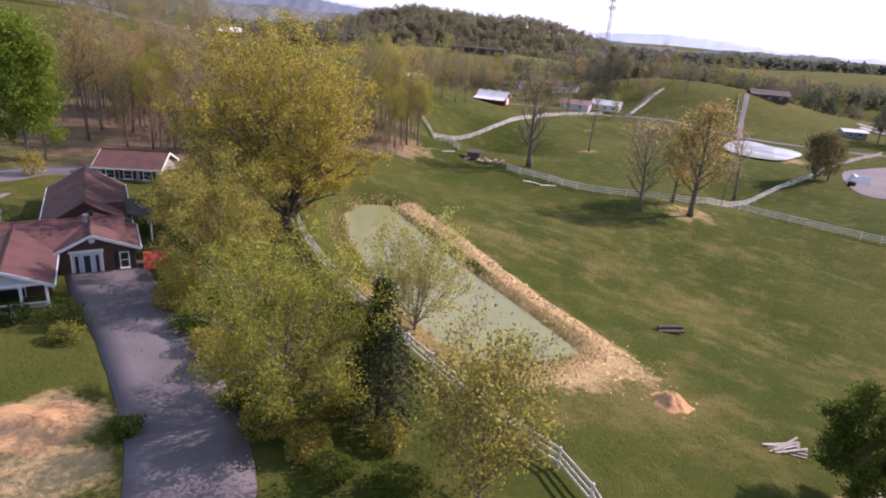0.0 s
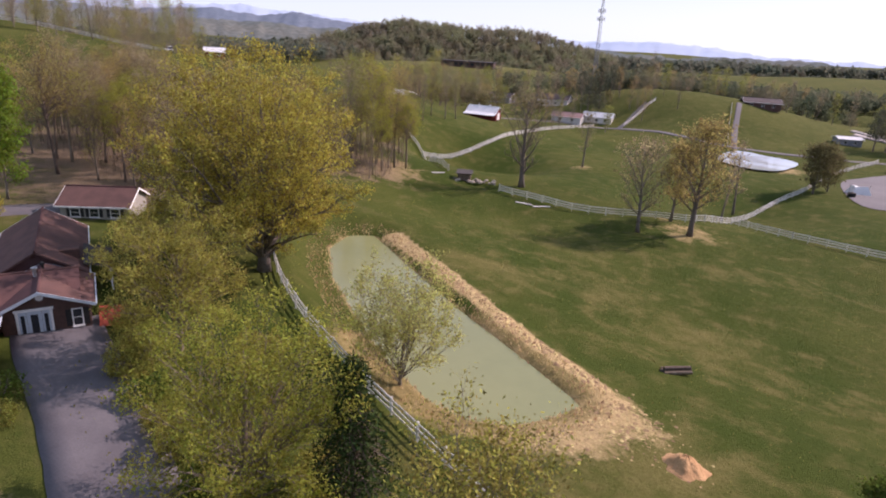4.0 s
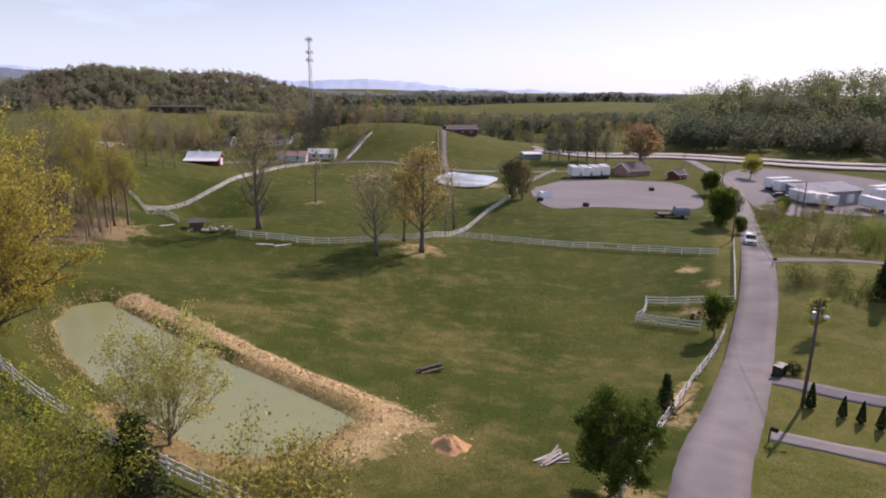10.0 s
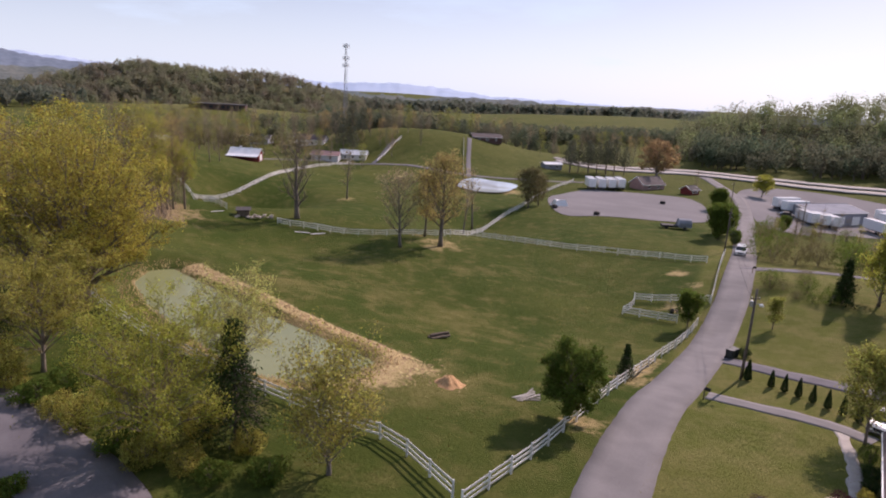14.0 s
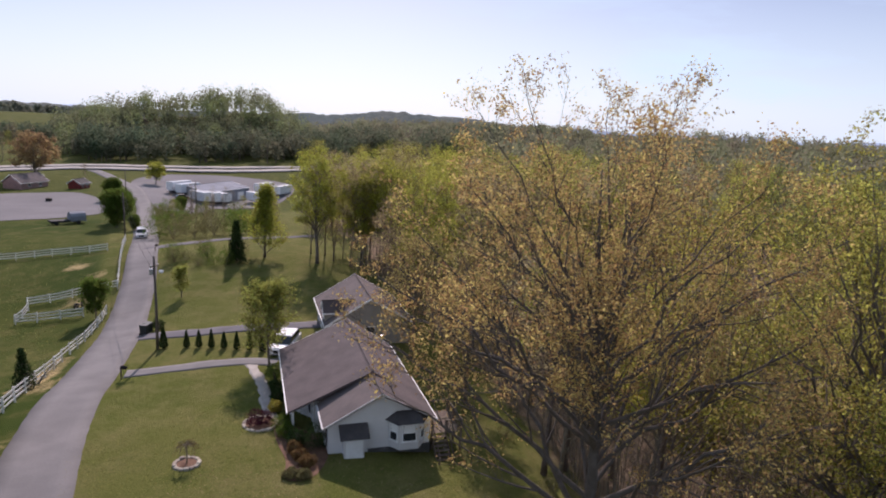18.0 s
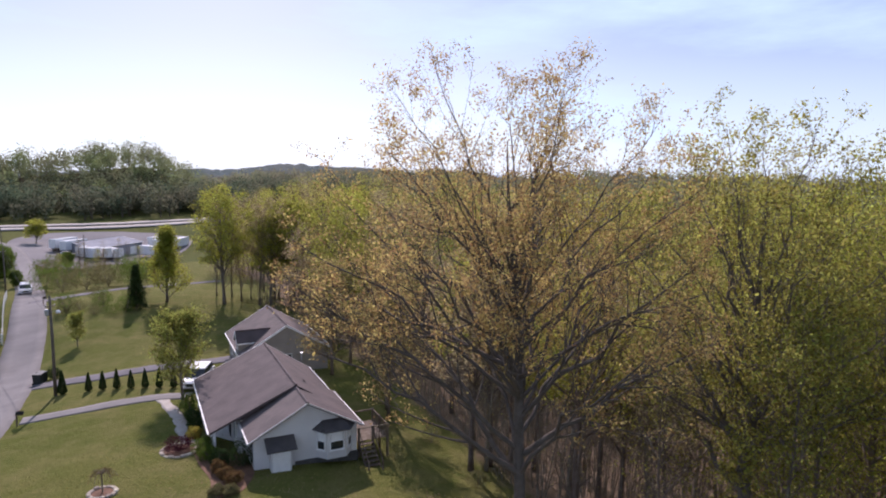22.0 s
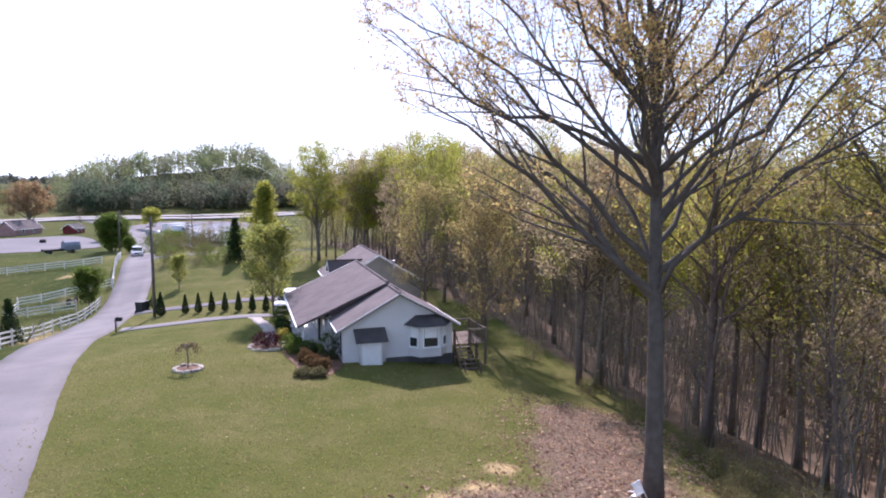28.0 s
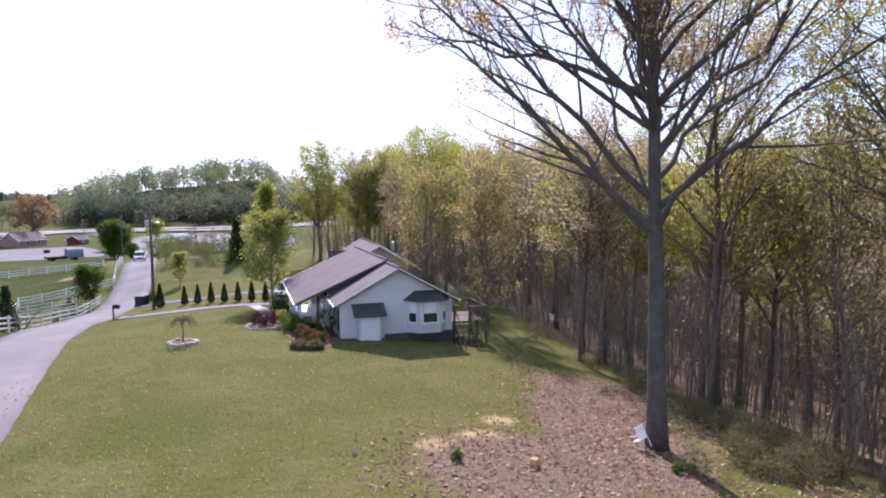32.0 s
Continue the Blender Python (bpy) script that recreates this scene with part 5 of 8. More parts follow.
def weeping(x, y):
    """A thin stem with arching twigs that hang down like an umbrella."""
    rng, nr = random.Random(54), np.random.RandomState(54)
    wood, tips = Geo(), []
    wood.tube([(0, 0, -0.2), (0.03, 0.02, 0.6), (0, 0, 1.25)], [0.055, 0.045, 0.035], 7)
    for i in range(34):
        a, r, top = rng.uniform(0, 6.283), rng.uniform(0.45, 0.9), rng.uniform(0.12, 0.34)
        pts = [Vector((math.cos(a) * r * u, math.sin(a) * r * u, 1.2 + top * math.sin(min(u * 2.6, 3.14)) - 0.75 * max(0, u - 0.45) ** 1.3 * rng.uniform(0.9, 1.5))) for u in (0, 0.2, 0.4, 0.6, 0.8, 1.0)]
        wood.tube(pts, [0.016, 0.013, 0.011, 0.009, 0.007, 0.004], 4, False)
        tips += [tuple(on(pts, f)[0]) for f in (0.4, 0.55, 0.7, 0.85, 0.98)]
    v, f = leaves(nr, tips, 4, 0.05, 0.035)
    root = thing("tree", "small brown weeping tree in a stone ring on the lawn", "tree", at(x, y))
    part("trunk", wood, M_BARK_D, root, "thin stem with drooping twigs")
    part("crown", array_mesh("crown", v, f, M_LEAF_BRONZE), M_LEAF_BRONZE, root, "tiny bronze leaves")


weeping(22.4, 15.6)
make_tree("tree", "young slender tree on the mown lawn", "tree", M_BARK, M_LEAF_LIME, at(48.5, 54, 0), seed=55, height=3.8, trunk_r=0.07, clear=0.2, spread=1.0, limbs=14, twigs=5, sub=3, per=4, leaf=0.11, rise=0.8, leaf_spread=0.2)
lane = make_tree("tree", "dense dark green round tree beside the lane", "tree", M_BARK_D, M_LEAF_GRN, at(73.2, 112, 0), seed=56, height=6.2, trunk_r=0.2, clear=0.08, spread=2.9, limbs=24, twigs=7, sub=3, per=14, leaf=0.17, rise=0.6, leaf_spread=0.4)
again(lane, 78, 119, 80, 0.9, "dense dark green round tree beside the lane")
again(lane, 102.8, 165, 150, 0.85, "dark green tree far down the lane")
again(lane, 96, 146, 30, 0.5, "dark green shrub-like tree far down the lane")
again(lane, 107, 139, 200, 0.55, "dark cedar beside the warehouse yard")
again(lane, 73, 105, 240, 0.42, "small dark tree at the fence end")
crown_tree("tree", "broad russet-budded oak near the highway", M_BARK, M_LEAF_RUSSET, at(106.3, 218.7), seed=57, height=17, trunk_r=0.5, clear=0.2, wide=8.6, deep=7.0, mid=10.2, limbs=30, kids=(7, 4), per=3, leaf=0.32, leaf_spread=0.5, low=-0.8, steep=0.7)
again(W[5], 110.8, 196, 20, 0.5, "grey bushy tree near the lane")
wil = make_tree("tree", "bushy grey-brown willow by the pasture fence", "tree", M_BARK, M_LEAF_SCRUB, at(39.8, 150.5), seed=58, height=8.5, trunk_r=0.2, clear=0.05, spread=4.2, limbs=26, twigs=7, sub=3, per=3, leaf=0.25, rise=0.8, leaf_spread=0.45)
again(wil, 44, 156, 90, 0.8)
crown_tree("tree", "round light green tree near the highway", M_BARK, M_LEAF_SUN, at(137.2, 198), seed=158, height=9, trunk_r=0.2, clear=0.12, wide=3.4, deep=3.9, mid=4.8, limbs=22, kids=(6, 4), per=4, leaf=0.2, leaf_spread=0.3)
cp = conifer("tree", "tall dark pine in a row near the highway", at(76, 234), 14, 3.6, 59, leafm=M_LEAF_PINE, whorls=12, per=11, leaf=0.42, clear=0.3, blunt=0.45, droop=0.05)
for i, (x, y) in enumerate([(80, 235.5), (84, 234.5), (88, 236), (92, 236), (96, 237.5), (100, 236.5), (78, 240), (86, 241), (94, 242), (-16, 246), (-12, 244), (-20, 262), (-9, 262), (-6, 270), (-14, 275)]):
    again(cp, x, y, i * 47, 0.85 + 0.05 * (i % 5))
# scattered trees about the farm
woods_mass("farm_trees_3", "budding trees among the farm buildings", 34, (-95, 204, 12, 262), lambda x, y: not (-56 < x < -36 and y < 214) and not (-30 < x < -4 and 226 < y < 248) and not (-64 < x < -22 and y > 256) and (x < -4 or y > 246), [3, 2, 5, 0, 3], 0.45, 0.75, 4)
woods_mass("farm_trees_1", "mixed budding trees beyond the barns", 60, (-90, 236, 20, 330), lambda x, y: not (-65 < x < -2 and y < 255), [2, 3, 3, 5, 0], 0.6, 0.85, 5)
woods_mass("farm_trees_2", "mixed budding trees beside the barns", 26, (-100, 192, -57, 262), lambda x, y: True, [3, 2, 5, 0], 0.4, 0.7, 5)
woods_mass("highway_trees", "mixed trees beyond the highway", 50, (10, 275, 140, 340), lambda x, y: True, [3, 2, 0, 5], 0.6, 0.85, 5)
woods(10, (-58, 140, -47, 176), lambda x, y: True, [0, 3, 5, 1], 0.6, 0.9, 4, note="along the hillside fence")
# shrubs beside the lane and on the lawn
woods(24, (84, 84, 116, 140), lambda x, y: (x - 70) * 0.86 - (y - 96.4) * 0.52 > 6 and y > 82, [3, 5, 1, 3], 0.28, 0.45, 2.5, note="among the scrub beside the lane")
bsh = bush("shrub", "leggy budding shrub beside the lane", at(88, 120), 2.4, 3.8, 61, M_LEAF_GRN, 2400, 0.10)
bs2 = bush("shrub", "twiggy brown-green shrub in rough grass", at(70, 87.5), 2.2, 3.6, 62, M_LEAF_SCRUB, 2600, 0.085)
rs = random.Random(5)
for x, y in [(74, 87), (78, 86.5), (82, 85), (86, 84), (91, 92), (84, 96), (78, 98), (94, 100), (86, 108), (92, 114), (99, 118), (84, 112), (95, 126), (100, 131), (104, 126), (70, 92), (110, 120), (88, 90)]:
    again(bsh if rs.random() < 0.5 else bs2, x, y, rs.uniform(0, 360), rs.uniform(0.7, 1.3))
for x, y in [(56.6, 67.5), (57.4, 62.8), (58.6, 61), (60.2, 60), (58, 66.5), (60.5, 65), (63, 63), (62.5, 68.5), (66, 64), (57.5, 69)]:
    again(bs2 if rs.random() < 0.6 else bsh, x, y, rs.uniform(0, 360), rs.uniform(0.35, 0.7))

# far woods: one mass of small clumps on each hillside
def far_woods(name, label, count, where, size, tall, material, seed, per=64):
    nr = np.random.RandomState(seed)
    x, y = where(nr, count)
    z = land(x, y)
    hh = tall * nr.uniform(0.55, 1.2, len(x))
    c = np.repeat(np.stack([x, y, z + hh * 0.58], -1), per, 0)
    d = nr.normal(size=c.shape)
    d /= np.linalg.norm(d, axis=1, keepdims=True)
    wide = np.repeat(hh * nr.uniform(0.28, 0.45, len(x)), per)
    c = c + d * nr.uniform(0.45, 1, (len(c), 1)) * np.stack([wide, wide, np.repeat(hh * 0.46, per)], -1)
    v, f = leaves(nr, c, 1, 0.1, size, 0.8)
    single(name, array_mesh(name, v, f, material), material, label, "woods", kind="stuff")
    g = Geo()
    for i in range(0, len(x), 3):
        g.tube([(x[i], y[i], z[i] - 0.5), (x[i], y[i], z[i] + hh[i] * 0.6)], [0.3, 0.15], 3, False)
    single(name + "_trunks", g, M_BARK_D, "bare trunks under the far woods", "woods", kind="stuff")


def disc(cx, cy, rx, ry, rot=0.0):
    def pick(nr, n):
        r, a = np.sqrt(nr.uniform(0, 1, n)), nr.uniform(0, 6.283, n)
        px, py = r * np.cos(a) * rx, r * np.sin(a) * ry
        return cx + px * math.cos(rot) - py * math.sin(rot), cy + px * math.sin(rot) + py * math.cos(rot)
    return pick


def beyond(line, near, deep):
    """A strip on the far side of a line."""
    def pick(nr, n):
        k = nr.randint(0, len(line) - 1, n)
        t = nr.uniform(0, 1, n)
        a, b = np.array(line)[k], np.array(line)[k + 1]
        d = b - a
        d = d / np.linalg.norm(d, axis=1, keepdims=True)
        p = a + (b - a) * t[:, None] + np.stack([-d[:, 1], d[:, 0]], -1) * (near + deep * nr.uniform(0, 1, n) ** 0.8)[:, None]
        return p[:, 0], p[:, 1]
    return pick


def clear_of(pick, boxes):
    """Keeps the trees off the buildings."""
    def chosen(nr, n):
        x, y = pick(nr, n)
        ok = np.ones(len(x), bool)
        for x0, y0, x1, y1 in boxes:
            ok &= ~((x > x0) & (x < x1) & (y > y0) & (y < y1))
        return x[ok], y[ok]
    return chosen


FARM = [(-56, 190, -34, 216), (-32, 180, 12, 248), (-42, 258, -20, 274), (-66, 264, -46, 282), (-24, 312, -15, 322)]
SCHOOL_FIELD = [(-200, 290, -38, 475)]
wooded_ridge("hill_1", "wooded hill beyond the highway", 400, 26, 46, [(26, -1.2), (29, -0.2), (32, 0.6), (34.5, 0.9), (37, 1.1), (38.7, 1.4), (40.3, 1.62), (41.6, 1.5), (42.6, 0.95), (43.6, 0.2), (46, -1.3)], M_FARTREE2, 16, 5.6, 0.42, 1, 200)
wooded_ridge("hill_2", "long wooded hill beyond the farms", 640, -29, -2, [(-29, -0.9), (-25.5, 0.0), (-23.5, 0.55), (-21, 1.1), (-18.5, 1.2), (-16.5, 0.95), (-14.5, 0.8), (-12, 0.95), (-9.5, 0.85), (-7.5, 0.5), (-5.5, -0.1), (-2, -1.0)], M_FARTREE3, 11, 5.2, 0.6, 2, 110)
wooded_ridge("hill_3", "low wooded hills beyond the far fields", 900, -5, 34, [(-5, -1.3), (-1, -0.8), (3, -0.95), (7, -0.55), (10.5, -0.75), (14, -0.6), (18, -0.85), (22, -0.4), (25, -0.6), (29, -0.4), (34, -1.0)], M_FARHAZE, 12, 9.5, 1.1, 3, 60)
far_woods("far_woods_3", "belt of mixed trees beyond the pastures", 620, clear_of(disc(110, 395, 240, 26, 0.05), SCHOOL_FIELD), 0.6, 10, M_FARTREE, 3, 130)
far_woods("far_woods_4", "wooded slopes beyond the warehouse", 700, disc(430, 250, 140, 100, 0.0), 0.7, 13, M_FARTREE3, 4, 120)
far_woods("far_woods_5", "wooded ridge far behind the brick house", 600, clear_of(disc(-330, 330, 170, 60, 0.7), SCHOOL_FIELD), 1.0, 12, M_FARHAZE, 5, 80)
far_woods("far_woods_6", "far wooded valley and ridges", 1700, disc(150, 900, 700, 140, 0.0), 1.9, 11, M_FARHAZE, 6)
far_woods("far_woods_7", "wooded valley beyond the near wood", 1300, disc(370, -30, 230, 190, 0.0), 0.7, 15, M_FARTREE3, 7, 120)
far_woods("far_woods_8", "dense trees just beyond the highway", 520, beyond([(138, 262), (160, 247), (195, 222), (246, 198), (336, 168), (470, 135)], 6, 75), 0.5, 14, M_FARTREE, 8, 200)


far_woods("far_woods_9", "trees among the far farms", 420, clear_of(disc(-60, 345, 130, 45, 0.0), FARM + SCHOOL_FIELD), 0.75, 11, M_FARTREE, 9, 80)
far_woods("far_woods_10", "mixed garden trees about the farm buildings", 60, clear_of(disc(-55, 240, 52, 32, 0.0), FARM), 0.34, 7.5, M_LEAF_SCRUB, 10, 240)
far_woods("far_woods_11", "budding trees behind the hill pasture", 90, clear_of(disc(10, 322, 85, 16, 0.0), FARM), 0.42, 10, M_FARTREE, 11, 200)
far_woods("far_woods_12", "green trees on the slope above the barns", 50, clear_of(disc(-78, 285, 40, 26, 0.0), FARM), 0.4, 9, M_FARTREE2, 12, 200)


# ---------------------------------------------------------------- buildings
def frame_of(ox, oy, z, ux, uy):
    """A pose with x along (ux, uy)."""
    return pose(ox, oy, z, 0, 0, math.degrees(math.atan2(uy, ux)))


def gabled(root, x0, x1, y0, y1, base, eave, ridge, wallm, roofm, trimm, over=0.35, along_y=True, t=0.16, thick=0.14, open_front=0.0, xr=None, inset=0.0, cheek=False, barge=(True, True), board=0.2):
    """A block with a pitched roof whose ridge runs along y (or x). Walls, gables, roof slopes and fascia are separate parts."""
    def P(a, b, z):
        return (a, b, z) if along_y else (b, a, z)
    if not along_y:
        x0, x1, y0, y1 = y0, y1, x0, x1
    xm = (x0 + x1) / 2 if xr is None else xr
    k = (ridge - eave)
    yf = y0 + open_front
    for a, b in ((x0 + inset, x0 + inset + t), (x1 - t, x1)):
        part("wall", Geo().add([P(a, yf, base), P(b, yf, base), P(b, y1, base), P(a, y1, base), P(a, yf, eave), P(b, yf, eave), P(b, y1, eave), P(a, y1, eave)],
                               [(0, 3, 2, 1), (4, 5, 6, 7), (0, 1, 5, 4), (1, 2, 6, 5), (2, 3, 7, 6), (3, 0, 4, 7)]), wallm, root)
    for a, b in ((yf, yf + t), (y1 - t, y1)):
        xa = x0 + inset
        low = min(ridge - 0.12, eave + (ridge - eave) * inset / (xm - x0))
        out = [(xa + t, base), (x1 - t, base), (x1 - t, eave - 0.1), (xm, ridge - 0.12), (xa + t, low - 0.1)]
        if cheek and a == yf:
            # the step between two roofs is shingled
            up = [(xa + t, low - 0.35), (x1 - t, eave - 0.35), (x1 - t, eave - 0.1), (xm, ridge - 0.12), (xa + t, low - 0.1)]
            part("roof_cheek", Geo().add([P(x, a - 0.03, z) for x, z in up] + [P(x, a - 0.003, z) for x, z in up], [(4, 3, 2, 1, 0), (5, 6, 7, 8, 9)] + [(i, (i + 1) % 5, (i + 1) % 5 + 5, i + 5) for i in range(5)]), roofm, root, "shingled step between the roofs")
        part("gable_wall", Geo().add([P(x, a, z) for x, z in out] + [P(x, b, z) for x, z in out], [(4, 3, 2, 1, 0), (5, 6, 7, 8, 9)] + [(i, (i + 1) % 5, (i + 1) % 5 + 5, i + 5) for i in range(5)]), wallm, root)
    for side in (-1, 1):
        xe = x0 if side < 0 else x1
        run = abs(xm - xe)
        drop = k / run * over
        ro = part("roof", Geo().slab(P(xm, y0 - over, ridge), P(xm, y1 + over, ridge), P(xe + side * over, y1 + over, eave - drop), P(xe + side * over, y0 - over, eave - drop), thick), roofm, root)
        a, b = P(xe + side * (over + 0.02), y0 - over, eave - drop - 0.15), P(xe + side * over + side * 0.09, y1 + over, eave - drop - 0.03)
        part("gutter", Geo().box(min(a[0], b[0]), min(a[1], b[1]), a[2], max(a[0], b[0]), max(a[1], b[1]), b[2]), trimm, root)
        for yy in [e for e, on_ in zip((y0 - over - 0.05, y1 + over + 0.01), barge) if on_]:
            p = [P(xm, yy, ridge + 0.01), P(xe + side * over, yy, eave - drop + 0.01), P(xe + side * over, yy, eave - drop - board), P(xm, yy, ridge - board)]
            q = [P(xm, yy + 0.04, ridge + 0.01), P(xe + side * over, yy + 0.04, eave - drop + 0.01), P(xe + side * over, yy + 0.04, eave - drop - board), P(xm, yy + 0.04, ridge - board)]
            part("bargeboard", Geo().add(p + q, [(0, 1, 2, 3), (7, 6, 5, 4)] + [(i, i + 4, (i + 1) % 4 + 4, (i + 1) % 4) for i in range(4)]), trimm, root)
    part("ridge_cap", Geo().tube([P(xm, y0 - over, ridge + 0.005), P(xm, y1 + over, ridge + 0.005)], [0.09, 0.09], 6), roofm, root)


def window(root, x, y, z, w, h, turn, frame_m=None, sash=True, shutter=None, depth=0.06, name="window", blind=False):
    """A framed window on a wall; turn 0 faces -y."""
    fm = frame_m or M_TRIM
    m = pose(x, y, z, 0, 0, turn)
    g = Geo()
    b = 0.07
    g.box(-w / 2 - b, -depth, -b, w / 2 + b, 0, 0).box(-w / 2 - b, -depth, h, w / 2 + b, 0, h + b).box(-w / 2 - b, -depth, 0, -w / 2, 0, h).box(w / 2, -depth, 0, w / 2 + b, 0, h)
    if sash:
        g.box(-w / 2, -depth * 0.9, h * 0.48, w / 2, 0, h * 0.52)
    win = part(name, g, fm, root, m=m)
    part("pane", Geo().box(-w / 2, -depth * 0.55, 0, w / 2, -0.004, h), M_GLASS, win, "dark reflecting glass")
    part("sill", Geo().box(-w / 2 - 0.1, -depth - 0.05, -b - 0.04, w / 2 + 0.1, 0, -b - 0.002), fm, win)
    if blind:
        part("blind", Geo().box(-w / 2 + 0.02, -depth * 0.62, h * 0.52, w / 2 - 0.02, -depth * 0.56, h), M_TRIM, win, "half-lowered white blind")
    if shutter:
        for s in (-1, 1):
            part("shutter", Geo().chamfer(s * (w / 2 + b + 0.18) - 0.16, -0.05, -0.03, s * (w / 2 + b + 0.18) + 0.16, -0.001, h + 0.03, 0.01), shutter, win)
    return win


def white_house():
    z0 = 0.35
    root = thing("house", "white-sided single-storey house with a brown shingle roof, bay window and deck", "house", frame_of(28.9, 10.2, z0, 0.768, -0.64))
    gabled(root, 0, 6.8, 0, 6.5, 0.1, 2.6, 4.45, M_SIDING, M_SHINGLE, M_SIDING, barge=(True, False), board=0.08)
    gabled(root, -2.0, 6.9, 3.3, 14.5, 0.1, 2.25, 4.62, M_SIDING, M_SHINGLE, M_TRIM, xr=3.4, inset=1.5, cheek=True, barge=(False, True), board=0.08)
    part("foundation", Geo().box(2.6, -0.05, -1.2, 6.86, -0.003, 0.5).box(6.8, -0.003, -1.2, 6.86, 6.5, 0.5), M_BLOCK, root, "dark block foundation")
    # closet with a dark lean-to roof on the gable
    cl = part("closet", Geo().box(0.95, -0.75, 0.0, 2.25, -0.0, 1.9), M_SIDING, root, "small white lean-to closet")
    part("door", Geo().chamfer(1.05, -0.79, 0.05, 2.15, -0.751, 1.78, 0.01), M_TRIM, cl)
    part("lean_to_roof", Geo().slab((0.65, 0.0, 2.4), (2.55, 0.0, 2.4), (2.55, -1.05, 1.8), (0.65, -1.05, 1.8), 0.07), M_SHINGLE_DK, cl, "dark shingle roof")
    # bay window
    p = [(4.0, 0.0), (4.55, -0.75), (5.85, -0.75), (6.4, 0.0)]
    bay = part("bay", Geo().add([(x, y, 0.55) for x, y in p] + [(x, y, 2.5) for x, y in p], [(0, 1, 2, 3), (7, 6, 5, 4), (0, 4, 5, 1), (1, 5, 6, 2), (2, 6, 7, 3), (3, 7, 4, 0)]), M_SIDING, root, "white bay")
    part("bay_roof", Geo().add([(3.7, 0, 2.45), (4.35, -1.0, 2.45), (6.05, -1.0, 2.45), (6.7, 0, 2.45), (4.45, 0, 3.0), (5.95, 0, 3.0)], [(0, 1, 4), (1, 2, 5, 4), (2, 3, 5), (0, 4, 5, 3), (3, 2, 1, 0)]), M_SHINGLE_DK, bay, "dark hipped shingle roof")
    window(root, 5.2, -0.752, 1.2, 0.85, 1.1, 0, blind=True)
    window(root, 4.25, -0.39, 1.2, 0.55, 1.1, -54, blind=True)
    window(root, 6.14, -0.39, 1.2, 0.55, 1.1, 54, blind=True)
    # road side
    window(root, -0.0, 1.2, 0.75, 0.8, 1.35, -90, shutter=M_SHINGLE_DK)
    window(root, -0.0, 2.6, 0.75, 0.8, 1.35, -90)
    for y in (4.6, 8.6, 10.6, 12.8):
        window(root, -0.502, y, 0.8, 0.8, 1.3, -90)
    # front porch with posts
    part("porch_floor", Geo().box(-2.1, 3.3, -0.6, -0.5, 14.4, 0.12), M_TRIM, root)
    part("front_door", Geo().chamfer(-0.56, 6.6, 0.14, -0.501, 7.5, 2.1, 0.01), M_BLACK, root)
    for y in (3.45, 5.4, 8.0, 10.4, 12.4, 14.2):
        part("porch_post", Geo().chamfer(-2.05, y - 0.08, 0.12, -1.89, y + 0.08, 2.12, 0.015), M_TRIM, root)
    for y in (3.6, 8.15, 10.5, 12.5):
        part("top_rail", Geo().box(-2.01, y, 0.85, -1.93, y + 1.6, 0.92), M_TRIM, root)
        part("bottom_rail", Geo().box(-2.01, y, 0.25, -1.93, y + 1.6, 0.31), M_TRIM, root)
        for i in range(8):
            part("baluster", Geo().box(-1.99, y + 0.12 + i * 0.19, 0.3, -1.95, y + 0.16 + i * 0.19, 0.86), M_TRIM, root)
    for i in range(3):
        part("porch_step", Geo().chamfer(-2.45 - i * 0.32, 5.9, -0.7, -2.12 - i * 0.32, 7.4, -0.05 - i * 0.17, 0.02), M_PATH, root)
    part("chimney_vent", Geo().lathe([(0.07, 4.8), (0.07, 5.3), (0.12, 5.32), (0.12, 5.4)], 8, 5.0, 8.0), M_METAL, root)
    return root


white_house()


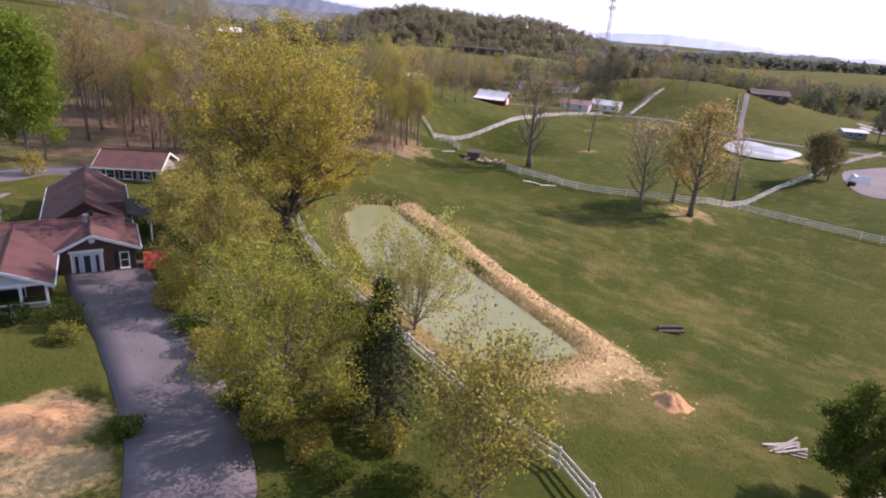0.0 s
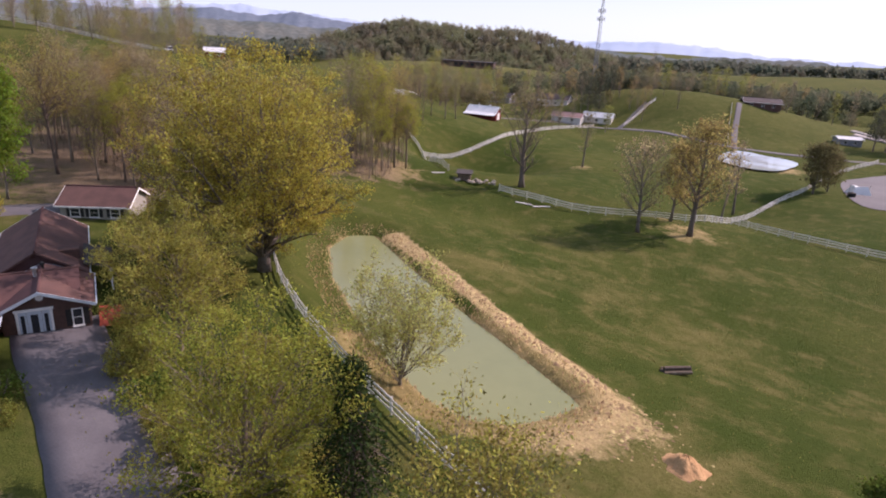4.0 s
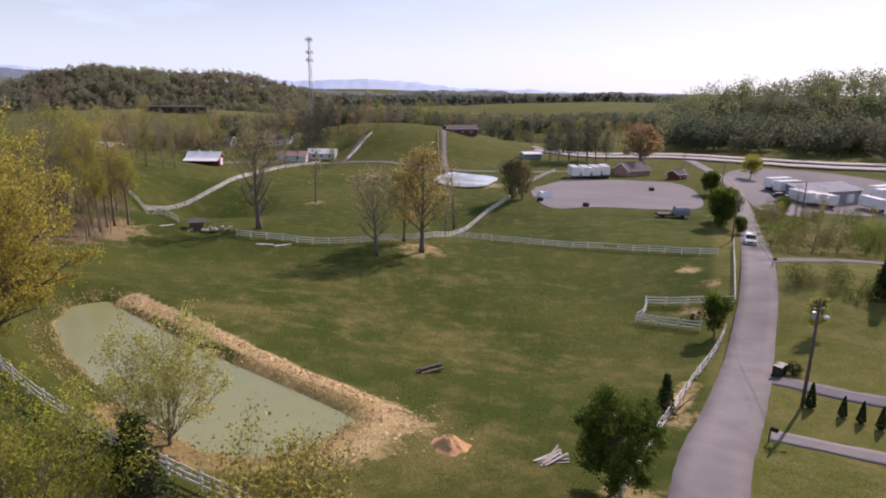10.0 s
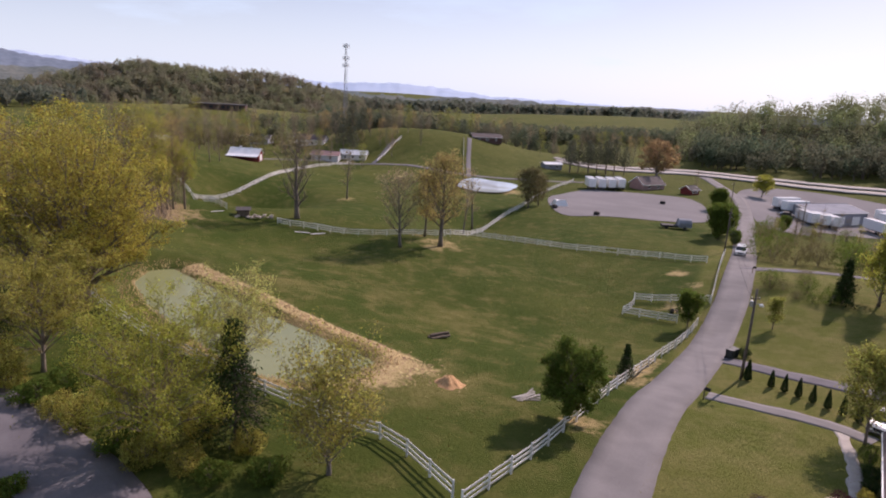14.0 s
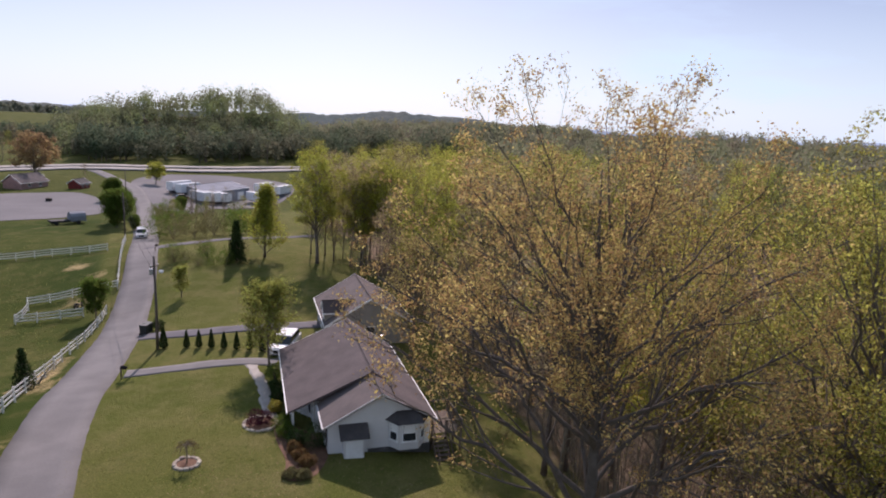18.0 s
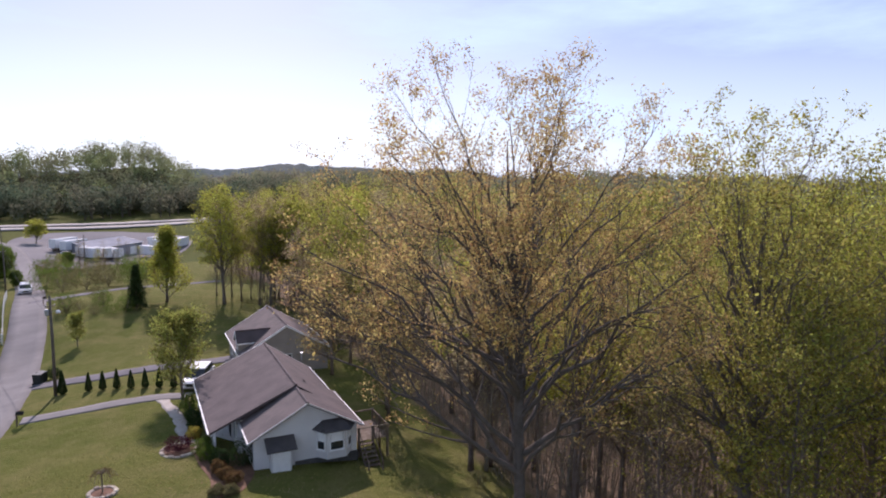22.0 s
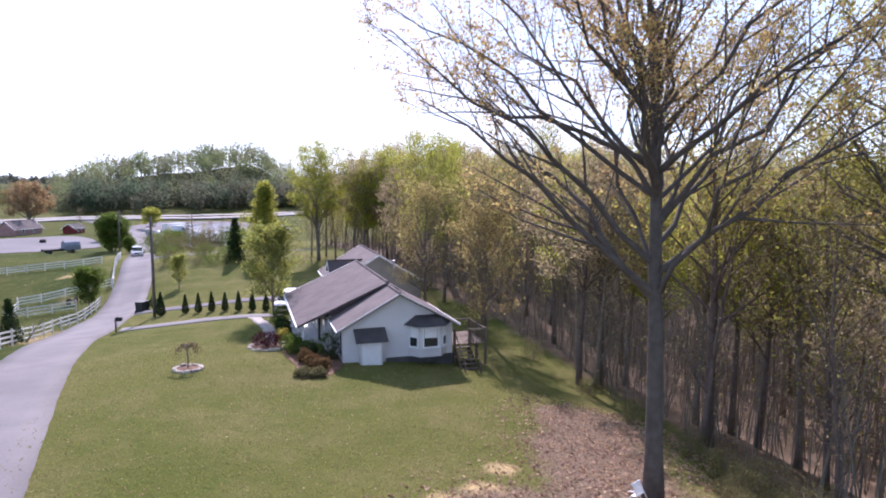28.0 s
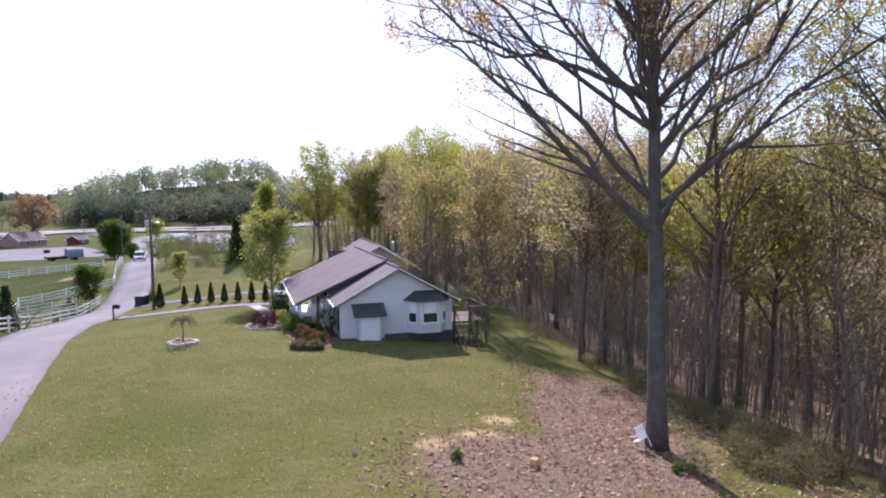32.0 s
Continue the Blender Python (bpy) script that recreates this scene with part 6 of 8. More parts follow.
def deck():
    root = thing("deck", "dark weathered wooden deck with railing and stairs behind the white house", "deck", frame_of(28.9, 10.2, 0.35, 0.768, -0.64))
    for i in range(16):
        part("board", Geo().box(6.95, 0.4 + i * 0.2, 0.86, 9.3, 0.58 + i * 0.2, 0.9), M_WOOD, root)
    for x, y in ((7.1, 0.4), (9.2, 0.4), (9.2, 2.0), (9.2, 3.5), (7.1, 3.5), (8.1, 0.4)):
        part("post", Geo().chamfer(x - 0.07, y - 0.07, -1.3, x + 0.07, y + 0.07, 1.85, 0.01), M_WOOD, root)
    for y in (0.4, 3.5):
        part("rail", Geo().box(8.1 if y < 1 else 7.0, y - 0.04, 1.72, 9.3, y + 0.04, 1.8), M_WOOD, root)
    part("rail", Geo().box(9.16, 0.4, 1.72, 9.24, 3.5, 1.8), M_WOOD, root)
    for i in range(15):
        part("baluster", Geo().box(9.18, 0.5 + i * 0.2, 0.9, 9.22, 0.54 + i * 0.2, 1.72), M_WOOD, root)
    for i in range(6):
        part("baluster", Geo().box(8.2 + i * 0.18, 0.38, 0.9, 8.24 + i * 0.18, 0.42, 1.72), M_WOOD, root)
    for i in range(7):
        part("stair_tread", Geo().box(7.1, 0.3 - (i + 1) * 0.26, 0.72 - i * 0.2, 8.05, 0.58 - (i + 1) * 0.26, 0.76 - i * 0.2), M_WOOD, root)
    for x in (7.06, 8.05):
        part("stringer", Geo().slab((x, 0.4, 0.9), (x + 0.06, 0.4, 0.9), (x + 0.06, -1.75, -0.72), (x, -1.75, -0.72), 0.25), M_WOOD, root)
        part("handrail", Geo().tube([(x + 0.03, 0.4, 1.75), (x + 0.03, -1.7, 0.2)], [0.04, 0.04], 6), M_WOOD, root)
        part("post", Geo().chamfer(x - 0.03, -1.75, -1.2, x + 0.07, -1.65, 0.25, 0.01), M_WOOD, root)
    return root


deck()


def grey_house():
    root = thing("house", "grey-roofed house with a front gable and dormer behind the evergreen row", "house", frame_of(45.2, 25.6, -0.6, 0.768, -0.64))
    gabled(root, 0, 8.4, 0, 9.5, 0.0, 2.7, 5.2, M_TAUPE, M_SHINGLE, M_TRIM)
    gabled(root, -0.2, 2.8, 1.0, 2.7, 2.6, 3.7, 4.5, M_TAUPE, M_SHINGLE, M_TRIM, over=0.2, along_y=False, barge=(True, False))
    window(root, -0.2, 1.85, 2.85, 0.8, 0.6, -90)
    for y in (5.2, 7.4):
        window(root, 0, y, 0.8, 0.9, 1.3, -90)
    window(root, 4.2, 0, 0.8, 1.0, 1.3, 0)
    window(root, 0, 2.4, 0.8, 0.9, 1.3, -90)


grey_house()


def brick_house():
    root = thing("house", "rambling brown-brick house with red-brown shingle roofs and a white porch", "house", frame_of(-34.2, 28.5, 3.3, 0.70, 0.714))
    gabled(root, -1.75, 3.1, 0, 5, -0.6, 2.2, 3.25, M_BRICK, M_SHINGLE_RED, M_BLUETRIM, xr=0.4)
    gabled(root, -14.5, 2.3, 0.6, 6.4, -0.6, 2.2, 3.3, M_BRICK, M_SHINGLE_RED, M_BLUETRIM, along_y=False, barge=(True, False))
    gabled(root, -6.5, -2.05, -5.3, 3.4, -0.6, 2.15, 3.15, M_BRICK, M_SHINGLE_RED, M_BLUETRIM, open_front=1.9)
    gabled(root, -2.75, 2.85, 5.6, 17.2, -0.6, 2.4, 4.1, M_BRICK, M_SHINGLE_RED, M_TRIM, cheek=True, barge=(False, True))
    # double front door with sidelights
    dr = part("door_frame", Geo().box(-1.0, -0.1, -0.1, -0.86, 0, 1.9).box(0.86, -0.1, -0.1, 1.0, 0, 1.9).box(-1.08, -0.12, 1.9, 1.08, 0, 2.06), M_TRIM, root, "pale blue-white door frame")
    for x0, x1 in ((-0.85, -0.42), (-0.4, 0.4), (0.42, 0.85)):
        part("door", Geo().box(x0, -0.05, -0.1, x1, -0.004, 1.9), M_BLUETRIM, dr)
        c = (x0 + x1) / 2
        w = (x1 - x0) * 0.25
        part("door_pane", Geo().box(c - w, -0.065, 0.4, c + w, -0.05, 1.65), M_GLASS, dr)
    part("door_step", Geo().chamfer(-1.2, -0.7, -0.4, 1.2, -0.13, -0.1, 0.03), M_BRICK, root)
    part("gable_light", Geo().lathe([(0.22, 0.0), (0.22, 0.05)], 14), M_TRIM, root, "half-round vent in the gable", m=pose(0.4, -0.02, 2.75, 90))
    window(root, 2.35, 0, 0.55, 0.5, 1.1, 0, shutter=M_BLACK)
    for y in (7.8, 12.0, 14.5):
        window(root, 2.85, y, 0.7, 0.8, 1.2, 90)
    for x in (-13, -10.5, -8.2):
        window(root, x, 0.6, 0.6, 0.9, 1.2, 0)
    # porch on the near wing
    part("porch_floor", Geo().box(-6.5, -5.35, -1.0, -2.05, -3.4, -0.02), M_BRICK, root)
    part("gable_face", Geo().add([(-6.5, -5.3, 2.1), (-2.05, -5.3, 2.1), (-4.275, -5.3, 3.05), (-6.5, -5.2, 2.1), (-2.05, -5.2, 2.1), (-4.275, -5.2, 3.05)], [(0, 1, 2), (5, 4, 3), (0, 3, 4, 1), (1, 4, 5, 2), (2, 5, 3, 0)]), M_BLUETRIM, root, "pale blue gable boards")
    part("porch_beam", Geo().box(-6.5, -5.34, 1.92, -2.05, -5.14, 2.1), M_TRIM, root)
    for x in (-6.4, -4.95, -3.5, -2.15):
        part("porch_post", Geo().chamfer(x - 0.08, -5.32, -0.02, x + 0.08, -5.16, 1.92, 0.02), M_TRIM, root)
    for x in (-6.3, -4.85, -3.45):
        part("top_rail", Geo().box(x, -5.28, 0.72, x + 1.25, -5.2, 0.8), M_TRIM, root)
        part("bottom_rail", Geo().box(x, -5.28, 0.1, x + 1.25, -5.2, 0.17), M_TRIM, root)
        for i in range(9):
            part("baluster", Geo().box(x + 0.06 + i * 0.135, -5.26, 0.17, x + 0.1 + i * 0.135, -5.22, 0.72), M_TRIM, root)
    window(root, -4.3, -3.4, 0.5, 1.6, 1.2, 0)
    part("chimney", Geo().chamfer(1.1, 7.4, 1.8, 2.7, 8.3, 3.35, 0.04), M_BRICK, root)
    part("roof_vent", Geo().lathe([(0.12, 3.1), (0.12, 3.6), (0.2, 3.62), (0.2, 3.75), (0.05, 3.82)], 10, 0.1, 3.0), M_METAL, root, "white roof vent")
    part("roof_vent", Geo().lathe([(0.1, 3.0), (0.1, 3.5), (0.17, 3.52), (0.17, 3.62), (0.05, 3.68)], 10, 0.5, 4.2), M_BLACK, root, "dark roof vent")
    part("side_porch_roof", Geo().slab((2.9, 5.9, 2.75), (2.9, 10.6, 2.75), (4.8, 10.6, 2.2), (4.8, 5.9, 2.2), 0.12), M_SHINGLE_DK, root, "dark side porch roof")
    for y in (6.1, 10.4):
        part("side_porch_post", Geo().chamfer(4.5, y - 0.07, -0.8, 4.64, y + 0.07, 2.15, 0.015), M_TRIM, root)
    return root


brick_house()


def outbuilding():
    root = thing("outbuilding", "low beige outbuilding with a red-brown roof and dark shutters", "outbuilding", frame_of(-52.4, 47.5, 3.3, 0.93, 0.37))
    gabled(root, 0, 6.4, 0, 5, -0.3, 2.2, 3.4, M_BEIGE, M_SHINGLE_RED, M_TRIM, along_y=False)
    for x in (1.4, 3.2, 5.2):
        window(root, x, 0, 0.9, 0.8, 0.8, 0, shutter=M_BLACK)


outbuilding()


def barn():
    root = thing("barn", "red barn with a white metal roof and lean-to", "barn", frame_of(-51.5, 200, H(-47, 202) - 0.1, 0.97, -0.12) @ Matrix.Scale(0.74, 4))
    gabled(root, 0, 13.5, 2.5, 9, -0.5, 3.0, 5.2, M_REDBARN, M_ROOFMET, M_TRIM, along_y=False)
    part("lean_to_roof", Geo().slab((-0.4, 2.6, 2.9), (13.9, 2.6, 2.9), (13.9, -1.2, 2.0), (-0.4, -1.2, 2.0), 0.12), M_ROOFMET, root, "white metal lean-to roof")
    for i in range(6):
        part("lean_to_post", Geo().chamfer(0.1 + i * 2.6, -1.0, -0.8, 0.3 + i * 2.6, -0.8, 2.0, 0.02), M_REDBARN, root)
    part("barn_door", Geo().box(13.51, 4.4, -0.3, 13.6, 7.2, 2.6), M_TRIM, root, "white sliding door")
    for x in (4, 9):
        part("cupola", Geo().chamfer(x, 5.5, 5.0, x + 0.7, 6.1, 5.8, 0.08), M_ROOFMET, root)


barn()


def shed(x, y, turn, w, d, eave, ridge, wallm, roofm, label, name="shed", openings=2):
    root = thing(name, label, name.replace("_", " "), pose(x, y, H(x + w / 2, y) - 0.1, 0, 0, turn))
    gabled(root, 0, w, 0, d, -0.6, eave, ridge, wallm, roofm, M_TRIM, along_y=False, over=0.4)
    for i in range(openings):
        window(root, w * (i + 0.7) / (openings + 0.4), 0, 0.8, 0.9, 0.9, 0)
    return root


shed(-27.5, 233.5, -8, 10.5, 6, 2.3, 3.6, M_SIDING, M_PINK, "low white shed with a faded rose roof")
shed(-16.8, 238.6, -8, 10.2, 6, 2.4, 3.7, M_SIDING, M_ROOFMET, "white shed with a pale metal roof", openings=3)
shed(-68, 177, -20, 5.5, 4, 2.2, 3.0, M_WOOD, M_ROOFMET, "dark open shed with a white roof")
shed(-122.3, 164.9, 35, 5.5, 4, 2.0, 3.0, M_REDBARN, M_ROOFMET, "small red shed with a white roof on the ridge")
shed(67, 238.5, 10, 7.5, 4.5, 2.4, 3.0, M_GREYMET, M_ROOFMET, "long white-roofed shed near the highway")
shed(93, 199.5, 20, 10, 7, 2.2, 4.6, M_PINK, M_SHINGLE, "low house with a wide grey-brown roof", "house")
shed(-38, 262, -8, 13, 8, 2.8, 4.6, M_SIDING, M_SHINGLE, "pale farmhouse among trees on the rise", "house", 4)
shed(-62, 270, -8, 12, 8, 2.6, 4.2, M_GREYMET, M_SHINGLE_DK, "dark-roofed house among trees", "house", 3)
shed(40, 264, 4, 13, 7, 2.4, 3.8, M_BRICK, M_SHINGLE, "long brown house beside the highway", "house", 3)
shed(106, 190, 30, 5, 4, 2.0, 3.2, M_REDBARN, M_SHINGLE_DK, "small dark red shed beside the lane")
sch = thing("school", "long low dark brick building with a flat roof", "building", pose(-122, 402, H(-105, 406) + 0.2, 0, 0, 6) @ Matrix.Scale(0.74, 4))
part("wall", Geo().box(0, 0, -6, 46, 18, 4.2), M_BRICK, sch)
part("roof", Geo().chamfer(-0.6, -0.6, 4.2, 46.6, 18.6, 4.9, 0.1), M_SHINGLE_DK, sch)
for i in range(9):
    part("window", Geo().box(2 + i * 4.8, -0.1, 1.2, 5.2 + i * 4.8, -0.01, 3.6), M_GLASS, sch)


# warehouse and trailers
def warehouse():
    root = thing("warehouse", "pale grey metal warehouse with a low ribbed roof", "warehouse", frame_of(133.5, 163.5, H(142, 160) - 0.2, 0.97, 0.22))
    gabled(root, 0, 22, 0, 16, -1.0, 4.6, 6.2, M_GREYMET, M_GREYMET, M_TRIM, along_y=False, over=0.3)
    for i in range(3):
        part("dock_door", Geo().box(3 + i * 6.4, -0.08, 0.3, 6.2 + i * 6.4, -0.01, 3.4), M_TRIM, root)
    for i in range(12):
        part("roof_rib", Geo().slab((0.8 + i * 1.85, 8, 6.26), (0.95 + i * 1.85, 8, 6.26), (0.95 + i * 1.85, -0.2, 4.62), (0.8 + i * 1.85, -0.2, 4.62), 0.05), M_GREYMET, root)


warehouse()


def trailer(m, label="white box trailer parked in the yard", length=12.0):
    root = thing("trailer", label, "trailer", m, "trailers")
    part("body", Geo().chamfer(-1.25, 0, 1.1, 1.25, length, 3.95, 0.05), M_CARWHITE, root, "white box body")
    for x in (-0.62, 0.62):
        part("rear_door", Geo().box(x - 0.58, -0.04, 1.2, x + 0.58, -0.001, 3.8), M_TRIM, root)
    part("underframe", Geo().box(-0.5, 0.4, 0.8, 0.5, length - 0.4, 1.09), M_BLACK, root)
    part("bumper", Geo().box(-1.1, -0.1, 0.5, 1.1, 0.0, 0.62), M_BLACK, root)
    wheel_g = Geo().lathe([(0.2, -0.14), (0.5, -0.14), (0.52, -0.08), (0.52, 0.08), (0.5, 0.14), (0.2, 0.14)], 14)
    for y in (1.6, 2.8):
        for x in (-1.02, 1.02):
            wh = part("wheel", wheel_g, M_BLACK, root, m=pose(x, y, 0.52, 0, 90))
            part("rim", Geo().lathe([(0.05, -0.15), (0.22, -0.15), (0.22, 0.15), (0.05, 0.15)], 10), M_METAL, wh)
    for x in (-0.5, 0.5):
        part("landing_leg", Geo().box(x - 0.06, length - 2.5, 0, x + 0.06, length - 2.38, 0.8), M_METAL, root)
    return root


t0 = trailer(at(73, 196, -8, 0.1), "white box trailer backed onto the gravel lot", 8)
for x, y, tn in ((76.8, 196.4, -8), (80.6, 196.9, -8), (84.2, 197.4, -8)):
    copy_thing(t0, at(x, y, tn, 0.1))
t1 = trailer(at(130, 158.5, -5, 0.1), "white box trailer parked in the warehouse yard", 9)
for x, y, tn in ((133.6, 158.2, -5), (137, 158, -5), (148.5, 152.5, -5), (128, 176, -78), (129, 172.5, -78), (158, 166, -75), (160, 170, -75), (162, 161, -70)):
    copy_thing(t1, at(x, y, tn, 0.1))


# cell tower
def tower():
    x, y = -19.7, 316.8
    z = H(x, y)
    root = thing("cell_tower", "tall slim lattice mast with three antenna rings", "tower", pose(x, y, z))
    top = 45.5 - z
    legs = [(math.cos(a), math.sin(a)) for a in (0.3, 2.39, 4.49)]
    def wid(h):
        return 1.35 - 0.9 * h / top
    for c, s in legs:
        part("leg", Geo().tube([(c * wid(0), s * wid(0), -1), (c * wid(top), s * wid(top), top)], [0.12, 0.08], 5), M_GREYMET, root)
    n = 22
    for i in range(n):
        a, b = top * i / n, top * (i + 1) / n
        g = Geo()
        for j in range(3):
            c0, s0 = legs[j]
            c1, s1 = legs[(j + 1) % 3]
            g.tube([(c0 * wid(a), s0 * wid(a), a), (c1 * wid(b), s1 * wid(b), b)], [0.05, 0.05], 3)
            g.tube([(c0 * wid(b), s0 * wid(b), b), (c1 * wid(b), s1 * wid(b), b)], [0.045, 0.045], 3)
        part("bracing", g, M_GREYMET, root)
    for h in (top - 1.2, top - 7, top - 10.5):
        rg = part("antenna_ring", Geo().tube([(1.4 * math.cos(k * 1.0472), 1.4 * math.sin(k * 1.0472), h) for k in range(7)], [0.09] * 7, 4), M_GREYMET, root)
        for k in range(6):
            c, s = 1.5 * math.cos(k * 1.0472), 1.5 * math.sin(k * 1.0472)
            part("antenna", Geo().box(c - 0.16, s - 0.16, h - 0.9, c + 0.16, s + 0.16, h + 0.9), M_TRIM, rg)


tower()


# ---------------------------------------------------------------- things beside the lane
def utility_pole(x, y, height, label, lamp=True):
    root = thing("utility_pole", label, "utility pole", at(x, y, 0))
    part("pole", Geo().tube([(0, 0, -0.5), (0.03, 0, height * 0.5), (0.0, 0.02, height)], [0.15, 0.13, 0.10], 9), M_POLE, root, smooth=True)
    part("crossarm", Geo().box(-0.45, -0.05, height - 1.0, 0.45, 0.05, height - 0.9), M_WOOD, root)
    for s in (-0.38, 0.38):
        part("insulator", Geo().lathe([(0.03, height - 0.9), (0.05, height - 0.84), (0.03, height - 0.78)], 8, s, 0), M_TRIM, root)
    if lamp:
        part("lamp_arm", Geo().tube([(0, 0, height - 1.5), (0.25, -0.35, height - 1.35), (0.35, -0.5, height - 1.4)], [0.03, 0.03, 0.03], 6), M_METAL, root)
        part("lamp_head", Geo().lathe([(0.05, 0.16), (0.16, 0.1), (0.22, 0.0), (0.2, -0.08), (0.1, -0.14)], 12), M_CARWHITE, root, "white street lamp head", m=pose(0.36, -0.52, height - 1.45))
        part("transformer", Geo().lathe([(0.16, 0), (0.18, 0.05), (0.18, 0.5), (0.12, 0.58)], 12, -0.3, 0.05), M_METAL, root, "grey transformer can", m=pose(0, 0, height - 1.75))
    return root


utility_pole(35.3, 38.7, 9.3, "leaning wooden utility pole with a street lamp and transformer")
utility_pole(66.8, 98, 8.5, "thin wooden utility pole at the fence end", False)
utility_pole(106, 131, 9, "wooden utility pole by the warehouse yard", False)
utility_pole(110.5, 172, 8, "wooden pole far down the lane", False)
for dx, dz in ((-0.38, 8.4), (0.38, 8.4), (0.05, 7.4)):
    g = Geo()
    a, b = Vector((35.3 + dx, 38.7, H(35.3, 38.7) + dz)), Vector((66.8 + dx, 98, H(66.8, 98) + 7.6))
    g.tube([a.lerp(b, i / 10) - Vector((0, 0, 1.2 * (1 - (i / 5 - 1) ** 2))) for i in range(11)], [0.012] * 11, 4)
    single("power_line", g, M_BLACK, "thin sagging overhead power line between poles", "cable", group="power lines")


def mailbox(x, y, turn, label):
    root = thing("mailbox", label, "mailbox", at(x, y, turn))
    part("post", Geo().chamfer(-0.05, -0.05, -0.3, 0.05, 0.05, 1.0, 0.01), M_WOOD, root)
    part("arm", Geo().box(-0.05, -0.45, 0.9, 0.05, 0.1, 0.98), M_WOOD, root)
    body = Geo()
    prof = [(-0.1, 0.98), (0.1, 0.98), (0.1, 1.12)] + [(0.1 * math.cos(a), 1.12 + 0.1 * math.sin(a)) for a in (0.6, 1.2, 1.57, 1.95, 2.55)] + [(-0.1, 1.12)]
    body.add([(px_, -0.5, z) for px_, z in prof] + [(px_, 0.02, z) for px_, z in prof], [tuple(range(len(prof))), tuple(range(2 * len(prof) - 1, len(prof) - 1, -1))] + [(i, i + len(prof), (i + 1) % len(prof) + len(prof), (i + 1) % len(prof)) for i in range(len(prof))])
    part("box", body, M_BLACK, root, "black rounded letter box")
    part("flag", Geo().box(0.1, -0.2, 1.1, 0.115, -0.1, 1.25), M_REDLIGHT, root)
    return root


mailbox(28.6, 33.4, 40, "black mailbox on a wooden post beside the driveway")
mailbox(59.3, 76.5, 35, "dark mailbox at the edge of the lane")


def bin_(x, y, turn, label):
    root = thing("wheelie_bin", label, "bin", at(x, y, turn), "bins by the driveway")
    part("body", Geo().box(-0.3, -0.35, 0.06, 0.3, 0.35, 1.0, taper=-0.04), M_GREENBIN, root)
    part("lid", Geo().chamfer(-0.36, -0.42, 1.0, 0.36, 0.4, 1.08, 0.02), M_GREENBIN, root)
    for s in (-0.32, 0.32):
        part("wheel", Geo().lathe([(0.03, -0.03), (0.11, -0.03), (0.11, 0.03), (0.03, 0.03)], 10), M_BLACK, root, m=pose(s, 0.34, 0.11, 0, 90))
    part("handle", Geo().tube([(-0.25, 0.42, 0.98), (0.25, 0.42, 0.98)], [0.02, 0.02], 6), M_GREENBIN, root)


bin_(38.2, 45.6, 30, "dark wheeled rubbish bin beside the driveway")
bin_(38.9, 46.1, 10, "dark wheeled rubbish bin beside a shrub")
bush("shrub", "small dark clipped shrub beside the bins", at(39.8, 45.6), 0.75, 1.15, 71, M_LEAF_DRK, 700, 0.08)


# row of small evergreens between the driveways
def arborvitae(m, seed):
    rng, nr = random.Random(seed), np.random.RandomState(seed)
    n = 2600
    u = nr.uniform(0, 1, n) ** 1.25
    r = 0.36 * np.clip(u * 9, 0, 1) ** 0.5 * (1 - u) ** 0.75 * nr.uniform(0.55, 1.0, n) ** 0.5
    a = nr.uniform(0, 6.283, n)
    c = np.stack([np.cos(a) * r, np.sin(a) * r, 0.06 + u * 1.72], -1)
    v, f = leaves(nr, c, 1, 0.015, 0.06, 0.45)
    root = thing("evergreen", "small narrow dark evergreen in a planted row", "evergreen shrub", m, "evergreen row")
    part("trunk", Geo().tube([(0, 0, -0.1), (0, 0, 1.4)], [0.04, 0.01], 5), M_BARK_D, root)
    part("foliage", array_mesh("foliage", v, f, M_LEAF_DRK), M_LEAF_DRK, root)
    return root


av = arborvitae(at(36.9, 36.4), 5)
for i in range(1, 7):
    f_ = i / 6
    copy_thing(av, at(36.9 + 3.0 * f_, 36.4 - 7.4 * f_, i * 55)).scale = (1, 1, 0.95 + 0.05 * (i % 3))
again(av, 35.75, 38.4, 20, 1.25, "small evergreen at the foot of the utility pole")

# planting round the white house
SHR = [(29.5, 15.0, 0.6, 0.9, M_LEAF_GRN, "rounded green shrub at the porch"), (28.9, 14.0, 0.55, 0.8, M_LEAF_GRN, "rounded green shrub at the porch"), (29.2, 11.3, 0.85, 1.55, M_LEAF_DRK, "tall dark rounded shrub at the house corner"), (28.4, 12.5, 0.6, 1.0, M_LEAF_DRK, "dark rounded shrub in mulch"),
       (27.6, 11.9, 0.45, 0.7, M_LEAF_BRONZE, "bronze clipped shrub in mulch"), (27.2, 11.0, 0.42, 0.62, M_LEAF_BRONZE, "bronze clipped shrub in mulch"), (27.0, 10.1, 0.45, 0.6, M_LEAF_BRONZE, "bronze clipped shrub in mulch"),
       (25.5, 10.0, 0.42, 0.4, M_LEAF_SCRUB, "low olive-brown shrub at the bed's edge"), (25.9, 9.3, 0.42, 0.4, M_LEAF_SCRUB, "low olive-brown shrub at the bed's edge"), (31.2, 17.6, 0.5, 0.7, M_LEAF_YEL, "yellow-green low shrub beside the walk"),
       (32.5, 18.9, 0.5, 0.8, M_LEAF_DRK, "dark low shrub beside the walk"), (33.8, 20.4, 0.55, 0.9, M_LEAF_DRK, "dark shrub between walk and porch"), (35.3, 22.2, 0.6, 1.4, M_LEAF_GRN, "loose shrub against the house")]
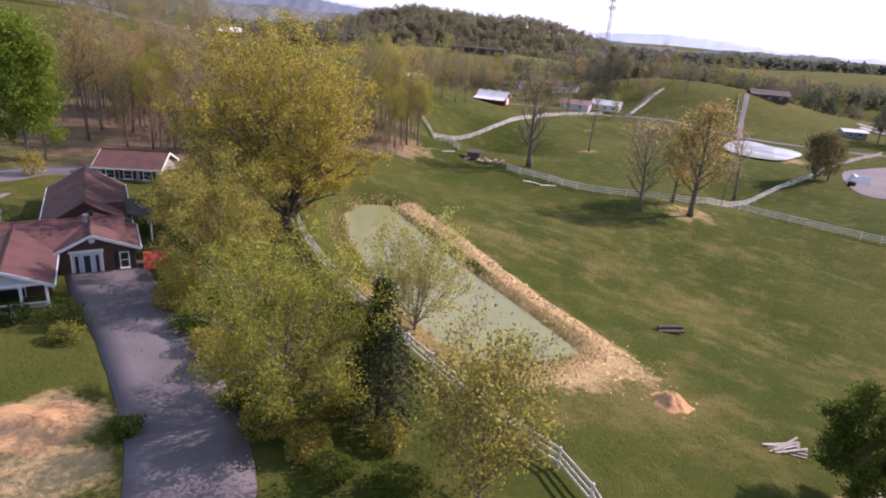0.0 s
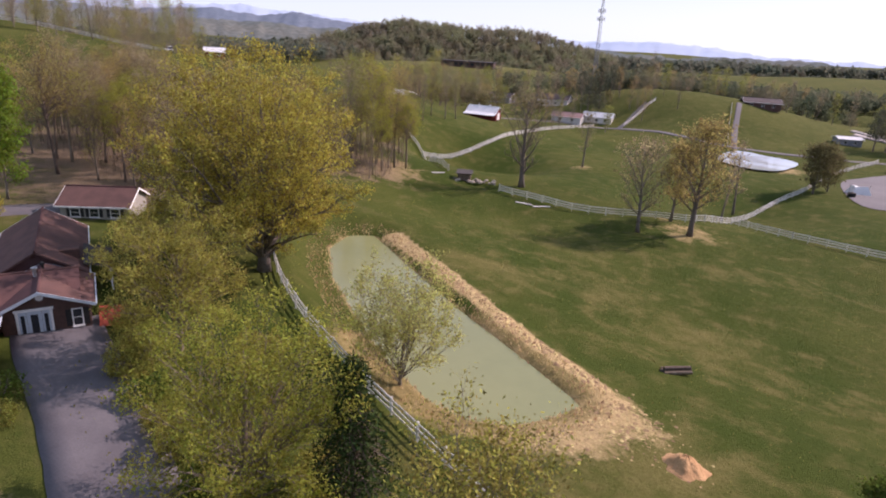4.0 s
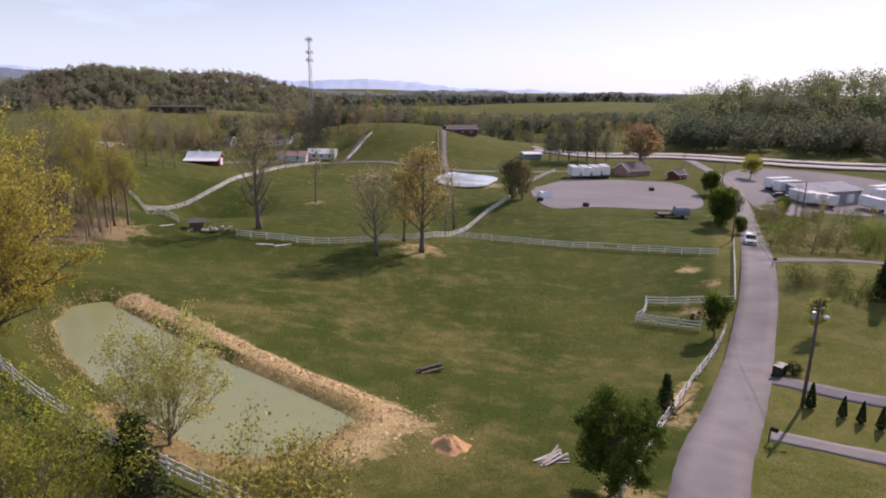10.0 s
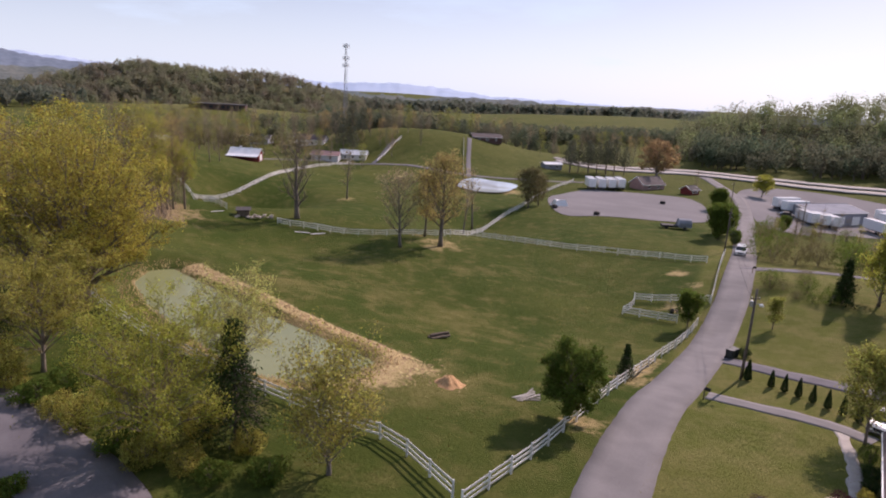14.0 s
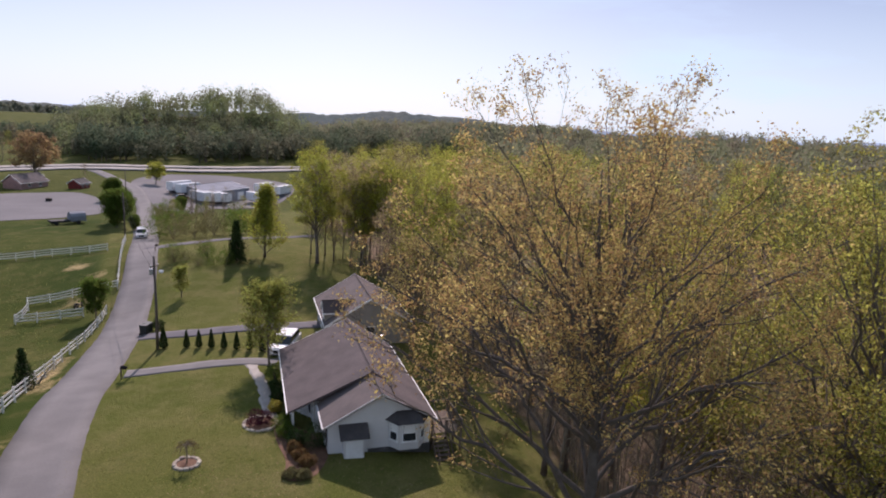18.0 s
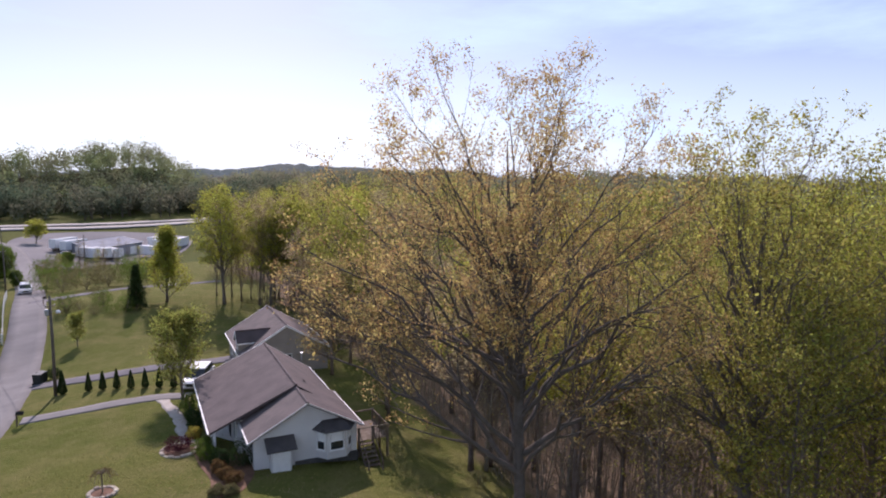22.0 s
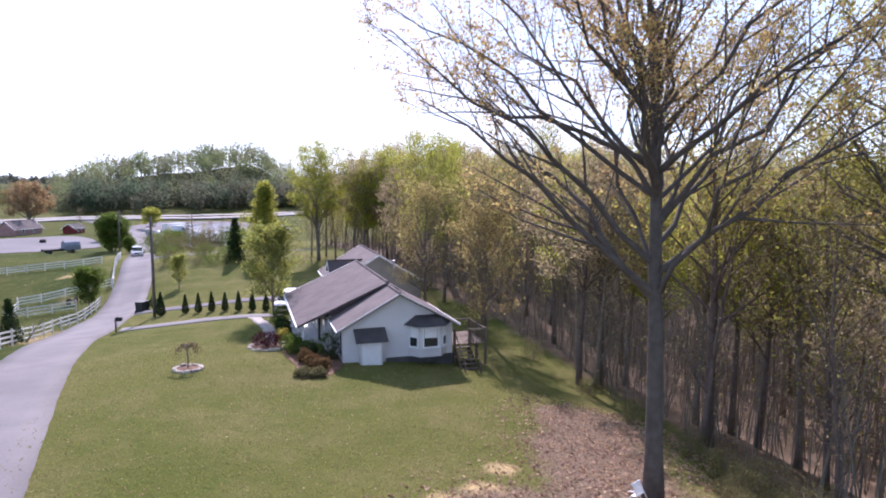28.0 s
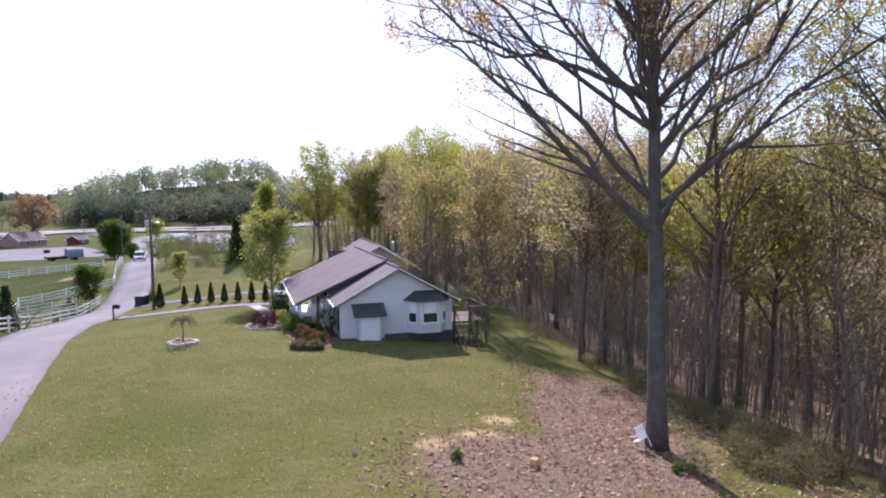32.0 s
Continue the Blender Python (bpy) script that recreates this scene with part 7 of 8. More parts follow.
for i, (x, y, r, h, lm, lb) in enumerate(SHR):
    bush("shrub", lb, at(x, y), r * 1.12, h * 1.1, 80 + i, lm, 3000, 0.045, group="shrubs round the white house")
bush("shrub", "dark red low shrub in a stone ring", at(28.9, 16.6, 0, 0.12), 1.0, 0.8, 95, M_LEAF_RED, 2200, 0.05)


def stone_ring(x, y, r, label, n=18):
    rng = random.Random(int(x * 10))
    root = thing("stone_ring", label, "flower bed edging", at(x, y))
    for i in range(n):
        a = 2 * math.pi * i / n
        w = 2 * math.pi * r / n * 0.48
        part("stone", Geo().chamfer(-w, -0.12, -0.15, w, 0.12, 0.16 + rng.uniform(-0.03, 0.04), 0.04), M_STONE, root, m=pose(r * math.cos(a), r * math.sin(a), 0, 0, 0, math.degrees(a) + 90 + rng.uniform(-8, 8)))
    part("soil", Geo().lathe([(r * 0.95, -0.1), (r * 0.93, 0.06), (0.05, 0.12)], 14), M_MULCH, root)


stone_ring(28.9, 16.6, 1.1, "pale stone ring round the red shrub")
stone_ring(22.4, 15.6, 0.7, "low stone ring round the weeping tree", 14)
plot("mulch_bed", [(25.0, 9.9), (26.2, 8.9), (28.6, 9.9), (29.9, 11.6), (30.4, 14.4), (29.6, 15.8), (28.0, 14.0), (26.6, 11.6)], M_MULCH, "brown mulch bed below the shrubs", "flower bed", 0.04, 0.8)
lay("garden_path", [(30.2, 16.9), (31.6, 19.0), (33.2, 21.0), (34.9, 23.8), (36.4, 26.4), (37.0, 28.2)], 0.9, M_PATH, "pale concrete garden path to the porch", "path", 0.04, 0.6)

# under the oak
def garden_chair():
    root = thing("garden_chair", "white slatted garden chair tipped against the oak", "chair", at(21.75, -9.05, 150) @ pose(0, 0, 0.05, 24, 12) @ Matrix.Scale(0.74, 4))
    for i in range(6):
        part("seat_slat", Geo().box(-0.24, -0.22 + i * 0.08, 0.4, 0.24, -0.16 + i * 0.08, 0.425), M_TRIM, root)
    for i in range(6):
        part("back_slat", Geo().box(-0.22 + i * 0.08, 0.24, 0.42, -0.17 + i * 0.08, 0.27, 0.95), M_TRIM, root)
    for x in (-0.24, 0.22):
        for y in (-0.22, 0.24):
            part("leg", Geo().box(x, y, 0, x + 0.03, y + 0.03, 0.42), M_TRIM, root)
        part("armrest", Geo().box(x - 0.01, -0.22, 0.62, x + 0.04, 0.26, 0.65), M_TRIM, root)
    part("top_rail", Geo().box(-0.24, 0.23, 0.93, 0.26, 0.28, 0.98), M_TRIM, root)


garden_chair()
st = thing("clay_pot", "small rounded terracotta pot on dry leaves", "pot", at(17.5, -7.2) @ Matrix.Scale(0.75, 4))
part("body", Geo().lathe([(0.12, -0.05), (0.19, 0.08), (0.2, 0.2), (0.15, 0.28), (0.16, 0.31), (0.12, 0.31)], 14), M_CLAY, st, smooth=True)
part("soil", Geo().lathe([(0.11, 0.26), (0.1, 0.28)], 10), M_MULCH, st)

brush_small = bush("shrub", "tiny green plant among dry leaves", at(20.2, -10.4), 0.16, 0.28, 151, M_LEAF_GRN, 200, 0.05)

# leaves, tufts and scrub
nrs = np.random.RandomState(8)


def scatter(name, label, cat, n, area, size, material, up=0.02, flat_=0.6, tall=False, keep=None):
    x = nrs.uniform(area[0], area[2], n)
    y = nrs.uniform(area[1], area[3], n)
    if keep is not None:
        k_ = keep(x, y)
        x, y = x[k_], y[k_]
    z = land(x, y) + up
    n = len(x)
    c = np.stack([x, y, z], -1)
    if tall:
        a = np.stack([nrs.normal(0, 0.35, n), nrs.normal(0, 0.35, n), np.ones(n)], -1)
    else:
        a = np.stack([nrs.normal(0, 1, n), nrs.normal(0, 1, n), nrs.normal(0, 0.25, n)], -1)
    a /= np.linalg.norm(a, axis=1, keepdims=True)
    b = np.cross(a, nrs.normal(size=(n, 3)))
    b /= np.linalg.norm(b, axis=1, keepdims=True)
    s = size * nrs.uniform(0.5, 1.5, (n, 1))
    base = c if tall else c - a * s * 0.5
    v = np.stack([base, base + a * s * 0.5 + b * s * flat_ * 0.5, base + a * s, base + a * s * 0.5 - b * s * flat_ * 0.5], 1).reshape(-1, 3)
    return single(name, array_mesh(name, v, np.arange(4 * n).reshape(-1, 4), material), material, label, cat, kind="stuff")


scatter("fallen_leaves", "dry brown fallen leaves under the oak", "leaves", 14000, (13, -16, 34, 1), 0.13, M_STRAW, 0.03, 0.7, keep=lambda x, y: (away(x, y, LITTER) < 4.6 * nrs.uniform(0.3, 1.1, len(x))) | ((away(x, y, WOODEDGE, True) < 3) & inside(x, y, WOODEDGE)))
scatter("pond_bank_weeds", "dry straw and weeds on the pond bank", "weeds", 16000, (-32, 28, 10, 70), 0.26, M_HAY, 0.0, 0.35, True, keep=lambda x, y: (away(x, y, POND, True) < 2.6) & ~inside(x, y, POND))
scatter("pasture_tufts", "coarse grass tufts in the pasture", "grass", 9000, (-30, 20, 55, 120), 0.16, M_TUFT, 0.0, 0.4, True, keep=lambda x, y: (away(x, y, ROADLINE) > 4) & ~inside(x, y, POND) & ((x - 8.9) * 0.86 - (y - 10) * 0.52 < -1))

scatter("lawn_grass", "short uneven grass of the lawn", "grass", 26000, (0, -16, 34, 22), 0.09, M_TUFT, 0.0, 0.35, True, keep=lambda x, y: ((x - 8.9) * 0.86 - (y - 10) * 0.52 > 2) & ~inside(x, y, WOODEDGE) & (away(x, y, LITTER) > 2.5))
scatter("lawn_straw", "dry clippings and leaves on the lawn", "clippings", 5000, (2, -16, 30, 14), 0.07, M_STRAW, 0.03, 0.6, keep=lambda x, y: ((x - 8.9) * 0.86 - (y - 10) * 0.52 > 2) & ~inside(x, y, WOODEDGE))

# undergrowth of the wood: thin saplings and twigs
def undergrowth(n, area, keep, seed, name="undergrowth"):
    nr = np.random.RandomState(seed)
    x, y = nr.uniform(area[0], area[2], n), nr.uniform(area[1], area[3], n)
    k_ = keep(x, y)
    x, y = x[k_], y[k_]
    z = land(x, y)
    n = len(x)
    h = nr.uniform(1.2, 7.0, n)
    r = 0.012 + h * 0.006
    lean = nr.normal(0, 0.12, (n, 2))
    # three-sided stems
    ang3 = np.array([0, 2.094, 4.189])
    ring = np.stack([np.cos(ang3), np.sin(ang3)], -1)
    base = np.stack([x, y, z - 0.1], -1)
    tip = base + np.stack([lean[:, 0] * h, lean[:, 1] * h, h], -1)
    lo = base[:, None, :] + np.concatenate([ring[None] * r[:, None, None], np.zeros((n, 3, 1))], -1)
    hi = tip[:, None, :] + np.concatenate([ring[None] * r[:, None, None] * 0.3, np.zeros((n, 3, 1))], -1)
    v = np.concatenate([lo, hi], 1).reshape(-1, 3)
    f = np.array([(0, 1, 4, 3), (1, 2, 5, 4), (2, 0, 3, 5)])[None] + (np.arange(n) * 6)[:, None, None]
    single(name + "_stems", array_mesh(name + "_stems", v, f.reshape(-1, 4), M_BARK_D), M_BARK_D, "thin bare saplings in the wood", "undergrowth", kind="stuff")
    # side twigs and small leaves
    m = 13
    t = nr.uniform(0.3, 1.0, (n, m, 1))
    c = (base[:, None] * (1 - t) + tip[:, None] * t + nr.normal(0, 0.28, (n, m, 3))).reshape(-1, 3)
    for nm, mt, sel, sz, fl in (("twigs", M_BARK_D, slice(0, None, 2), 0.5, 0.028), ("leaves", M_LEAF_TAN, slice(1, None, 8), 0.09, 0.5), ("buds", M_LEAF_OLI, slice(3, None, 8), 0.085, 0.5)):
        vv, ff = leaves(nr, c[sel], 1, 0.1, sz, fl)
        single(f"{name}_{nm}", array_mesh(f"{name}_{nm}", vv, ff, mt), mt, f"fine {nm} of the saplings in the wood", "undergrowth", kind="stuff")


undergrowth(6000, (14, -55, 80, 34), lambda x, y: inside(x, y, WOODEDGE) & (away(x, y, WOODEDGE, True) > 3.5), 3)
undergrowth(1500, (60, 20, 130, 95), lambda x, y: inside(x, y, WOODEDGE), 4, "far_undergrowth")
undergrowth(900, (-92, 45, -46, 92), lambda x, y: y > 58 + (x + 46) * -0.35, 5, "house_undergrowth")
undergrowth(500, (-58, 82, -36, 112), lambda x, y: (x + 46) ** 2 / 110 + (y - 98) ** 2 / 330 < 1, 6, "creek_undergrowth")
for i, (x, y, s) in enumerate([(23.6, -11.6, 0.35), (25.4, -11.8, 0.45), (26.8, -12.2, 0.5), (28.6, -10.6, 0.4), (24.6, -13.8, 0.5), (22.6, -13.4, 0.4), (30.4, -9.0, 0.4), (20.6, -10.8, 0.25), (33.5, -5.6, 0.4), (36.4, -2.2, 0.4), (41, 3.4, 0.45)]):
    again(bs2, x, y, i * 60, s * 0.8, "low olive-brown brush at the edge of the wood")
new_green = bush("shrub", "low olive-green brush at the foot of the oak", at(23.4, -12.2), 1.1, 0.55, 150, M_LEAF_SCRUB, 2600, 0.055)
for i, (x, y, s) in enumerate([(24.2, -13.6, 1.0), (26.0, -11.4, 0.8), (25.0, -12.6, 0.9), (22.4, -12.6, 0.7), (27.6, -11.2, 0.8)]):
    again(new_green, x, y, i * 70, s)
again(brush_small, 16.5, -5.3, 0, 1.0)

# ---------------------------------------------------------------- things in the pasture
lg = thing("log_pile", "few weathered logs lying in the grass", "logs", at(6.6, 50.3, 25))
for i, (dx, dz, ln) in enumerate(((-0.3, 0.18, 2.4), (0.1, 0.2, 2.7), (0.45, 0.17, 2.2), (-0.05, 0.48, 2.3))):
    part("log", Geo().tube([(-ln / 2, dx, dz), (0, dx + 0.03, dz), (ln / 2, dx - 0.02, dz)], [0.17, 0.18, 0.15], 9), M_WOOD, lg)


def mound(x, y, r, h, material, label, name="clay_mound", cat="mound", seed=1):
    nr = np.random.RandomState(seed)
    n, k_ = 30, 12
    rows = []
    for i in range(k_):
        u = i / (k_ - 1)
        a = np.linspace(0, 6.283, n, endpoint=False)
        rr = r * u * (1 + 0.12 * np.sin(3 * a + seed) + 0.08 * np.sin(7 * a) + nr.uniform(-0.05, 0.05, n))
        px_, py_ = x + rr * np.cos(a), y + rr * np.sin(a)
        zz = land(px_, py_) + h * (np.cos(math.pi * u) * 0.5 + 0.5) * nr.uniform(0.82, 1.15, n) - 0.06 * (i == k_ - 1) * 3
        rows.append(np.stack([px_, py_, zz], -1))
    v = np.stack(rows).reshape(-1, 3)
    i_ = np.arange(n * k_).reshape(k_, n)
    j_ = np.roll(i_, -1, 1)
    f = np.stack([i_[:-1], i_[1:], j_[1:], j_[:-1]], -1).reshape(-1, 4)
    return single(name, array_mesh(name, v, f, material, True), material, label, cat)


mound(5.9, 34.0, 1.4, 0.8, M_CLAY, "heap of pale orange clay and straw in the pasture")
mound(-22.9, 14.4, 2.3, 0.4, M_CLAY, "broad heap of orange clay beside the driveway", seed=4)
pl = thing("board_pile", "grey weathered boards heaped beside the round tree", "boards", at(12.2, 32.0, 20))
for i in range(9):
    part("board", Geo().box(-1.1, -0.07, 0, 1.1, 0.07, 0.03), M_BOARD, pl, m=pose((i % 3) * 0.15 - 0.1, (i % 5) * 0.17 - 0.3, 0.04 + i * 0.035, (i % 3 - 1) * 3, -2 + i % 4, i * 7 - 25))


def clods(name, label, line, reach, n, small, big, material, seed):
    """Loose lumps thrown up along a line."""
    nr = np.random.RandomState(seed)
    q = np.array(line, float)
    seg = nr.randint(0, len(q) - 1, n)
    p = q[seg] + (q[seg + 1] - q[seg]) * nr.uniform(0, 1, (n, 1)) + nr.normal(0, reach, (n, 2))
    ok = ~inside(p[:, 0], p[:, 1], POND)
    p = p[ok]
    n = len(p)
    r = nr.uniform(small, big, n) * nr.uniform(0.4, 1, n)
    base = np.array([(1, 0, 0), (0.3, 0.95, 0), (-0.8, 0.6, 0), (-0.8, -0.6, 0), (0.3, -0.95, 0), (0.1, 0.05, 0.75)])
    v = base[None] * r[:, None, None] * nr.uniform(0.65, 1.25, (n, 6, 1))
    v = v + np.stack([p[:, 0], p[:, 1], land(p[:, 0], p[:, 1]) - 0.02], -1)[:, None]
    f = np.array([(0, 1, 5), (1, 2, 5), (2, 3, 5), (3, 4, 5), (4, 0, 5)])[None] + (np.arange(n) * 6)[:, None, None]
    single(name, array_mesh(name, v.reshape(-1, 3), f.reshape(-1, 3), material), material, label, "clods", kind="stuff")


clods("clay_clods", "rough clods of pale clay and straw along the pond bank", SPOIL, 0.5, 1100, 0.06, 0.3, M_CLOD, 21)
clods("end_clods", "scattered clods and straw at the end of the pond", SPOIL_END, 1.3, 800, 0.05, 0.24, M_CLOD, 22)
clods("heap_clods", "loose clods about the clay heap", [(5.2, 33.6), (6.6, 34.4)], 0.7, 120, 0.05, 0.2, M_CLOD, 23)


def creek_crossing():
    root = thing("spring_house", "small dark wooden shelter on a stone wall at the creek", "shelter", at(-26.2, 105.2, 10))
    part("wall", Geo().chamfer(-1.1, -0.8, -0.4, 1.1, 0.8, 1.1, 0.05), M_WOOD, root)
    part("roof", Geo().slab((-1.4, -1.1, 1.2), (1.4, -1.1, 1.2), (1.4, 1.1, 1.5), (-1.4, 1.1, 1.5), 0.1), M_SHINGLE_DK, root)
    rng = random.Random(4)
    for i in range(34):
        s = rng.uniform(0.18, 0.42)
        part("stone", Geo().lathe([(s * 0.6, 0), (s, s * 0.3), (s * 0.8, s * 0.8), (s * 0.2, s)], 7), M_STONE, root, m=pose(rng.uniform(-2.5, 5.5), rng.uniform(-1.8, 0.6), -0.15, rng.uniform(-20, 20), rng.uniform(-20, 20), rng.uniform(0, 360)))


creek_crossing()
for x, y, tn in ((-31, 104.2, 30), (-14.5, 99.4, -12), (-11.6, 99, 25)):
    pk = thing("plank", "pale fallen board beside the creek fence", "board", at(x, y, tn, 0.05))
    part("board", Geo().chamfer(-1.4, -0.18, 0, 1.4, 0.18, 0.06, 0.01), M_WHITE, pk)
rk = thing("old_implement", "rusty farm implement in the small pen", "farm implement", at(41.2, 64.8, 30))
part("frame", Geo().box(-0.9, -0.08, 0.45, 0.9, 0.08, 0.6).box(-0.08, -0.7, 0.45, 0.08, 0.7, 0.58), M_WOOD, rk)
for s in (-0.7, 0.7):
    part("wheel", Geo().lathe([(0.3, -0.05), (0.42, -0.05), (0.42, 0.05), (0.3, 0.05)], 14), M_BLACK, rk, m=pose(s, 0.0, 0.42, 90, 0, 0))
part("lever", Geo().tube([(0.2, 0, 0.5), (0.7, 0.1, 1.5)], [0.04, 0.03], 6), M_WOOD, rk)
for i in range(5):
    part("tine", Geo().tube([(-0.6 + i * 0.3, 0.5, 0.5), (-0.6 + i * 0.3, 0.8, 0.1)], [0.03, 0.02], 5), M_WOOD, rk)
make_tree("dead_branch", "bare fallen branch stuck in the grass by the lane", "branch", M_BARK, M_LEAF_TAN, at(24.8, 39.4, 30) @ pose(0, 0, 0, 30, 20), seed=97, height=2.2, trunk_r=0.09, clear=0.2, spread=1.0, limbs=7, twigs=2, sub=1, per=1, leaf=0.02, rise=0.6)

# things on the gravel lot
tk = thing("covered_trailer", "grey domed tarpaulin trailer with a dark flatbed", "trailer", at(69.8, 124.8, -10))
part("cover", Geo().prism([(-1.3, 0.6), (1.3, 0.6), (1.3, 1.6), (0.9, 2.3), (0, 2.6), (-0.9, 2.3), (-1.3, 1.6)], 0.2, 3.2), M_GREYMET, tk, "grey domed cover")
part("bed", Geo().chamfer(-3.6, -1.2, 0.5, 0.1, 1.2, 0.95, 0.04), M_BLACK, tk, "dark flat bed")
for x in (-2.6, 1.6):
    for y in (-1.25, 1.25):
        part("wheel", Geo().lathe([(0.12, -0.12), (0.4, -0.12), (0.4, 0.12), (0.12, 0.12)], 12), M_BLACK, tk, m=pose(x, y, 0.4, 90))
gh = thing("tarp_shelter", "collapsed white tarpaulin shelter at the lot's edge", "shelter", at(50.5, 157.5, 10))
part("tarp", Geo().add([(-2, -1.5, 0), (2.2, -1.6, 0), (2.4, 1.4, 0), (-2.2, 1.5, 0), (-1.2, -0.7, 1.7), (1.5, -0.5, 1.9), (1.2, 0.6, 1.3), (-1.3, 0.5, 2.0)], [(0, 1, 5, 4), (1, 2, 6, 5), (2, 3, 7, 6), (3, 0, 4, 7), (4, 5, 6, 7), (3, 2, 1, 0)]), M_ROOFMET, gh)
for x in (-2, 2.2):
    part("pole", Geo().tube([(x, 0, 0), (x, 0, 2.1)], [0.05, 0.05], 6), M_METAL, gh)
for x, y in ((47.5, 151.5), (56, 141.5), (88, 172)):
    fb = thing("hay_feeder", "small dark round feeder on the grass", "feeder", at(x, y))
    part("ring", Geo().lathe([(0.75, 0), (0.8, 0.05), (0.8, 0.9), (0.7, 0.95)], 14), M_BLACK, fb)
    part("hay", Geo().lathe([(0.65, 0.0), (0.6, 0.8), (0.2, 1.1)], 10), M_WOOD, fb)


def vehicle(m, label, paint, length=4.8, name="car"):
    root = thing(name, label, "car", m)
    L, w = length / 2, 0.92
    prof = [(-L, 0.45), (-L, 0.85), (-L + 0.25, 0.98), (-L + 1.15, 1.05), (L - 0.1, 1.08), (L, 0.95), (L, 0.45)]
    part("body", Geo().prism(prof, -w, w), paint, root, m=pose(0, 0, 0, 0, 0, 0))
    cab = [(-L + 1.1, 1.04), (-L + 1.75, 1.62), (L - 0.75, 1.66), (L - 0.15, 1.07)]
    part("cabin", Geo().prism(cab, -w + 0.1, w - 0.1), M_GLASS, root, "dark glazed cabin")
    part("roof_panel", Geo().chamfer(-w + 0.12, -L + 1.7, 1.63, w - 0.12, L - 0.7, 1.72, 0.03), paint, root)
    for y in (-L + 0.85, L - 0.9):
        for x in (-w + 0.05, w - 0.05):
            wh = part("wheel", Geo().lathe([(0.12, -0.1), (0.33, -0.1), (0.35, 0), (0.33, 0.1), (0.12, 0.1)], 14), M_BLACK, root, m=pose(x, y, 0.35, 0, 90))
            part("rim", Geo().lathe([(0.03, -0.11), (0.17, -0.11), (0.17, 0.11), (0.03, 0.11)], 10), M_METAL, wh)
    for x in (-0.68, 0.68):
        part("headlight", Geo().chamfer(x - 0.17, -L - 0.03, 0.66, x + 0.17, -L + 0.02, 0.84, 0.02), M_CHROME, root)
        part("tail_light", Geo().box(x - 0.14, L - 0.02, 0.72, x + 0.14, L + 0.03, 0.95), M_REDLIGHT, root)
        part("door_mirror", Geo().chamfer(x * 1.45 - 0.1, -L + 1.4, 1.0, x * 1.45 + 0.1, -L + 1.55, 1.15, 0.02), paint, root)
    part("grille", Geo().box(-0.45, -L - 0.025, 0.55, 0.45, -L + 0.01, 0.8), M_BLACK, root)
    part("bumper", Geo().chamfer(-w, -L - 0.1, 0.36, w, -L + 0.05, 0.52, 0.03), M_CHROME, root)
    part("bumper", Geo().chamfer(-w, L - 0.05, 0.36, w, L + 0.1, 0.52, 0.03), M_CHROME, root)
    return root


vehicle(at(68.6, 95.4, -33, 0.06), "white car driving down the narrow lane", M_CARWHITE)
vehicle(at(41.5, 27.6, -60, 0.05), "white van parked behind the small tree", M_CARWHITE, 4.6)
vehicle(at(140, 168.5, 70, 0.12), "dark car in the warehouse yard", M_GREENBIN, 4.4)
vehicle(at(126, 166, 70, 0.12), "dark car in the warehouse yard", M_GREENBIN, 4.4)
vehicle(at(-133.1, 163.1, 40, 0.1), "pale car parked on the ridge", M_CARWHITE, 4.4)

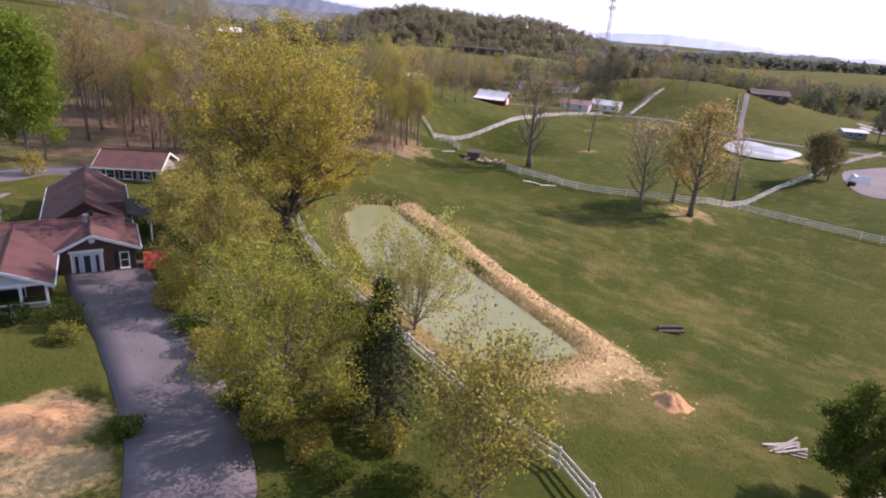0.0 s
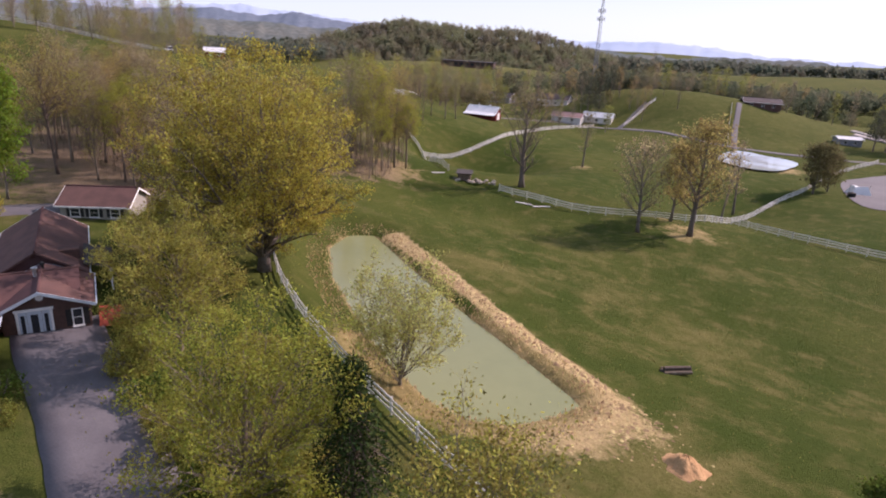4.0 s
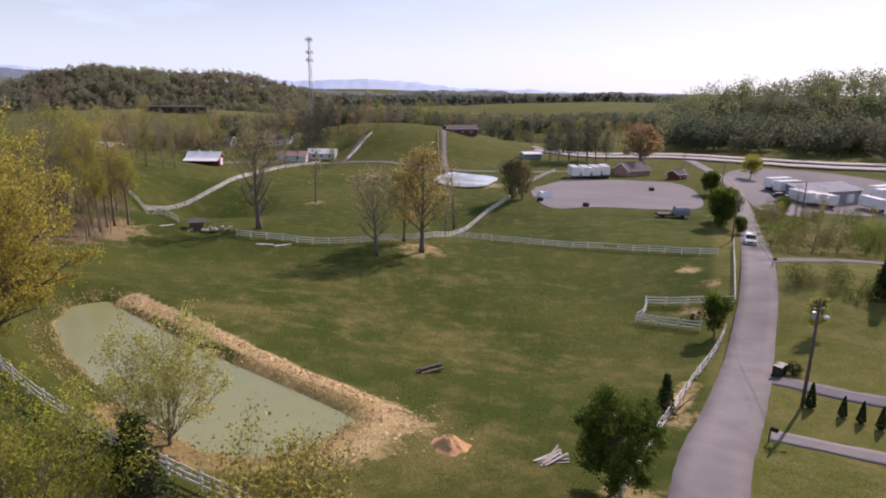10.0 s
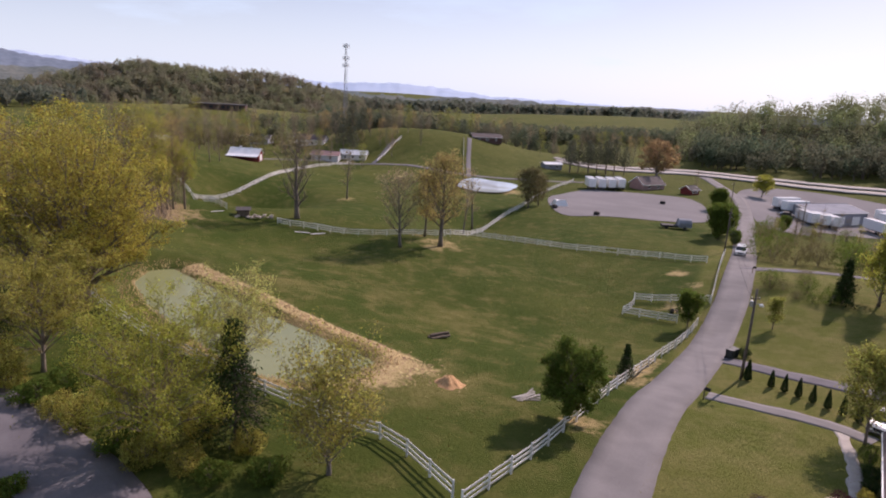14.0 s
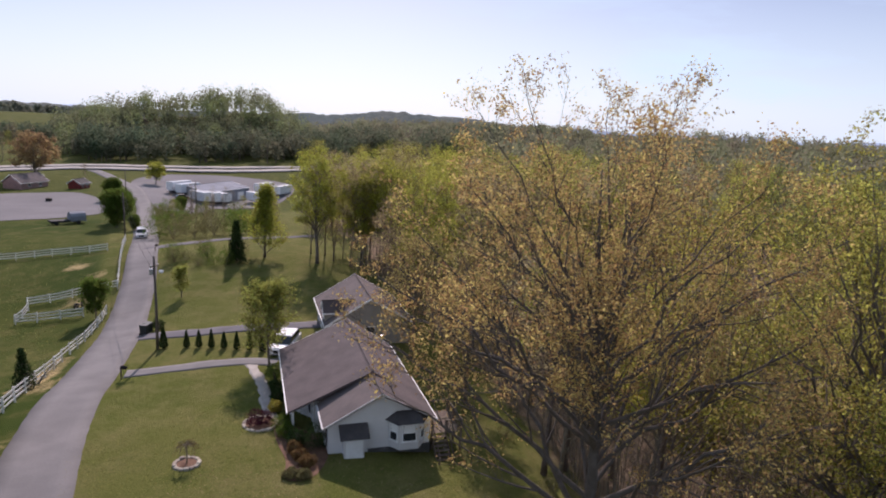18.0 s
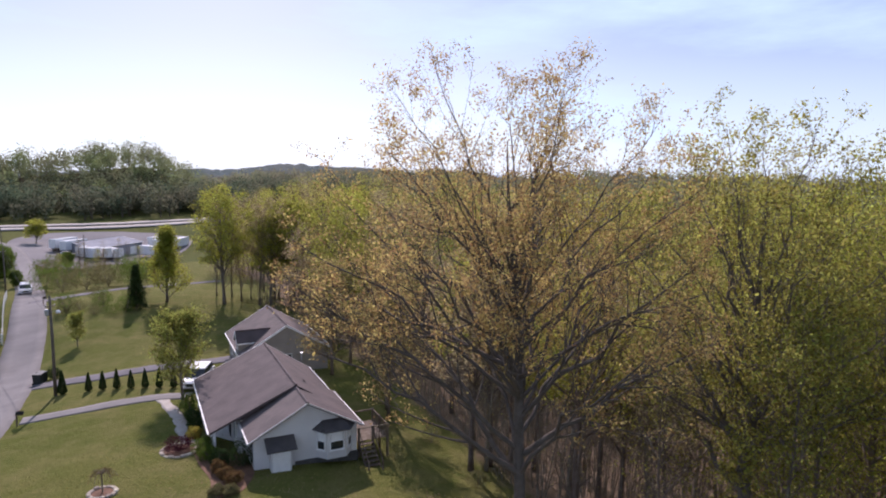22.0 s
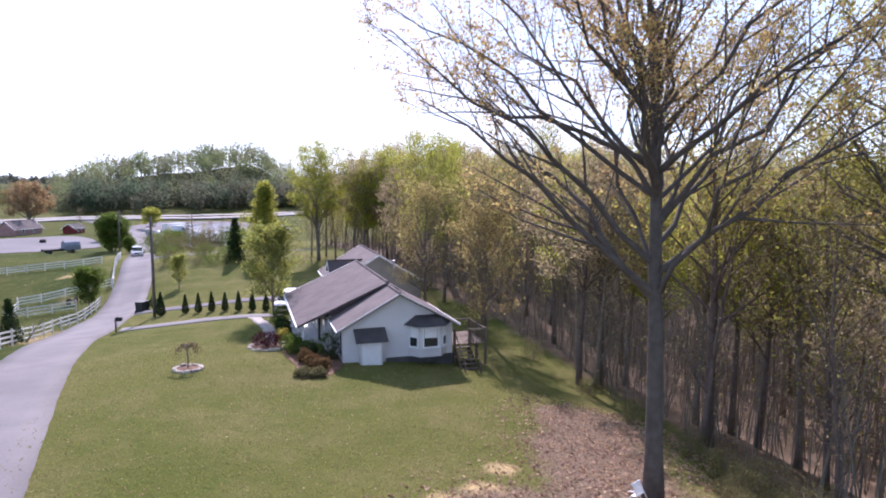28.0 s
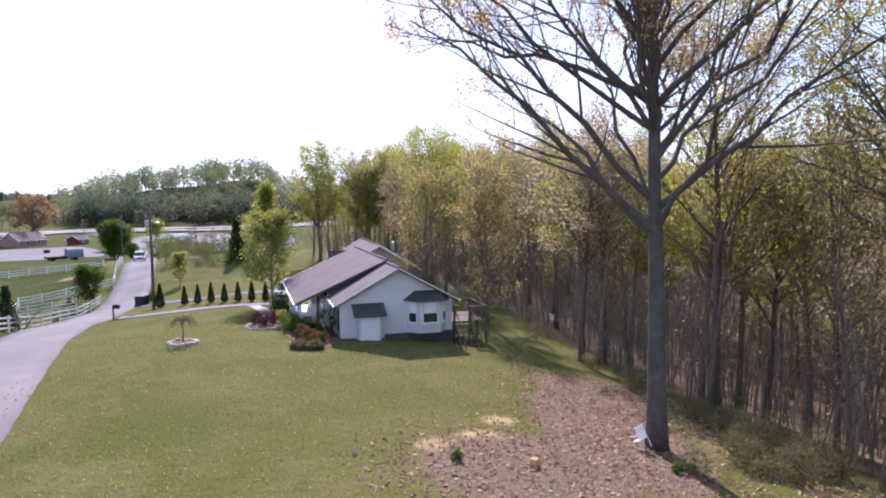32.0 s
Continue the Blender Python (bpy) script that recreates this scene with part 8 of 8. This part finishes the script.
# about the brick house
for i, (x, y, r, h, lm, lb) in enumerate([(-33.5, 19.6, 0.8, 0.8, M_LEAF_DRK, "dark clipped shrub before the porch"), (-31.8, 20.9, 0.95, 0.95, M_LEAF_DRK, "dark clipped shrub before the porch"), (-29.5, 22.2, 1.3, 1.3, M_LEAF_GRN, "loose green shrub beside the driveway"),
                                          (-27.8, 20.6, 0.9, 1.0, M_LEAF_LIME, "leggy green shrub beside the driveway"), (-27.3, 15.2, 0.7, 0.5, M_LEAF_GRN, "low green shrub on the lawn"), (-42.5, 30.5, 1.3, 1.9, M_LEAF_DRK, "dark round shrub behind the house"),
                                          (-19.0, 15.6, 0.8, 0.8, M_LEAF_GRN, "dark brush beside the clay heap"), (-57, 44, 1.2, 2.4, M_LEAF_YEL, "budding shrub behind the house")]):
    bush("shrub", lb, at(x, y), r, h, 120 + i, lm, 1500, 0.08)
brush = bush("shrub", "dense olive brush beside the driveway", at(-18.6, 22.6), 1.5, 1.8, 140, M_LEAF_OLI, 3200, 0.085)
brush_dk = bush("shrub", "dense dark green brush beside the driveway", at(-15.6, 20.4), 1.4, 1.4, 141, M_LEAF_GRN, 3200, 0.085)
rb = random.Random(12)
for x, y in [(-29.2, 31.4), (-27, 29.5), (-25.5, 27), (-22.6, 25.2), (-20.6, 23.6), (-21.8, 27.6), (-18.2, 25.6), (-14.6, 23.6), (-13.4, 18.6), (-11.2, 22.8), (-11.0, 18.0), (-8.0, 20.6), (-9.4, 17.2), (-6.4, 17.6), (-17, 28.6), (-19.8, 31.4)]:
    again(brush if rb.random() < 0.5 else brush_dk, x, y, rb.uniform(0, 360), rb.uniform(0.7, 1.15))
ol = crown_tree("tree", "bushy maple with olive leaves on the driveway bank", M_BARK_D, M_LEAF_OLI, at(-24.6, 30.0, 20), seed=145, height=8.6, trunk_r=0.17, clear=0.2, wide=4.7, deep=4.2, mid=5.6, limbs=30, kids=(9, 5), per=7, leaf=0.075, leaf_spread=0.22, steep=0.9)
again(ol, -34.5, 39.5, 220, 0.62, "bushy young maple with olive leaves behind the house")
tb = thing("red_tarp", "red-orange tarpaulin against the brick wall", "tarpaulin", at(-31.4, 31.8, 45) @ Matrix.Scale(0.8, 4))
part("sheet", Geo().slab((-0.9, 0.5, 1.5), (0.9, 0.5, 1.35), (1.1, -0.8, 0.1), (-1.0, -0.8, 0.15), 0.06), M_ORANGE, tb)
part("pole", Geo().tube([(0.8, 0.5, 0), (0.8, 0.5, 1.35)], [0.03, 0.03], 6), M_METAL, tb)
